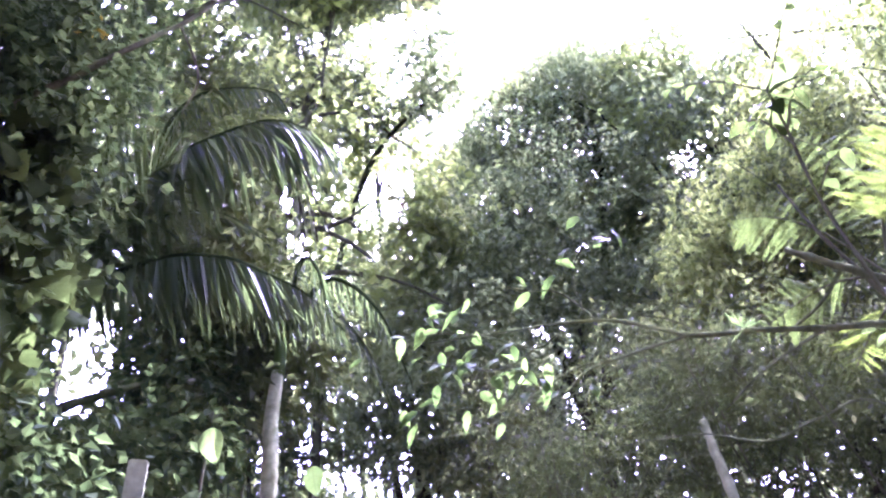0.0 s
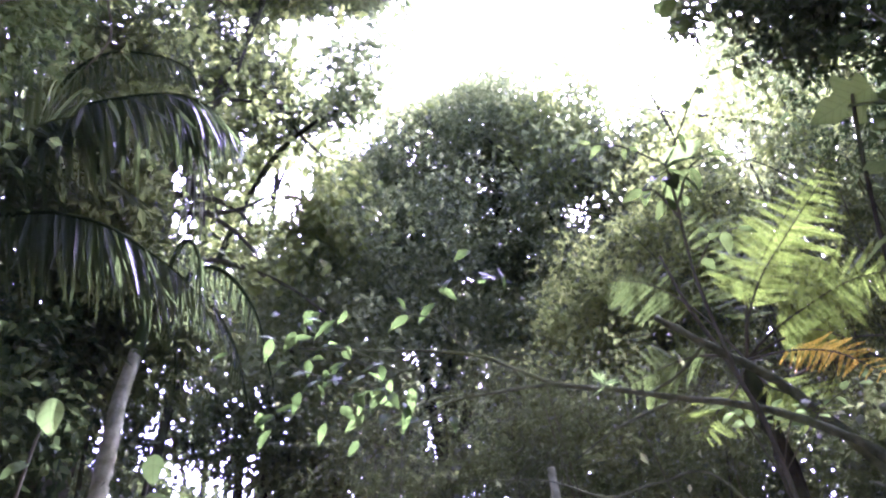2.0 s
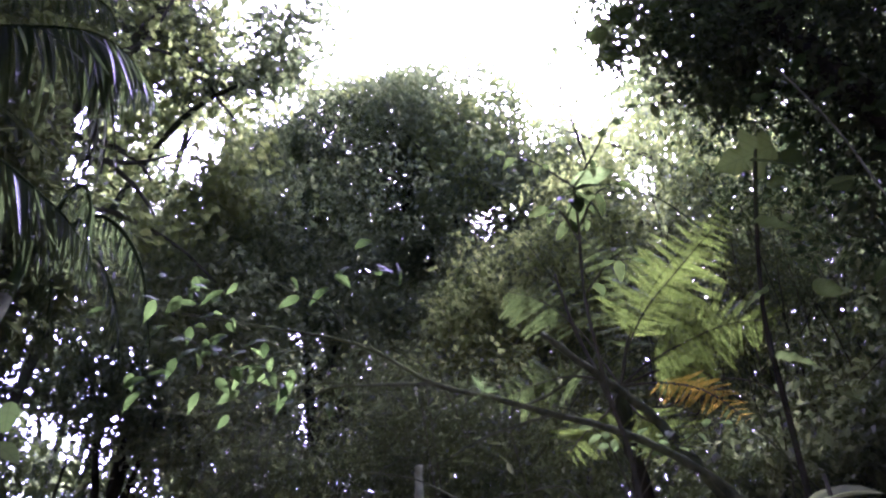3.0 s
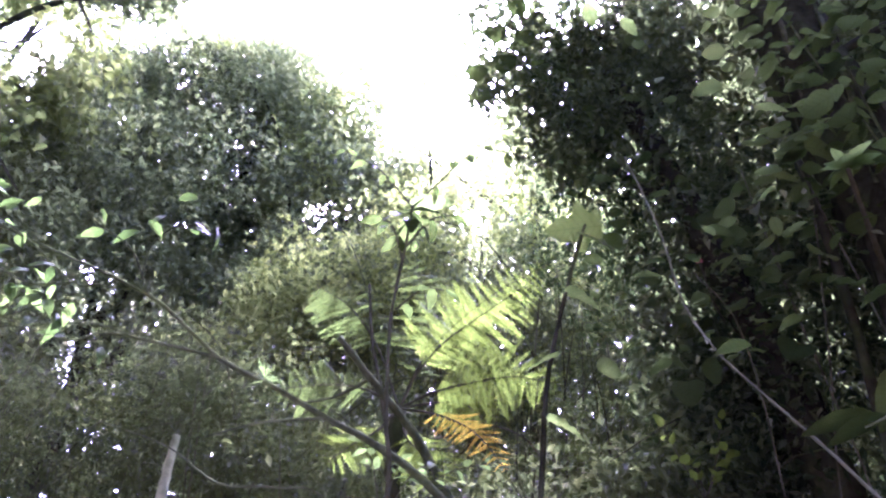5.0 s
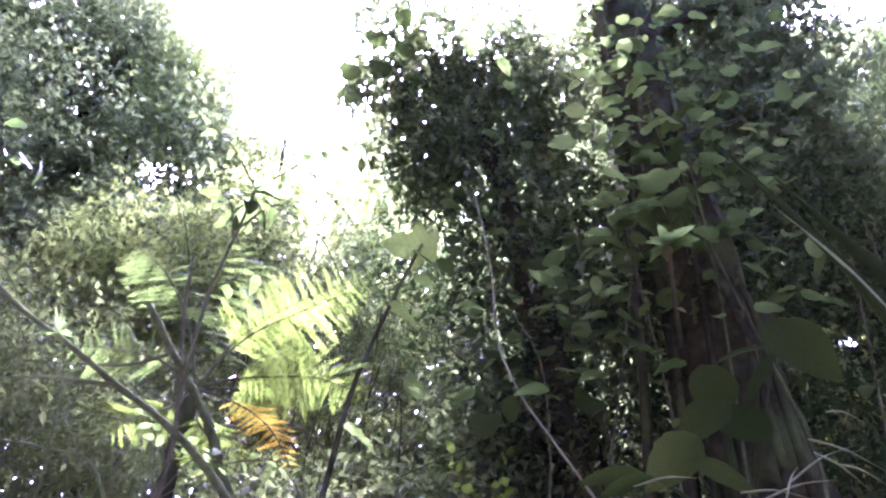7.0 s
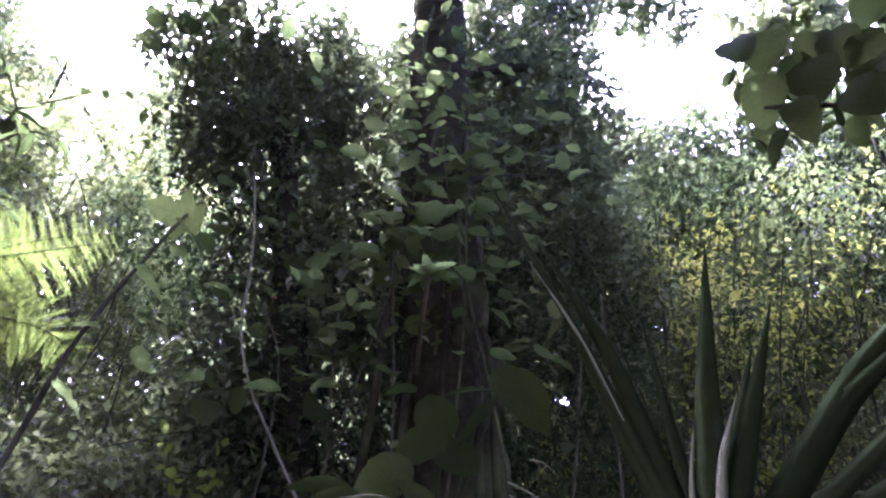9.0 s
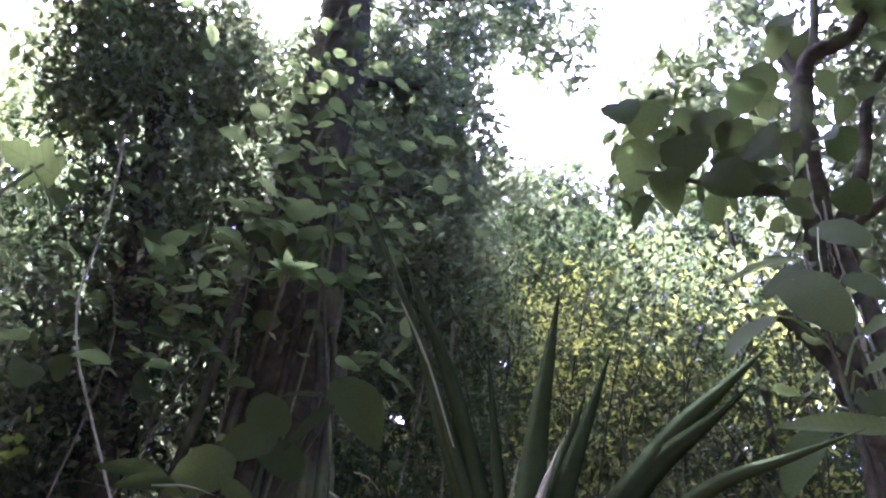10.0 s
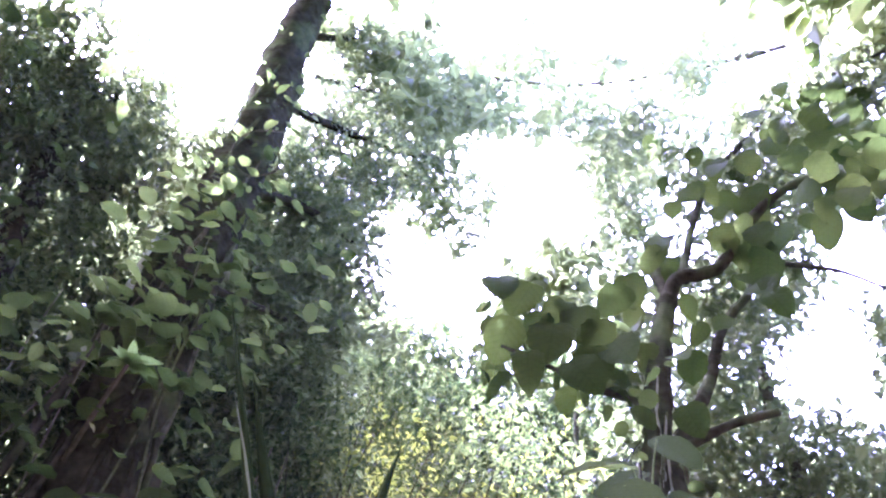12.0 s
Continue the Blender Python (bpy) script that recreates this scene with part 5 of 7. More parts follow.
stem("limb", [(3.75, 1.9, 9.8), (4.4, 1.2, 11.0), (5.0, 0.5, 12.2), (5.4, -0.3, 13.4)], 0.06, 0.015, BARK_DARK, tree, base, 132)
stem("limb", [(3.9, 1.5, 6.6), (4.4, 1.0, 7.2), (4.9, 0.6, 7.7)], 0.04, 0.012, BARK_DARK, tree, base, 133)
canopy(tree, base, [(64, 57, 4.9, 0.5, 0.6), (70, 58, 5.0, 0.6, 0.7), (76, 57, 5.0, 0.6, 0.8), (68, 51, 4.8, 0.5, 0.6), (75, 51, 4.9, 0.6, 0.7), (82, 54, 5.0, 0.5, 0.6), (84, 49, 5.0, 0.5, 0.6),
                    (79, 46, 4.9, 0.5, 0.6), (71, 44, 4.9, 0.5, 0.5), (65, 40, 4.9, 0.5, 0.5), (86, 44, 5.1, 0.4, 0.5), (80, 40, 5.0, 0.5, 0.4), (74, 36, 5.0, 0.5, 0.4), (66, 33, 5.0, 0.5, 0.4),
                    (80, 61, 5.0, 0.5, 0.7), (72, 64, 4.8, 0.45, 0.8), (85, 38, 5.2, 0.4, 0.35)],
       44000, 26, 0.2, 0.075, 0.5, LEAF_DARK, rng, ragged=1.6)
canopy(tree, base, [(70, 69, 4.6, 0.6, 0.9), (80, 68, 4.8, 0.7, 0.9), (90, 70, 4.8, 0.6, 0.8), (86, 65, 5.0, 0.5, 0.5), (98, 69, 5.0, 0.5, 0.7), (104, 73, 4.6, 0.5, 0.8), (76, 73, 4.4, 0.6, 0.8), (90, 60, 5.4, 0.35, 0.5), (94, 64, 5.2, 0.35, 0.5)],
       3600, 12, 0.3, 0.17, 0.5, LEAF_DARK, rng, True)
canopy(tree, base, [(89.5, 63.3, 5.4, 0.35, 0.5), (97.7, 62.7, 5.4, 0.2, 0.4), (91.2, 68.7, 5.0, 0.4, 0.4), (100.2, 67.5, 5.0, 0.25, 0.4), (119.5, 72.6, 4.6, 0.25, 0.25), (118.6, 67.5, 5.0, 0.45, 0.6), (117, 64.7, 5.0, 0.3, 0.6), (137.8, 72.6, 4.4, 0.3, 0.6), (135, 69.6, 4.4, 0.3, 0.4),
                    (133.2, 66.8, 4.5, 0.3, 0.5), (99.6, 75.2, 4.2, 0.3, 0.5), (107.7, 70, 4.8, 0.25, 0.6), (84.5, 67.8, 5.0, 0.4, 0.5), (128, 70.5, 4.6, 0.25, 0.3), (113, 75.5, 4.2, 0.3, 0.3), (90, 72.5, 4.6, 0.3, 0.4)],
       2300, 12, 0.24, 0.16, 0.45, LEAF_DARK, rng, True, gaps=False)
for k, pts in enumerate(([(62, 68, 4.4), (74.1, 70.8, 4.6), (86, 71.4, 4.7), (95.8, 71.4, 4.8), (109.8, 71.6, 4.9)], [(86, 67.5, 4.9), (89.5, 70, 4.8), (88.3, 73.7, 4.6), (96, 75.8, 4.4)], [(91, 72.2, 4.7), (100, 73.6, 4.6), (109.6, 75.1, 4.4), (118.5, 76.3, 4.3)],
                         [(66, 66, 4.5), (76, 67.5, 4.8), (84.5, 67.8, 5.0), (92, 67.5, 5.0)], [(95.8, 71.4, 4.8), (100, 69, 4.9), (101, 67, 5.0)], [(72, 62, 4.9), (82, 63.5, 5.2), (90, 63, 5.4), (97, 62.5, 5.4)], [(109.8, 71.6, 4.9), (116, 69, 5.0), (118.5, 66, 5.0)])):
    stem("limb", [place(*q) for q in pts], 0.055 if k in (0, 2, 5) else 0.035, 0.014, BARK_DARK, tree, base, 500 + k, 6, 24, 0.12)
boughs(tree, base, [(65.7, 63.3), (61.5, 68.1), (66.9, 70.3), (76.6, 70.9), (92.5, 71.1), (97.5, 68.9), (96.4, 65.3), (98.0, 62.0), (92.4, 62.9), (88.5, 62.4), (85.3, 61.0), (85.3, 58.5), (87.9, 55.4), (93.1, 53.2), (81.2, 50.5)], 4.4, 5.4, 13000, 22, 0.2, 0.09, 0.5, LEAF_DARK, rng, gaps=False, name="side_crown")
# shaded leaf copy keeps this spray dark against the sky
boughs(tree, base, [(86.2, 65.5), (101.5, 64.7), (98.7, 60.8), (96.5, 58.6), (92.8, 59.4), (88.5, 60.9)], 4.6, 5.4, 1500, 14, 0.16, 0.1, 0.42, LEAF_SHADE, rng, True, gaps=False, name="drooping_spray")
for outline, n in (([(55.9, 70.1), (69.4, 74.1), (79.0, 72.5), (75.8, 69.9), (66.3, 68.3)], 260), ([(76.9, 72.2), (93.3, 71.5), (99.1, 69.7), (90.2, 67.4), (79.3, 66.8)], 300), ([(87.1, 76.6), (109.4, 77.5), (109.6, 74.7), (101.6, 71.7), (94.7, 72.8)], 240), ([(113.6, 73.9), (124.2, 74.1), (125.0, 71.9), (115.7, 72.1)], 70), ([(106.3, 71.8), (112.1, 71.8), (110.9, 68.2), (105.9, 68.5)], 80)):
    boughs(tree, base, outline, 4.2, 4.8, n, 10, 0.3, 0.26, 0.5, LEAF_DARK, rng, True, gaps=False, name="overhead_spray")
clad(tree, [(64, 50, 3.7), (68, 55, 3.7), (70, 46, 3.6), (66, 42, 3.6), (74, 48, 3.7), (76, 40, 3.6), (78, 43, 3.6), (76, 53, 3.8), (60, 35, 3.6), (80, 37, 3.5), (74, 46, 3.6), (61, 45, 3.7), (66, 59, 3.8), (71, 52, 3.6), (63, 38, 3.6), (58, 40, 3.7), (72, 58, 3.8), (78, 56, 3.8)], 290, rng, 0.62, ROUND_LEAF + LONG_LEAF + TORN_LEAF, bare=74.0)
clad(tree, [(68, 47, 3.55), (70, 50, 3.55), (72, 53, 3.6), (67, 52, 3.6), (65, 56, 3.65), (74, 50, 3.6), (76, 46, 3.55), (69, 44, 3.5)], 130, rng, 0.66, ROUND_LEAF + TORN_LEAF * 2 + LONG_LEAF, (0.15, 0.2))
# dense filler in the darkest leaf copy, dimming what shows between the climbers
boughs(tree, base, [(56, 22), (55, 36), (60, 48), (70, 50), (88, 48), (90, 36), (84, 24), (72, 20)], 4.4, 5.4, 12000, 16, 0.2, 0.07, 0.5, LEAF_DEEP_SHADE, rng, ragged=0.5, name="climber_leaves")
# paler material on six leaves stands in for light from behind
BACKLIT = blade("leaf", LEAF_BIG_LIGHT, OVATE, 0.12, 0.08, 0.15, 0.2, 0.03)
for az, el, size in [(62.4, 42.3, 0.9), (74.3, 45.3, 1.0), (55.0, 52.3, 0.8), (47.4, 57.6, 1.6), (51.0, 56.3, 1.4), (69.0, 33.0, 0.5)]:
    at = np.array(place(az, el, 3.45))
    set_leaf("leaf", BACKLIT, tree, turn(at - np.array(base), (rng.normal(0, 0.5), rng.normal(0, 0.5), -0.7), (-0.8, -0.4, 0.3) + rng.normal(0, 0.2, 3), size), "small yellow-green leaf coloured as if lit from behind")
clad(tree, [(66, 47, 3.5), (73, 43, 3.5), (62, 40, 3.5), (79, 50, 3.6)], 80, rng, 0.6, LONG_LEAF, bare=74.0)
GROUP_LEAF = {key: blade("leaf", LEAF_SHADE_BROAD, o, 1.0, w, d, c, q) for key, o, w, d, c, q in (("heart", ROUND, 0.92, 0.18, 0.25, 0.03), ("broad", OVATE, 0.62, 0.3, 0.3, 0.03), ("disc", ROUND, 0.82, 0.1, 0.12, 0.02), ("long", OVATE, 0.3, 0.25, 0.4, 0.04), ("narrow", LANCE, 0.2, 0.15, 0.4, 0.03))}
for key, a0, e0, a1, e1, r0 in (("heart", 72.1, 33.6, 70.8, 36.5, 3.2), ("broad", 72.6, 33.9, 68.6, 32.0, 3.12), ("disc", 72.2, 33.1, 75.2, 31.8, 3.15), ("broad", 70.1, 31.9, 66.5, 29.1, 3.05), ("long", 69.4, 30.5, 73.6, 28.7, 3.0),
                                ("long", 72.0, 36.3, 76.3, 37.8, 3.25), ("broad", 75.9, 38.4, 80.8, 35.5, 3.2), ("narrow", 76.4, 36.7, 73.3, 33.6, 3.1), ("long", 66.0, 29.6, 61.4, 29.2, 3.1), ("long", 66.7, 29.4, 62.9, 28.4, 3.0)):
    p0, p1 = np.array(place(a0, e0, r0)), np.array(place(a1, e1, r0 - 0.06))
    out = unit(np.array((-p0[0], -p0[1], 0.0)))
    set_leaf("leaf", GROUP_LEAF[key], tree, turn(p0 - base, p1 - p0, out + np.array((0, 0, rng.uniform(-0.1, 0.5))) + rng.normal(0, 0.2, 3), float(np.linalg.norm(p1 - p0))))
    foot = np.array(place(72.0 + 0.3 * (a0 - 72), 27.0, 3.3))
    stem("leafstalk", [tuple(foot), tuple(foot * 0.5 + p0 * 0.5 + out * 0.03), tuple(p0)], 0.005, 0.004, LEAF_DEEP_SHADE, tree, base, 144, 5, 10)
for k in range(5):
    a0 = k * 1.3
    pts = []
    for q in range(9):
        z = 4.4 + q * 0.95
        f = (z - 3.95) / 7.5
        pts.append((4.04 - 0.42 * f + 0.26 * (1 - 0.4 * f) * math.cos(a0 + q * 0.7), 1.14 + 1.0 * f + 0.26 * (1 - 0.4 * f) * math.sin(a0 + q * 0.7), z))
    stem("climbing_stem", pts, 0.022, 0.014, BARK if k % 2 else BARK_LICHEN, tree, base, 135 + k, 6, 50, 0.15)
clad(tree, [(63.5, 60, 3.95), (62.5, 64, 3.9), (61.5, 67, 3.9), (60, 70, 3.9), (64, 57, 3.9)], 54, rng, 0.42, TORN_LEAF + LONG_LEAF, (0.1, 0.1))
for k in range(60):
    z = rng.uniform(4.8, 11.0)
    f = (z - 3.95) / 7.5
    a0 = rng.uniform(2.2, 5.2)
    at = np.array((4.04 - 0.42 * f + 0.27 * math.cos(a0), 1.14 + 1.0 * f + 0.27 * math.sin(a0), z))
    set_leaf("leaf", (TORN_LEAF + LONG_LEAF)[k % 5], tree, turn(at - np.array(base), (math.cos(a0) * 0.8, math.sin(a0) * 0.8, rng.uniform(-0.9, 0.2)), (math.cos(a0) * 0.5, math.sin(a0) * 0.5, 0.8) + rng.normal(0, 0.3, 3), rng.uniform(0.3, 0.75)))
base = (3.59, 1.5, 8.3)
coil = thing("liana", "thin curled liana loop against the great trunk", "liana", base)
stem("stem", [(3.62, 1.5, 8.9), (3.52, 1.7, 8.5), (3.55, 1.75, 8.1), (3.6, 1.55, 7.85), (3.62, 1.35, 8.1), (3.6, 1.42, 8.4), (3.7, 1.6, 8.5)], 0.012, 0.01, BARK, coil, base, 141, 6, 40)

# ---- dead sticks and lianas before the trunks ----
base = on_ground(3.28, 0.95)
stick = thing("dead_stick", "pale dead stick leaning against the climbers", "stick", base)
stem("stick", [base] + [place(*q) for q in [(69.5, 19.0, 3.45), (66.0, 23.6, 3.45), (62.8, 27.7, 3.45), (59.7, 31.1, 3.45), (56.6, 34.3, 3.45), (54.4, 37.7, 3.45), (53.2, 42.2, 3.45), (51.5, 45.8, 3.45), (50.5, 47.5, 3.45)]], 0.0075, 0.005, WOOD, stick, base, 151, 7, 60, 0.18)
base = on_ground(3.1, 1.8)
stick = thing("dead_stick", "short pale dead stick among the climbers", "stick", base)
stem("stick", [base, (3.1, 1.82, 3.0), (3.07, 1.88, 4.09), (2.97, 2.04, 4.53)], 0.005, 0.004, BARK, stick, base, 152, 6, 30, 0.15)
for k, (p, r0) in enumerate([([(3.62, 0.76, 3.3), (3.62, 0.79, 3.77), (3.59, 0.9, 4.3), (3.54, 1.09, 5.1), (3.45, 1.15, 5.9)], 0.014), ([(3.53, 1.38, 3.2), (3.53, 1.4, 4.02), (3.49, 1.5, 4.78), (3.4, 1.6, 5.6)], 0.012),
                             ([(3.45, 1.05, 4.3), (3.42, 1.11, 5.13), (3.37, 1.26, 5.88), (3.3, 1.35, 6.5)], 0.012), ([(3.5, 1.62, 3.0), (3.4, 1.75, 4.3), (3.3, 1.85, 5.4)], 0.009),
                             ([(3.6, 0.5, 3.0), (3.6, 0.45, 4.0), (3.6, 0.4, 5.0)], 0.009), ([(3.4, 0.2, 2.8), (3.42, 0.24, 3.8), (3.5, 0.3, 4.9)], 0.01), ([(3.3, 1.7, 3.0), (3.32, 1.6, 4.0), (3.38, 1.5, 5.2), (3.4, 1.5, 6.4)], 0.008)]):
    b0 = on_ground(p[0][0] + 0.03, p[0][1])
    cord = thing("liana", "thin hanging liana before the great trunk", "liana", b0, "hanging lianas")
    stem("stem", [b0] + p, r0 * 0.7, r0 * 0.55, BARK_LICHEN if k in (0, 2) else BARK, cord, b0, 160 + k, 6, 36, 0.12)
base = on_ground(3.75, 1.65)
stub = thing("snag", "pale broken stub of a thin dead tree", "snag", base)
stem("trunk", [base, (3.7, 1.62, 4.5), (3.66, 1.7, 6.0)], 0.03, 0.026, BARK_DARK, stub, base, 155, 8, 30, 0.1)
stem("broken_top", [(3.66, 1.7, 5.98), (3.64, 1.75, 6.35), (3.63, 1.78, 6.62)], 0.026, 0.022, BARK_PALE, stub, base, 156, 8, 12, 0.15, "pale splintered top")

# ---- the strap-leaved plant close by ----
base = on_ground(1.62, -0.06)
clump = thing("strap_leaf_plant", "rosette of long stiff dark green strap leaves on a short stem", "plant", base)
stem("stem", [base, (1.63, -0.05, 1.0), (1.61, -0.06, 2.3)], 0.06, 0.05, BARK, clump, base, 158, 9, 24, 0.1)


def strap_leaf(parent, base, points, width, mat, label=""):
    """A long channelled leaf along a line, tapering to a point."""
    c = curve_points(local(points, base), 18)
    t = unit(np.gradient(c, axis=0))
    out = unit(np.array((-base[0], -base[1], -0.6)))
    v = []
    for k, (p, q) in enumerate(zip(c, t)):
        s = k / 17
        w = width * min(1.0, 0.65 + 1.6 * s) * max(0.0, 1 - s ** 1.8) * 0.5
        side = unit(np.cross(q, out))
        nrm = np.cross(side, q)
        v += [p + side * w - nrm * w * 0.35, p, p - side * w - nrm * w * 0.35, p + nrm * 0.004]
    f = []
    for k in range(17):
        a0 = 4 * k
        f += [(a0, a0 + 1, a0 + 5, a0 + 4), (a0 + 1, a0 + 2, a0 + 6, a0 + 5), (a0 + 2, a0 + 3, a0 + 7, a0 + 6), (a0 + 3, a0, a0 + 4, a0 + 7)]
    return part_of("leaf", mesh_of("leaf", np.array(v), np.array(f), mat, True), parent, label)


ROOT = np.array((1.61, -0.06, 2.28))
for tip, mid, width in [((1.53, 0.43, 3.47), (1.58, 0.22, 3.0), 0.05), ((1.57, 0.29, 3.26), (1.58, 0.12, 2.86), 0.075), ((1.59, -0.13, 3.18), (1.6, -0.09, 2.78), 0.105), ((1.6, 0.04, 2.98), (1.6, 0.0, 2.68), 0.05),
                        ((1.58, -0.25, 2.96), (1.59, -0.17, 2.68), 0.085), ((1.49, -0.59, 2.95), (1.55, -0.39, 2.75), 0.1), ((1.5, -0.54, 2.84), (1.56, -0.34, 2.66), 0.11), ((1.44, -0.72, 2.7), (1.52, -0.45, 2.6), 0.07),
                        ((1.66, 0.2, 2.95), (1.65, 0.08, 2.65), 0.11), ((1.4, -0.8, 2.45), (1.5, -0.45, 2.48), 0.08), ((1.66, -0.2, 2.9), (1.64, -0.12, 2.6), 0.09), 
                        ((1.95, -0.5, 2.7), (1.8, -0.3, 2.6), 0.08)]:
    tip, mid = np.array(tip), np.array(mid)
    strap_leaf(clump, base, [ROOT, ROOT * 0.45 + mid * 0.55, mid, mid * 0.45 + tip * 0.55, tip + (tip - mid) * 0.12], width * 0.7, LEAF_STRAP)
for tip, mid, width in [((1.58, -0.15, 2.74), (1.59, -0.1, 2.58), 0.026), ((1.57, -0.05, 2.66), (1.59, -0.03, 2.5), 0.016), ((1.55, 0.33, 3.2), (1.58, 0.2, 2.95), 0.01)]:
    strap_leaf(clump, base, [ROOT * 0.4 + np.array(mid) * 0.6, np.array(mid), np.array(tip)], width, LEAF_DRY, "dry pale strap leaf")

base = on_ground(2.7, 0.75)
litter = thing("dead_leaves", "pale dry strap leaves lying in a tangle on dark stalks", "dry leaves", base)
for k in range(3):
    stem("stalk", [base, (2.68 + 0.03 * k, 0.72 - 0.1 * k, 1.8), place((79.0, 73.0, 84.0)[k], 25.5, 2.75)], 0.014, 0.008, BARK_DARK, litter, base, 195 + k, 6, 16)
for a0, e0, a1, e1 in [(79.1, 32.8, 81.4, 31.9), (77.6, 31.3, 82.0, 29.0), (77.8, 30.5, 80.9, 27.9), (76.0, 28.9, 80.2, 30.6), (79.1, 29.7, 82.0, 28.1), (75.5, 27.9, 76.6, 29.7), (65.3, 28.8, 70.0, 29.3), (72.6, 28.4, 77.2, 27.8), (74.0, 27.9, 78.9, 28.8)]:
    p0, p1 = np.array(place(a0, e0, 2.7)), np.array(place(a1, e1, 2.8))
    strap_leaf(litter, base, [p0, (p0 + p1) / 2 + (0, 0, 0.02), p1], 0.009, LEAF_DRY)

# ---- the forked tree with big hanging leaves ----
base = on_ground(3.35, -1.78)
tree = thing("tree", "forked tree with peeling bark and a leafy crown", "tree", base)
stem("trunk", [base, (3.35, -1.78, 3.0), (3.35, -1.79, 4.19), (3.35, -1.8, 5.1), (3.32, -1.86, 5.87), (3.26, -1.95, 6.85), (3.21, -2.03, 7.36)], 0.12, 0.075, BARK_DARK, tree, base, 171, 12, 60, 0.1)
stem("limb", [(3.21, -2.03, 7.3), (3.15, -2.12, 7.62), (2.96, -2.38, 7.66), (2.71, -2.66, 8.24), (2.42, -2.93, 8.52), (1.8, -3.35, 8.22), (1.2, -3.7, 8.3)], 0.07, 0.025, BARK_DARK, tree, base, 172, 9, 40)
stem("limb", [(3.21, -2.03, 7.3), (3.24, -1.99, 7.9), (3.17, -2.09, 8.2)], 0.045, 0.03, BARK_DARK, tree, base, 173)
stem("limb", [(3.1, -2.2, 7.65), (3.19, -2.24, 7.99), (2.97, -2.53, 9.32), (2.56, -2.94, 10.04), (2.05, -3.32, 10.39), (1.35, -3.66, 9.91)], 0.045, 0.015, BARK_DARK, tree, base, 174, 8, 40)
stem("limb", [(3.3, -1.85, 5.5), (3.46, -2.38, 6.69), (3.33, -2.56, 7.41), (3.13, -2.8, 7.86), (2.9, -3.0, 8.6)], 0.06, 0.025, BARK_DARK, tree, base, 175, 8, 40)
stem("limb", [(3.34, -1.83, 5.45), (3.28, -1.75, 5.98), (3.26, -1.53, 6.00), (3.25, -1.30, 6.02), (3.24, -1.02, 6.07), (3.26, -0.76, 6.14)], 0.032, 0.012, BARK_DARK, tree, base, 176)
stem("limb", [(2.95, -2.6, 7.9), (2.56, -2.81, 7.32), (2.39, -2.96, 7.06), (2.24, -3.07, 6.68)], 0.025, 0.012, BARK_DARK, tree, base, 177)
stem("limb", [(3.32, -1.86, 5.6), (3.08, -2.22, 5.82), (2.89, -2.47, 5.86)], 0.035, 0.025, BARK_DARK, tree, base, 178)
canopy(tree, base, [(124, 68, 4.2, 0.5, 0.8), (130, 63, 4.2, 0.6, 0.7), (138, 64, 4.2, 0.6, 0.7), (146, 64, 4.3, 0.6, 0.8), (154, 63, 4.3, 0.6, 0.8), (150, 57, 4.5, 0.6, 0.6), (140, 59, 4.5, 0.5, 0.6), (132, 57, 4.6, 0.5, 0.6),
                    (124, 56, 4.8, 0.5, 0.6), (118, 62, 4.6, 0.4, 0.6), (128, 51, 4.8, 0.5, 0.5), (122, 49, 4.8, 0.5, 0.5), (142, 49, 5.0, 0.5, 0.5), (150, 52, 5.0, 0.6, 0.6), (116, 55, 5.0, 0.5, 0.5), (132, 72, 4.0, 0.5, 0.7),
                    (158, 68, 4.0, 0.7, 0.9), (118, 46, 5.0, 0.5, 0.4), (130, 45, 5.0, 0.5, 0.4), (142, 44, 5.0, 0.5, 0.4), (114, 69, 4.4, 0.4, 0.7)],
       15000, 12, 0.22, 0.11, 0.55, LEAF_DARK, rng, True)
for outline, n in (([(115.1, 69.2), (122.9, 68.4), (123.6, 64.2), (121.8, 61.7), (114.9, 62.5), (113.6, 65.9)], 1500), ([(137.4, 75.7), (150.8, 73.3), (144.7, 69.6), (136.6, 70.1), (131.0, 68.6), (132.0, 71.9)], 1500)):
    boughs(tree, base, outline, 4.4, 5.0, n, 14, 0.24, 0.12, 0.5, LEAF_DARK, rng, True, gaps=False, name="high_spray")
boughs(tree, base, [(123.0, 52.3), (128.7, 50.2), (131.2, 47.9), (135.1, 47.7), (138.1, 45.7), (137.0, 41.6), (120.1, 43.8)], 5.0, 6.2, 5200, 16, 0.22, 0.085, 0.5, LEAF_DARK, rng, gaps=False, name="low_crown")
boughs(tree, base, [(127.0, 58.5), (131.6, 56.0), (137.0, 55.7), (132.9, 52.1), (129.4, 51.9), (125.1, 52.5)], 4.8, 5.6, 1500, 14, 0.2, 0.085, 0.5, LEAF_DARK, rng, gaps=False, name="inner_crown")
for k in range(4):
    a0 = k * 1.7
    stem("climbing_stem", [(3.35 + 0.12 * math.cos(a0 + 0.5 * q), -1.79 - 0.02 * q + 0.12 * math.sin(a0 + 0.5 * q), 2.4 + 0.6 * q) for q in range(8)], 0.014, 0.009, BARK if k % 2 else BARK_LICHEN, tree, base, 640 + k, 6, 40, 0.15)
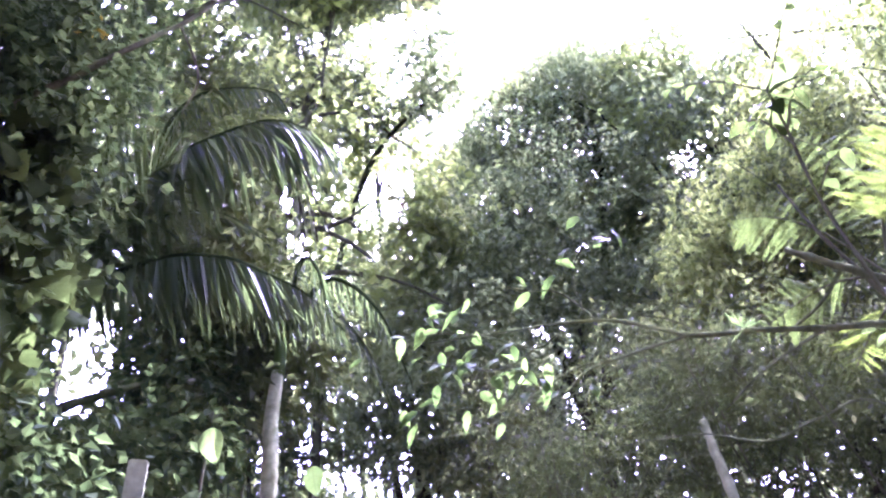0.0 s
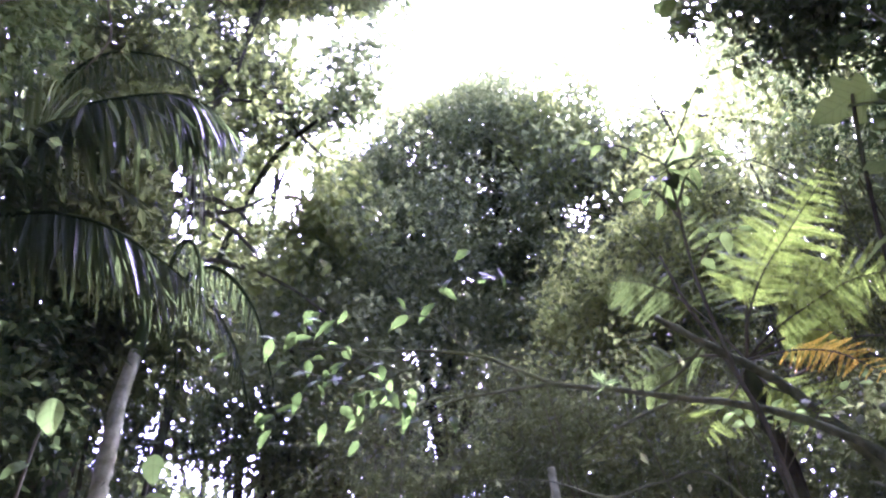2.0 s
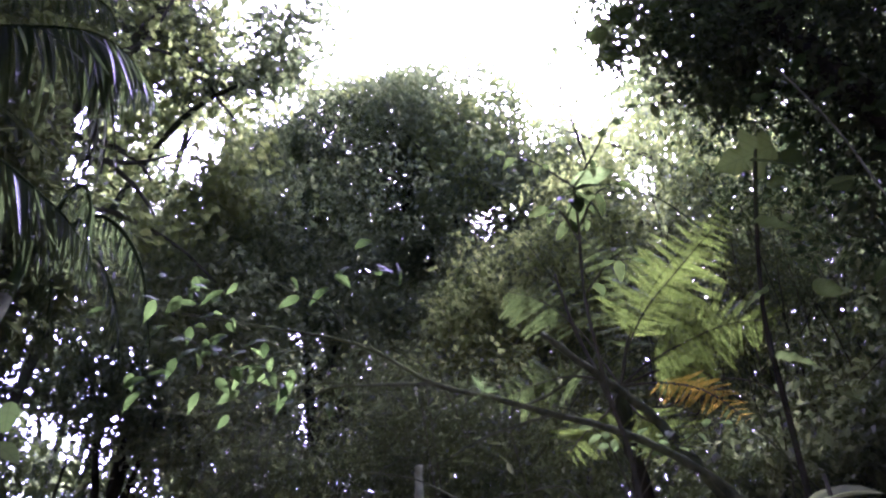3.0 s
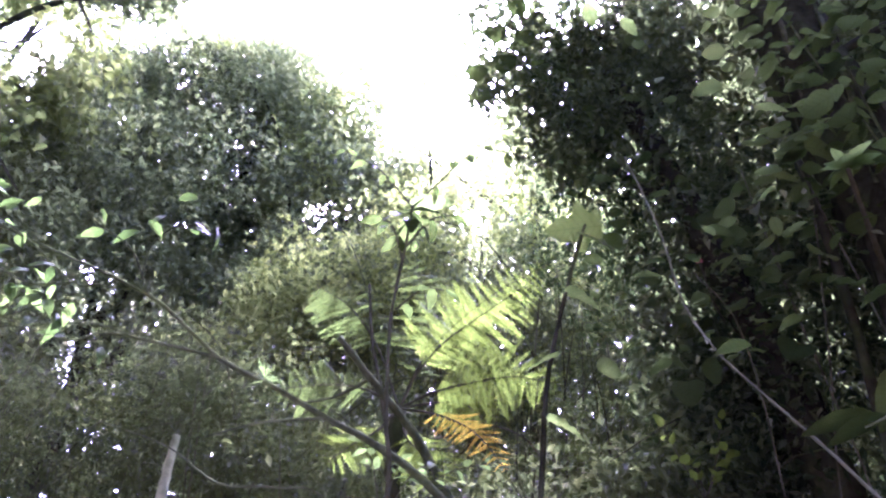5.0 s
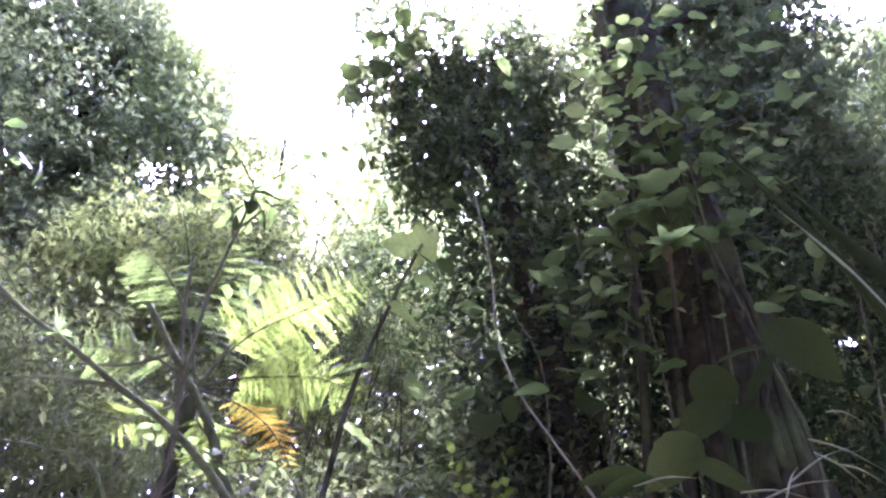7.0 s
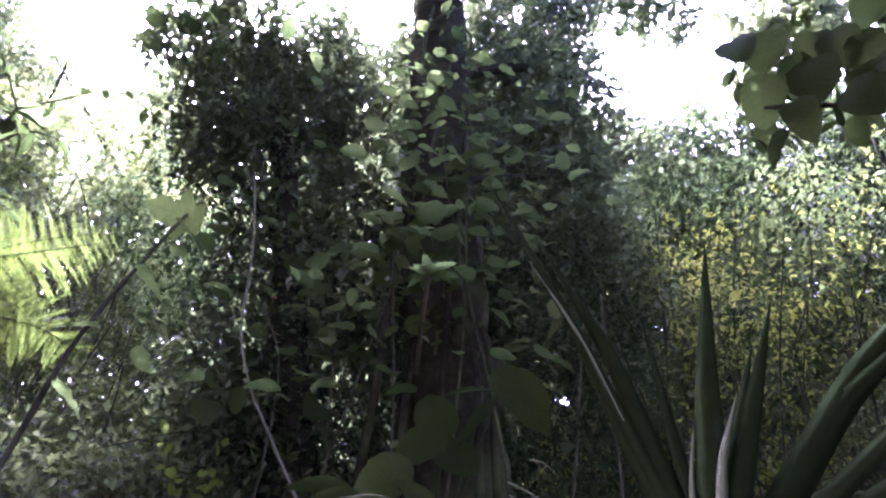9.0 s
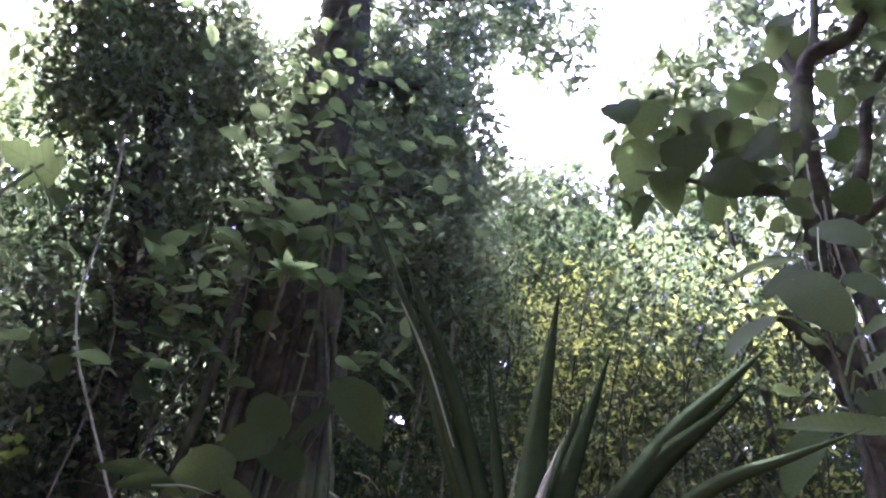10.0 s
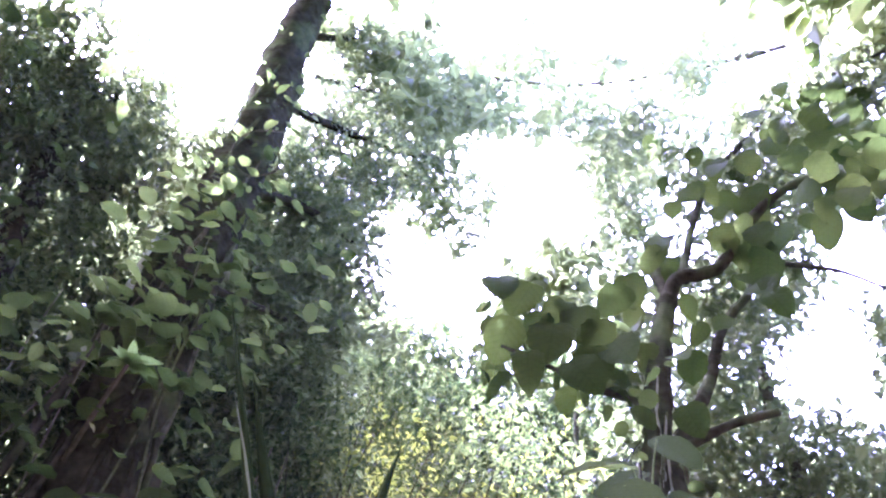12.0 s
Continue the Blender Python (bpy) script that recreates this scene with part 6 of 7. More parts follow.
for k, (a0, z0, z1) in enumerate([(3.5, 2.6, 4.4), (4.1, 3.2, 5.0), (2.9, 3.6, 5.3), (3.8, 4.4, 5.9), (4.5, 2.4, 3.9), (3.3, 5.2, 6.4), (2.6, 2.5, 3.8)]):
    pts = []
    for q in range(6):
        z = z0 + (z1 - z0) * q / 5
        ang = a0 + 0.18 * math.sin(1.9 * q + k)
        pts.append((3.35 - 0.012 * q + (0.125 - 0.008 * z0) * math.cos(ang), -1.79 - 0.03 * max(0, z - 5) + (0.125 - 0.008 * z0) * math.sin(ang), z))
    stem("bark_strip", pts, 0.016, 0.006, WOOD if k % 2 else BARK_LICHEN, tree, base, 660 + k, 5, 30, 0.3, "pale peeling strip of bark")
stem("side_limb", [place(118.9, 33.0, 3.75), place(117.9, 36.9, 3.68), place(117.1, 39.7, 3.62), place(115.4, 42.0, 3.56), place(114.0, 43.4, 3.5)], 0.075, 0.035, BARK_DARK, tree, base, 670, 10, 36, 0.2, "short broken side limb")
stem("side_trunk", [base, place(121.5, 30.0, 3.7), place(121.0, 35.0, 3.72), place(120.9, 40.0, 3.75), place(120.2, 46.0, 3.78)], 0.075, 0.05, BARK_DARK, tree, base, 671, 10, 40, 0.15)
WORN = [(-0.07, 0.28), (0.0, 0.6), (0.1, 0.8), (0.2, 0.98), (0.3, 0.93), (0.42, 1.0), (0.54, 0.9), (0.64, 0.92), (0.76, 0.7), (0.87, 0.55), (0.94, 0.24), (1.04, 0.0)]
# silhouette darkness of the hanging leaves comes from their darkened material
HANG = [blade("leaf", LEAF_SHADE_BROAD, o, 0.42, w, d, c, 0.03) for o, w, d, c in ((ROUND, 0.36, 0.3, 0.15), (WORN, 0.4, 0.15, 0.2), (WORN, 0.32, 0.45, 0.35), (POINTED, 0.26, 0.3, 0.3))]
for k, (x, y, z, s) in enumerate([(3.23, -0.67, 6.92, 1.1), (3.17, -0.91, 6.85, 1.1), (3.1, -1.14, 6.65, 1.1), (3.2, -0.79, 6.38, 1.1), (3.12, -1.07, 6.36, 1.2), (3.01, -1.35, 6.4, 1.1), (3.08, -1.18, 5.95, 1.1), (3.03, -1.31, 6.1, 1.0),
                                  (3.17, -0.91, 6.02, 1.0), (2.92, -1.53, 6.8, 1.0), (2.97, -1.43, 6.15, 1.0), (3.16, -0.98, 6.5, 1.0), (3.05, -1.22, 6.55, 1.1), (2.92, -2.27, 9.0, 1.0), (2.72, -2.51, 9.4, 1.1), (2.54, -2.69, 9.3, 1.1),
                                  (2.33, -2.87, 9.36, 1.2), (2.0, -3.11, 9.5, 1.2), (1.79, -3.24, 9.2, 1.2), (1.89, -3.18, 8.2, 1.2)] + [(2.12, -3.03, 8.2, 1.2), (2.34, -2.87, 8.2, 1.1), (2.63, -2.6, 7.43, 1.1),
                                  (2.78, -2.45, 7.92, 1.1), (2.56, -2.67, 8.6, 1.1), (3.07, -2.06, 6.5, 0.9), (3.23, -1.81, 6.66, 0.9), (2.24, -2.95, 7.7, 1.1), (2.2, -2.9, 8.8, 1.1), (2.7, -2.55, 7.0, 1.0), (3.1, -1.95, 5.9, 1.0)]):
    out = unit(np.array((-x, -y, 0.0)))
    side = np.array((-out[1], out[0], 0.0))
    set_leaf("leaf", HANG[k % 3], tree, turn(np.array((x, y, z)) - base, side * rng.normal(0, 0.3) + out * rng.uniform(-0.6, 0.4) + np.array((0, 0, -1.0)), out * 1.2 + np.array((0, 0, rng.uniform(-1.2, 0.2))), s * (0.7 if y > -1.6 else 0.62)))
for k in range(96):
    az, el = [(147, 65), (147, 61.5), (130.5, 63.4), (136, 63.5), (147.5, 58.6), (133, 57.2), (145, 59), (133, 60), (150, 62), (126, 63), (133, 66), (141, 66), (149, 65), (155, 67), (120, 58), (128, 56), (146, 60), (136, 61)][k % 18]
    at = np.array(place(az + rng.normal(0, 2.5), el + rng.normal(0, 2.0), 3.7 + rng.uniform(-0.2, 0.3)))
    if shade_stays(at[None], rng, 0.3)[0]:
        out = unit(np.array((-at[0], -at[1], 0.0)))
        set_leaf("leaf", HANG[k % 4], tree, turn(at - base, np.array((-out[1], out[0], 0)) * rng.normal(0, 0.5) + out * rng.uniform(-0.6, 0.4) + np.array((0, 0, -0.9)), out + np.array((0, 0, rng.uniform(-1.2, 0.3))), rng.uniform(0.4, 0.75)))
clad(tree, [(118, 48, 3.55), (119, 54, 3.55), (121, 59, 3.6), (117, 44, 3.5), (116, 40, 3.5), (120, 51, 3.55)], 40, rng, 0.65, ROUND_LEAF, (0.1, 0.15))
for k in range(84):
    az = rng.uniform(100.5, 118)
    at = np.array(place(az, rng.uniform(52.0 - 0.06 * (az - 100), 57.6 - 0.14 * (az - 100)), 3.6 + rng.uniform(-0.1, 0.5)))
    out = unit(np.array((-at[0], -at[1], 0.0)))
    set_leaf("leaf", HANG[1 + k % 3], tree, turn(at - base, np.array((-out[1], out[0], 0)) * rng.normal(0, 0.8) + out * rng.uniform(-0.8, 0.6) + np.array((0, 0, -0.4)), out * 0.5 + np.array((0, 0, 0.8)) + rng.normal(0, 0.4, 3), rng.uniform(0.3, 0.6)))
NEAR_LEAF = [blade("leaf", LEAF_SHADE_BROAD, o, 1.0, w, d, c, 0.03) for o, w, d, c in ((OVATE, 0.42, 0.2, 0.25), (ROUND, 0.54, 0.12, 0.2), (WORN, 0.46, 0.3, 0.35), (OVATE, 0.22, 0.25, 0.35))]
base = on_ground(2.5, -1.35)
young = thing("sapling", "young plant with broad drooping leaves beside the forked tree", "sapling", base)
stem("stem", [base, (2.48, -1.32, 2.0), (2.42, -1.25, 3.2), (2.38, -1.22, 3.9), place(117.2, 46.6, 2.7)], 0.016, 0.007, BARK_DARK, young, base, 181)
for k, (a0, e0, a1, e1, r0) in enumerate([(113.8, 43.3, 108.3, 41.9, 2.6), (115.7, 45.3, 118.8, 41.9, 2.6), (119.8, 41.0, 125.8, 42.3, 2.8), (118.6, 38.7, 123.7, 40.2, 2.6), (120.6, 34.9, 111.6, 37.9, 2.5), (116.6, 46.3, 109.8, 47.0, 2.8), (119.6, 44.8, 122.4, 43.2, 2.9),
                                          (117.4, 46.0, 113.2, 44.9, 2.9), (118.5, 37.5, 121.5, 33.4, 2.7), (115.0, 36.5, 111.0, 33.0, 2.7), (119.0, 48.0, 122.6, 46.4, 3.0)]):
    p0, p1 = np.array(place(a0, e0, r0)), np.array(place(a1, e1, r0 - 0.08))
    mid = np.array(place(117.5, (e0 + 41) / 2 - 2, 2.72))
    stem("leafstalk", [tuple(mid), tuple(mid * 0.4 + p0 * 0.6 + (0, 0, 0.05)), tuple(p0)], 0.006, 0.004, LEAF_LIME, young, base, 182 + k, 5, 10)
    out = unit(np.array((-p0[0], -p0[1], 0.0)))
    set_leaf("leaf", NEAR_LEAF[3 if k == 4 else k % 3], young, turn(p0 - base, p1 - p0, out * 0.8 + np.array((0, 0, 0.25)) + rng.normal(0, 0.15, 3), float(np.linalg.norm(p1 - p0))))

# ---- pale-leaved tree behind the hanging leaves, and the tree beyond ----
base = on_ground(5.2, -2.0)
tree = thing("tree", "slim tree with bright lance-shaped leaves at its top", "tree", base)
stem("trunk", [base, (5.15, -2.0, 6.0), (5.0, -2.0, 10.3)], 0.045, 0.02, BARK_DARK, tree, base, 191)
canopy(tree, base, [(104, 59, 5.5, 0.35, 0.35), (108, 58, 5.5, 0.4, 0.4), (112, 60, 5.5, 0.4, 0.5), (116, 58, 5.5, 0.4, 0.4), (101, 57, 5.6, 0.25, 0.3)], 620, 10, 0.2, 0.3, 0.32, LEAF_FAR, rng, True, gaps=False)
base = on_ground(4.2, -3.55)
tree = thing("tree", "leaning slim tree beyond the forked one", "tree", base)
stem("trunk", [base, (4.19, -3.56, 5.0), (4.19, -3.56, 7.07), (4.22, -3.53, 7.72), (4.2, -3.56, 8.72), (4.1, -3.6, 10.0)], 0.09, 0.05, BARK, tree, base, 193)
canopy(tree, base, [(128, 56, 6.0, 0.6, 0.6), (134, 58, 6.0, 0.6, 0.7), (130, 48, 6.2, 0.7, 0.5), (138, 44, 6.2, 0.7, 0.5), (144, 48, 6.2, 0.6, 0.6)], 2600, 12, 0.25, 0.13, 0.5, LEAF_FAR, rng)

# added sun-blocking crown of large leaves, so less sun strikes the thicket
base = on_ground(9.5, 1.2)
tree = thing("tree", "dense tree added to shade the thicket", "tree", base)
stem("trunk", [base, (9.5, 1.2, 7.0), (9.4, 1.2, 13.0)], 0.16, 0.05, BARK_DARK, tree, base, 196)
boughs(tree, base, [(78, 42), (80, 52), (90, 51.5), (102, 51), (112, 51), (112, 44)], 9.0, 11.0, 2600, 12, 0.4, 0.3, 0.5, LEAF_DARK, rng, ragged=0.5)
# thicket leaves in the darkest copy: their dimness is colour, not cast shadow
for az, r0, el_top in ((89, 6.6, 52), (93, 7.2, 51), (97.5, 6.8, 50), (101, 7.4, 53.5), (105, 6.9, 54), (109, 7.3, 55), (113, 7.0, 55), (118, 7.6, 55), (124, 7.4, 52), (130, 7.8, 50)):
    x, y = r0 * math.sin(radians(az)), r0 * math.cos(radians(az))
    forest_tree(x, y, 1.55 + r0 * math.tan(radians(el_top)) - float(land(x, y)), 0.85, 0.055, 15000, LEAF_DEEP_SHADE, rng, "slim leafy tree in the thicket", "slim trees of the thicket", low=0.3, trunk_r=0.05)

base = on_ground(7.3, -0.9)
tree = thing("tree", "slim dark tree closing the gap over the thicket", "tree", base)
stem("trunk", [base, (7.3, -0.9, 6.0), (7.2, -1.0, 10.5)], 0.09, 0.03, BARK, tree, base, 194)
# crown darkened through its leaf colour to stand in for shade
boughs(tree, base, [(88.6, 54.4), (92.5, 56.5), (95.8, 56.3), (97.9, 54.3), (102.6, 53.5), (106.7, 53.6), (109.9, 54.1), (121.4, 53.0), (116.0, 44.0), (88.6, 47.3)], 6.8, 7.8, 7000, 14, 0.24, 0.12, 0.42, LEAF_DEEP_SHADE, rng, True, ragged=0.4)
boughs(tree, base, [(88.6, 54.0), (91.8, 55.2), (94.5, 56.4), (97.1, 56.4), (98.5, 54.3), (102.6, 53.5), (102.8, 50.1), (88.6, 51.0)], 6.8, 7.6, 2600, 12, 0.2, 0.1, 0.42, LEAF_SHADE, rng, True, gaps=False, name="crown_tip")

# ---- the thicket of thin stems ----
THICKET = "thin stems of the thicket"
for k in range(46):
    az, r0 = 83 + 33 * (k + rng.uniform(0, 1)) / 46, rng.uniform(5.2, 9.0)
    x, y = r0 * math.sin(radians(az)), r0 * math.cos(radians(az))
    b0 = on_ground(x, y)
    h = r0 * math.tan(radians(rng.uniform(40, 50))) + 1.5
    pole = thing("thin_tree", "thin upright sapling with sparse small leaves", "sapling", b0, THICKET)
    dx, dy = rng.normal(0, 0.3, 2)
    wob = rng.normal(0, 0.16, (3, 2))
    dx, dy = dx * 1.6, dy * 1.6
    stem("stem", [b0] + [(x + dx * f * f + wob[i, 0], y + dy * f * f + wob[i, 1], b0[2] + (h - b0[2]) * f) for i, f in enumerate((0.3, 0.55, 0.8))] + [(x + dx, y + dy, h)], rng.uniform(0.012, 0.026), 0.005, BARK_DARK, pole, b0, 200 + k, 6, 26, 0.1)
    for q in range(2):
        f = rng.uniform(0.5, 0.8)
        ax, ay = rng.normal(0, 0.6, 2)
        stem("limb", [(x + dx * f, y + dy * f, h * f), (x + dx * f + ax * 0.5, y + dy * f + ay * 0.5, h * f + 0.5), (x + dx * f + ax, y + dy * f + ay, h * f + 0.9)], 0.012, 0.004, BARK_DARK, pole, b0, 240 + k, 5, 10)
    pos, axis = sprays([(x + dx * 0.8, y + dy * 0.8, h * 0.85, 0.8, 0.9), (x + dx * 0.5, y + dy * 0.5, h * 0.6, 0.7, 1.1), (x, y, h * 0.38, 0.6, 0.9)], 105, 18, 0.26, rng, True, 0.5, 0.0)
    # dark copies, every fifth sapling bright: shade and backlight set by leaf colour
    part_of("crown", leaf_cloud("crown", pos - np.array(b0), axis, rng, 0.046 + 0.028 * ((k * 7) % 5) / 4, 0.45, (LEAF_SHADE, LEAF_DEEP_SHADE, LEAF_SHADE, LEAF_DEEP_SHADE, LEAF_LIME_SMALL)[k % 5]), pole)["kind"] = "stuff"

for k in range(13):
    az, r0 = 84 + 31 * (k + rng.uniform(0, 1)) / 13, rng.uniform(4.8, 6.0)
    x, y = r0 * math.sin(radians(az)), r0 * math.cos(radians(az))
    b0 = on_ground(x, y)
    h = 1.55 + r0 * math.tan(radians(rng.uniform(38, 52)))
    pole = thing("thin_tree", "thin dark bare sapling stem with a forked top", "sapling", b0, THICKET)
    dx, dy = rng.normal(0, 0.6, 2)
    top = (x + dx, y + dy, h)
    wob = rng.normal(0, 0.14, (3, 2))
    stem("stem", [b0] + [(x + dx * f * f + wob[i, 0], y + dy * f * f + wob[i, 1], b0[2] + (h - b0[2]) * f) for i, f in enumerate((0.35, 0.55, 0.78))] + [top], rng.uniform(0.009, 0.017), 0.004, BARK_DARK, pole, b0, 600 + k, 6, 24, 0.08)
    for q in range(3):
        f = rng.uniform(0.55, 0.85)
        ax, ay = rng.normal(0, 0.4, 2)
        stem("limb", [(x + dx * 0.8 * f, y + dy * 0.8 * f, h * f), (x + dx * f + ax * 0.6, y + dy * f + ay * 0.6, h * f + 0.35), (x + dx * f + ax, y + dy * f + ay, h * f + 0.8)], 0.008, 0.003, BARK_DARK, pole, b0, 630 + k, 5, 10)

# ---- sunlit bushes on the bank ----
BUSHES = "low sunlit bushes on the bank"
# most bushes take darker leaf copies; their shade is put into the colour
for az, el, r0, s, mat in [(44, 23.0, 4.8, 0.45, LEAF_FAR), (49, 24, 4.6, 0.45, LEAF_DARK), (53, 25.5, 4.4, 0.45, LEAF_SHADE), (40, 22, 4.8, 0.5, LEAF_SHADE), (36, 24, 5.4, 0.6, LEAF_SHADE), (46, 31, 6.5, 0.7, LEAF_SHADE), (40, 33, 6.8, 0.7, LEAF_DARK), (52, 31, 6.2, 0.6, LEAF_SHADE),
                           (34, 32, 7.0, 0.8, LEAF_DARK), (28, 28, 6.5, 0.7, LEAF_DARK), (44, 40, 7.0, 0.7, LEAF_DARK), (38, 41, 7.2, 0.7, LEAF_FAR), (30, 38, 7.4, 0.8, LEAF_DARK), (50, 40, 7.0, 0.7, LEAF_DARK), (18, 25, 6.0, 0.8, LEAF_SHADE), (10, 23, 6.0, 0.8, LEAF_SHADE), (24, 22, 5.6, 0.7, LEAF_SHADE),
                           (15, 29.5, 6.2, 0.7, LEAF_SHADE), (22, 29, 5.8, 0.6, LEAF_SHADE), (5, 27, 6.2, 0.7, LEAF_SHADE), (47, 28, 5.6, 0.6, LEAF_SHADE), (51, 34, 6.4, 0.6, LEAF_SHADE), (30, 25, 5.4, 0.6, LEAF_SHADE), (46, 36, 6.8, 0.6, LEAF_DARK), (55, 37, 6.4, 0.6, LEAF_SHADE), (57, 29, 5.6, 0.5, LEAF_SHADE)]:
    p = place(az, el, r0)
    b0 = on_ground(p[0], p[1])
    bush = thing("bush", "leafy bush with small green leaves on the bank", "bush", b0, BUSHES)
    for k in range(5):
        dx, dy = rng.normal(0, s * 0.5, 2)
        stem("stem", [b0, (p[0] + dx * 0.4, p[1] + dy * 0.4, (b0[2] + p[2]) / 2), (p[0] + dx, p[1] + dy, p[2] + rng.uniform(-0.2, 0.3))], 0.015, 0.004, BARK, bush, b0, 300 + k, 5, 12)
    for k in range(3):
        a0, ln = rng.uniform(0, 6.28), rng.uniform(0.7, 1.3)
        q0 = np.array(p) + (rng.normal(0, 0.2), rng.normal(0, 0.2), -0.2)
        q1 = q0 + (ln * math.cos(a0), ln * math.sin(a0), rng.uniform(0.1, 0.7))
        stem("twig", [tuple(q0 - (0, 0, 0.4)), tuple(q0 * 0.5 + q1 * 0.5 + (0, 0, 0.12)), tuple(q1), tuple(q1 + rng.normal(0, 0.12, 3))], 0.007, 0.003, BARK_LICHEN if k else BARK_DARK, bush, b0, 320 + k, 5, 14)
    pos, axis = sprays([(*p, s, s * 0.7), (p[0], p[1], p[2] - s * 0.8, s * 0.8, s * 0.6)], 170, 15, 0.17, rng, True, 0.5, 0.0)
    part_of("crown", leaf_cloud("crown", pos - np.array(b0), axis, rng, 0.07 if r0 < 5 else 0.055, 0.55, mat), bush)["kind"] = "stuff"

for k in range(16):
    az, r0 = 35 + 22 * (k + rng.uniform(0, 1)) / 16, rng.uniform(5.0, 6.4)
    x, y = r0 * math.sin(radians(az)), r0 * math.cos(radians(az))
    b0 = on_ground(x, y)
    h = 1.55 + r0 * math.tan(radians(rng.uniform(34, 42)))
    pole = thing("thin_tree", "thin wavering sapling stem behind the fern", "sapling", b0, "thin stems behind the fern")
    wob = rng.normal(0, 0.1, (4, 2))
    stem("stem", [b0] + [(x + wob[i, 0], y + wob[i, 1], b0[2] + (h - b0[2]) * f) for i, f in enumerate((0.35, 0.55, 0.78, 1.0))], rng.uniform(0.009, 0.018), 0.004, BARK if k % 2 else BARK_DARK, pole, b0, 700 + k, 6, 26, 0.1)
    for q in range(3):
        f = rng.uniform(0.5, 0.9)
        ax, ay = rng.normal(0, 0.3, 2)
        stem("limb", [(x + wob[2, 0] * f, y + wob[2, 1] * f, b0[2] + (h - b0[2]) * f), (x + ax * 0.6, y + ay * 0.6, b0[2] + (h - b0[2]) * f + 0.25), (x + ax, y + ay, b0[2] + (h - b0[2]) * f + 0.6)], 0.006, 0.0025, BARK_DARK, pole, b0, 730 + k, 5, 10)

# filler foliage in the shaded leaf copy, closing gaps to the sky
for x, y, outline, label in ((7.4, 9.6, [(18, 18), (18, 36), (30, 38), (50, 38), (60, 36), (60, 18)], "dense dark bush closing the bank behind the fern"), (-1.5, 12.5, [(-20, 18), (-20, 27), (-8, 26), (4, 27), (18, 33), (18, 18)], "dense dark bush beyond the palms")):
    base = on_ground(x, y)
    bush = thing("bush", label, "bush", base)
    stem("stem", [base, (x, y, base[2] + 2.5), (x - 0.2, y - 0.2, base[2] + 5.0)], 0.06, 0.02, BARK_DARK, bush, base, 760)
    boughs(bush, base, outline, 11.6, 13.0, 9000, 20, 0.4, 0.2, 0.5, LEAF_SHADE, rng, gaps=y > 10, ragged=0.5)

# ---- thin crowns that hang into the openings of the canopy ----
base = on_ground(-1.6, 8.2)
tree = thing("tree", "slender tree with a ragged dark crown beside the opening", "tree", base)
stem("trunk", [base, (-1.6, 8.2, 6.0), (-0.9, 7.9, 9.6), place(4.0, 51.5, 7.4)], 0.07, 0.015, BARK_DARK, tree, base, 761, 8, 40)
boughs(tree, base, [(-2.8, 53.7), (6.5, 55.7), (6.6, 53.2), (5.8, 51.3), (3.2, 49.9), (-0.8, 48.5)], 7.0, 7.8, 900, 14, 0.26, 0.13, 0.5, LEAF_DARK, rng, True, gaps=False, ragged=0.7)
base = on_ground(4.6, 6.2)
tree = thing("tree", "thin sparse tree with small leaves before the sky", "tree", base)
stem("trunk", [base, (4.5, 6.2, 5.0), (4.2, 6.4, 8.0), place(30.0, 52.0, 7.6)], 0.05, 0.012, BARK_DARK, tree, base, 762, 8, 40)
boughs(tree, base, [(27.6, 52.1), (29.5, 53.8), (32.4, 55.6), (37.9, 54.8), (35.0, 48.7), (31.0, 47.0), (28.0, 49.1)], 7.2, 8.0, 260, 12, 0.3, 0.11, 0.5, LEAF_FAR, rng, True, gaps=False, ragged=0.8)
base = on_ground(1.2, -4.6)
tree = thing("tree", "tree whose thin high boughs reach across the sky", "tree", base)
stem("trunk", [base, (1.2, -4.6, 6.0), (1.6, -4.2, 9.5), place(159.9, 67.1, 4.6)], 0.09, 0.03, BARK_DARK, tree, base, 763, 8, 40)
for k, pts in enumerate(([(159.9, 67.1), (138.3, 70.4), (116.0, 71.4), (97.6, 71.4), (80.9, 71.1)], [(97.6, 71.4), (91.8, 69.1), (88.2, 69.5)])):
    stem("limb", [place(az, el, 4.6) for az, el in pts], 0.05 - 0.02 * k, 0.015, BARK_DARK, tree, base, 764 + k, 6, 40, 0.2)
for outline, n in (([(91.9, 73.2), (107.0, 73.7), (108.8, 69.5), (106.8, 66.9), (102.7, 67.9), (95.0, 70.8)], 1000), ([(113.1, 73.6), (124.1, 73.0), (121.6, 71.9), (114.2, 72.1)], 420)):
    boughs(tree, base, outline, 4.5, 5.0, n, 12, 0.2, 0.11, 0.5, LEAF_DARK, rng, True, gaps=False, ragged=0.7, name="spray")

# ---- dry leaves caught in the undergrowth ----
for name, spots, n in (("caught among the climbers", [(56, 33, 4.0, 0.8, 0.5), (62, 42, 3.7, 0.6, 0.8), (74, 33, 3.6, 0.6, 0.4)], 40), ("caught in the low bushes", [(10, 25, 5.4, 1.2, 0.4), (24, 24, 5.0, 0.9, 0.4), (2, 27, 5.4, 0.8, 0.4)], 36)):
    pos, axis = sprays([(*place(*c[:3]), c[3], c[4]) for c in spots], n // 2, 2, 0.3, rng, False, 0.5, 0.0)
    ob = new("dry_leaves", leaf_cloud("dry_leaves", pos, axis, rng, 0.06, 0.5, LEAF_DRY, True))
    tagged(ob, "pale curled dry leaves " + name, "dry leaves", kind="stuff")

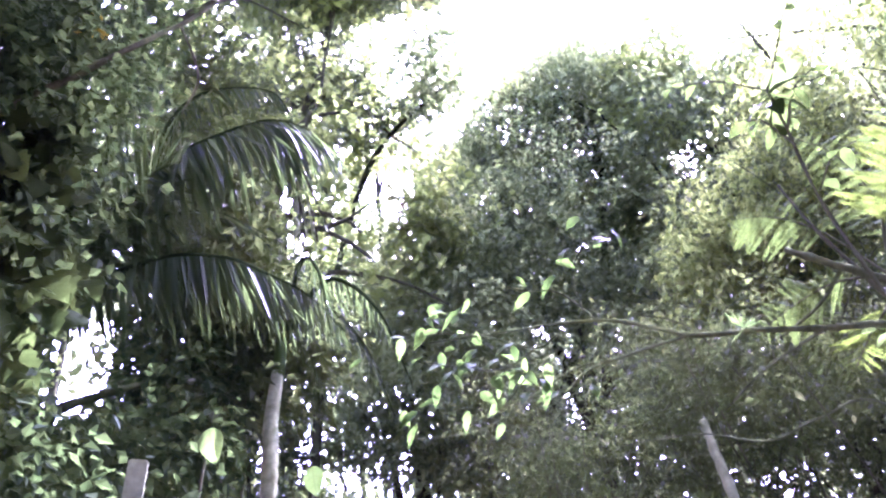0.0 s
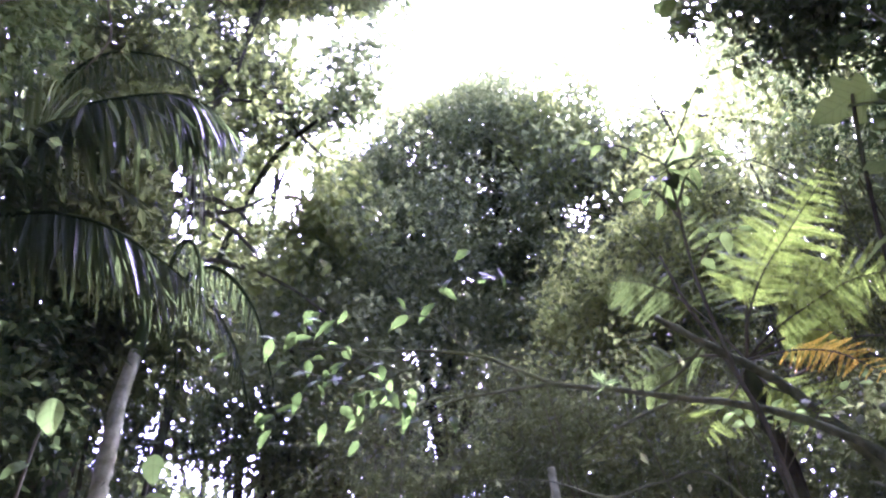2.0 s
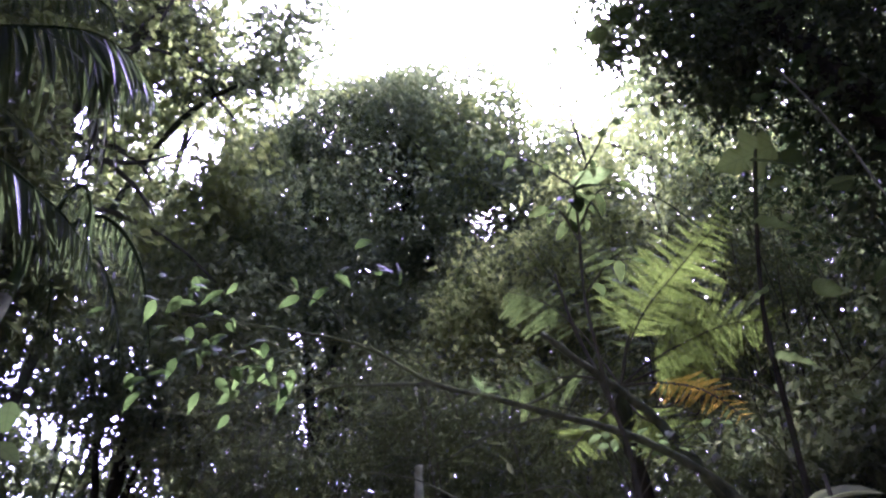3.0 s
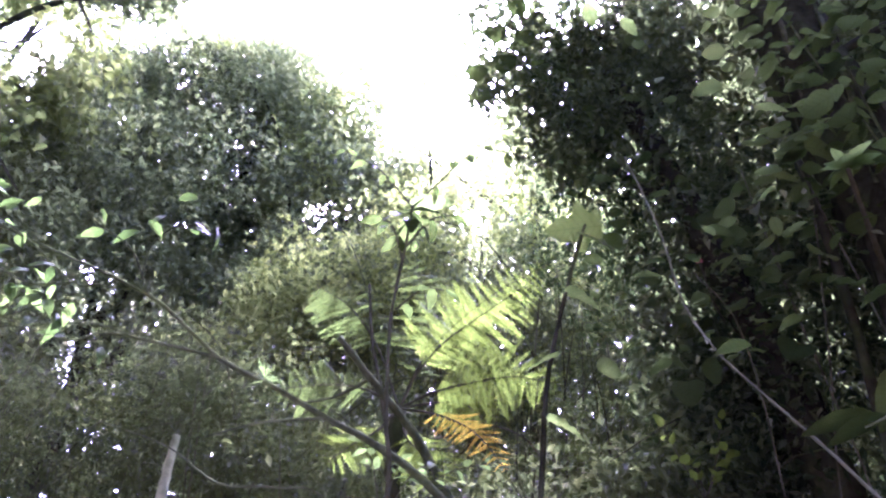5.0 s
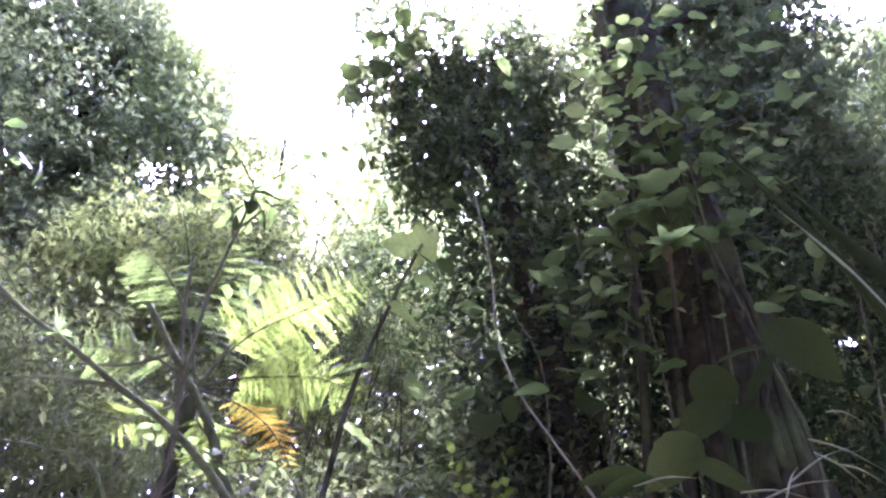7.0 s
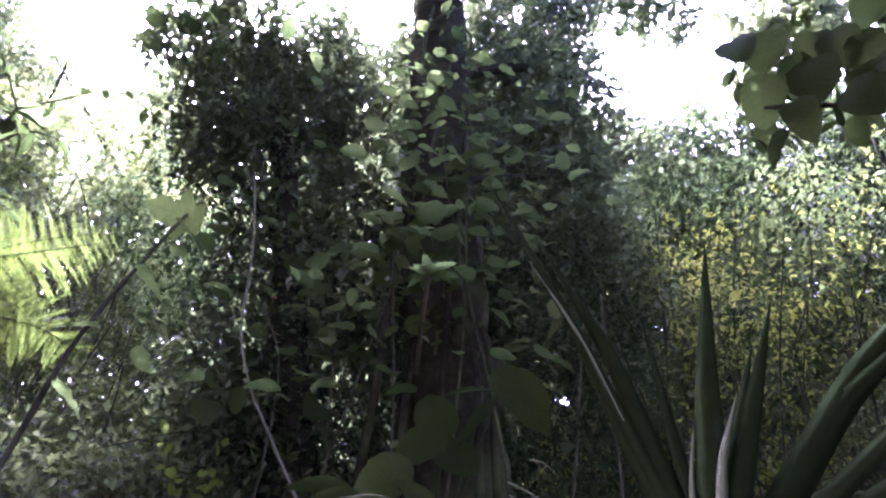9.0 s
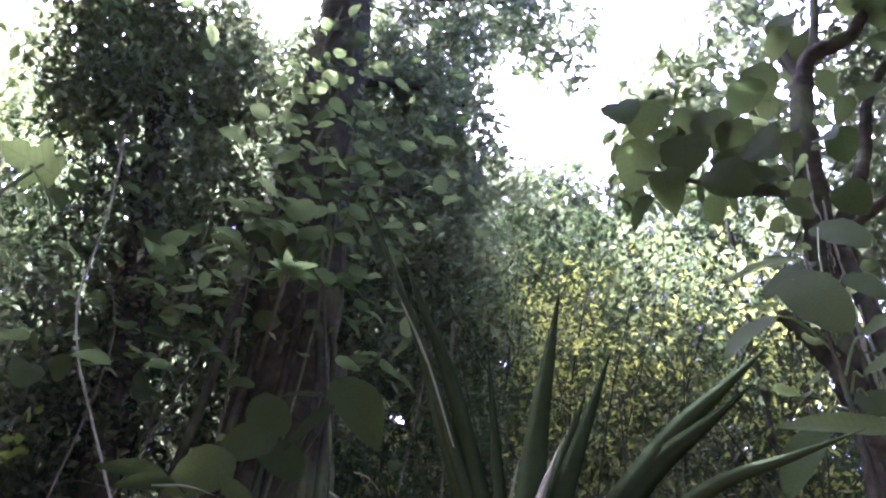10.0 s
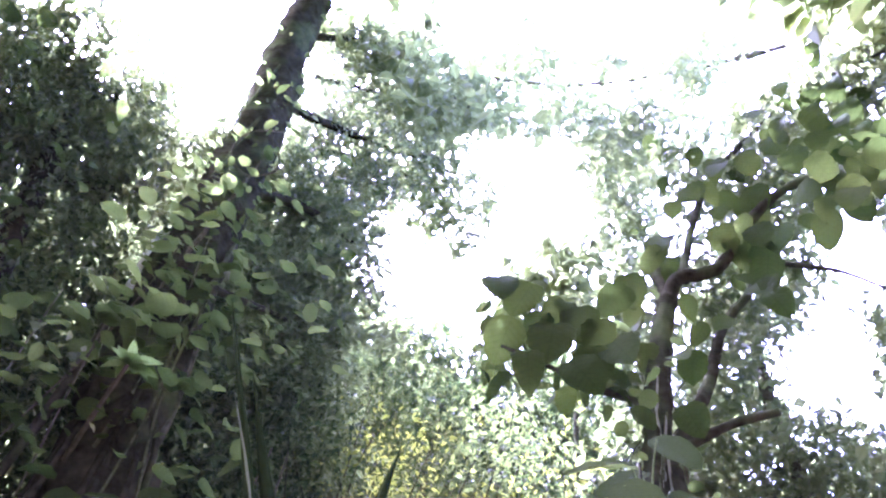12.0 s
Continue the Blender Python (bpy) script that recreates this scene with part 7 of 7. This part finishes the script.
# ---- epiphyte, flower, bright twig and fallen sheath ----
base = (3.06, 1.17, 4.72)
epiphyte = thing("epiphyte", "rosette of pale green leaves growing on the great trunk", "epiphyte", base)
EPIPHYTE_LEAF = [blade("leaf", LEAF_BIG_LIGHT, OVATE, 0.17, w, d, 0.25, 0.03) for w, d in ((0.08, 0.15), (0.06, 0.45), (0.1, 0.3))]
for k in range(13):
    a0 = k * 2.4
    set_leaf("leaf", EPIPHYTE_LEAF[k % 3], epiphyte, turn((0, 0, 0), (math.cos(a0) - 0.35, math.sin(a0), rng.uniform(-0.5, 0.8)), np.array((-0.3, 0, 1)) + rng.normal(0, 0.4, 3), rng.uniform(0.6, 1.1)))
stem("stalk", [(3.6, 1.35, 4.5), (3.3, 1.25, 4.6), (3.06, 1.17, 4.72)], 0.015, 0.012, BARK, epiphyte, base, 411, 6)
RED, nt, b = material("petal_red", 0.6)
nt.links.new(ramp(nt, noise_out(nt, 30.0), [(0.3, (0.16, 0.03, 0.025)), (0.7, (0.28, 0.06, 0.045))]), b.inputs["Base Color"])
PETAL = blade("petal", RED, OVATE, 0.035, 0.016, 0.2, 0.3)
base = (3.32, 2.23, 4.93)
flower = thing("flower", "small red flower among the climbers", "flower", base)
for k in range(7):
    set_leaf("petal", PETAL, flower, turn((0, 0, 0), (math.cos(k * 0.9) - 0.3, math.sin(k * 0.9), 0.5), (0, 0, 1), rng.uniform(0.7, 1.1)))
stem("stalk", [(3.75, 2.4, 4.8), (3.5, 2.3, 4.8), (3.32, 2.23, 4.93)], 0.006, 0.005, BARK, flower, base, 412, 5)
TWIG_LEAF = [blade("leaf", LEAF_FERN, OVATE, 0.075, 0.05, 0.2, 0.2)]
base = on_ground(3.2, 2.3)
sprig = thing("sprig", "small sprig with bright yellow-green leaves", "sprig", base)
stem("stem", [base, (3.18, 2.28, 2.5), (3.17, 2.27, 3.45)], 0.01, 0.005, BARK, sprig, base, 413)
for p2 in ((3.0, 2.35, 3.75), (3.2, 2.15, 3.8), (3.3, 2.2, 3.65), (3.12, 2.3, 3.6)):
    leafy_twig(sprig, base, [(3.17, 2.27, 3.4), (3.17 * 0.5 + p2[0] * 0.5, 2.27 * 0.5 + p2[1] * 0.5, 3.55), p2], 0.004, 0.002, BARK, TWIG_LEAF, 7, 1.0, rng, 0.5, 0.3)
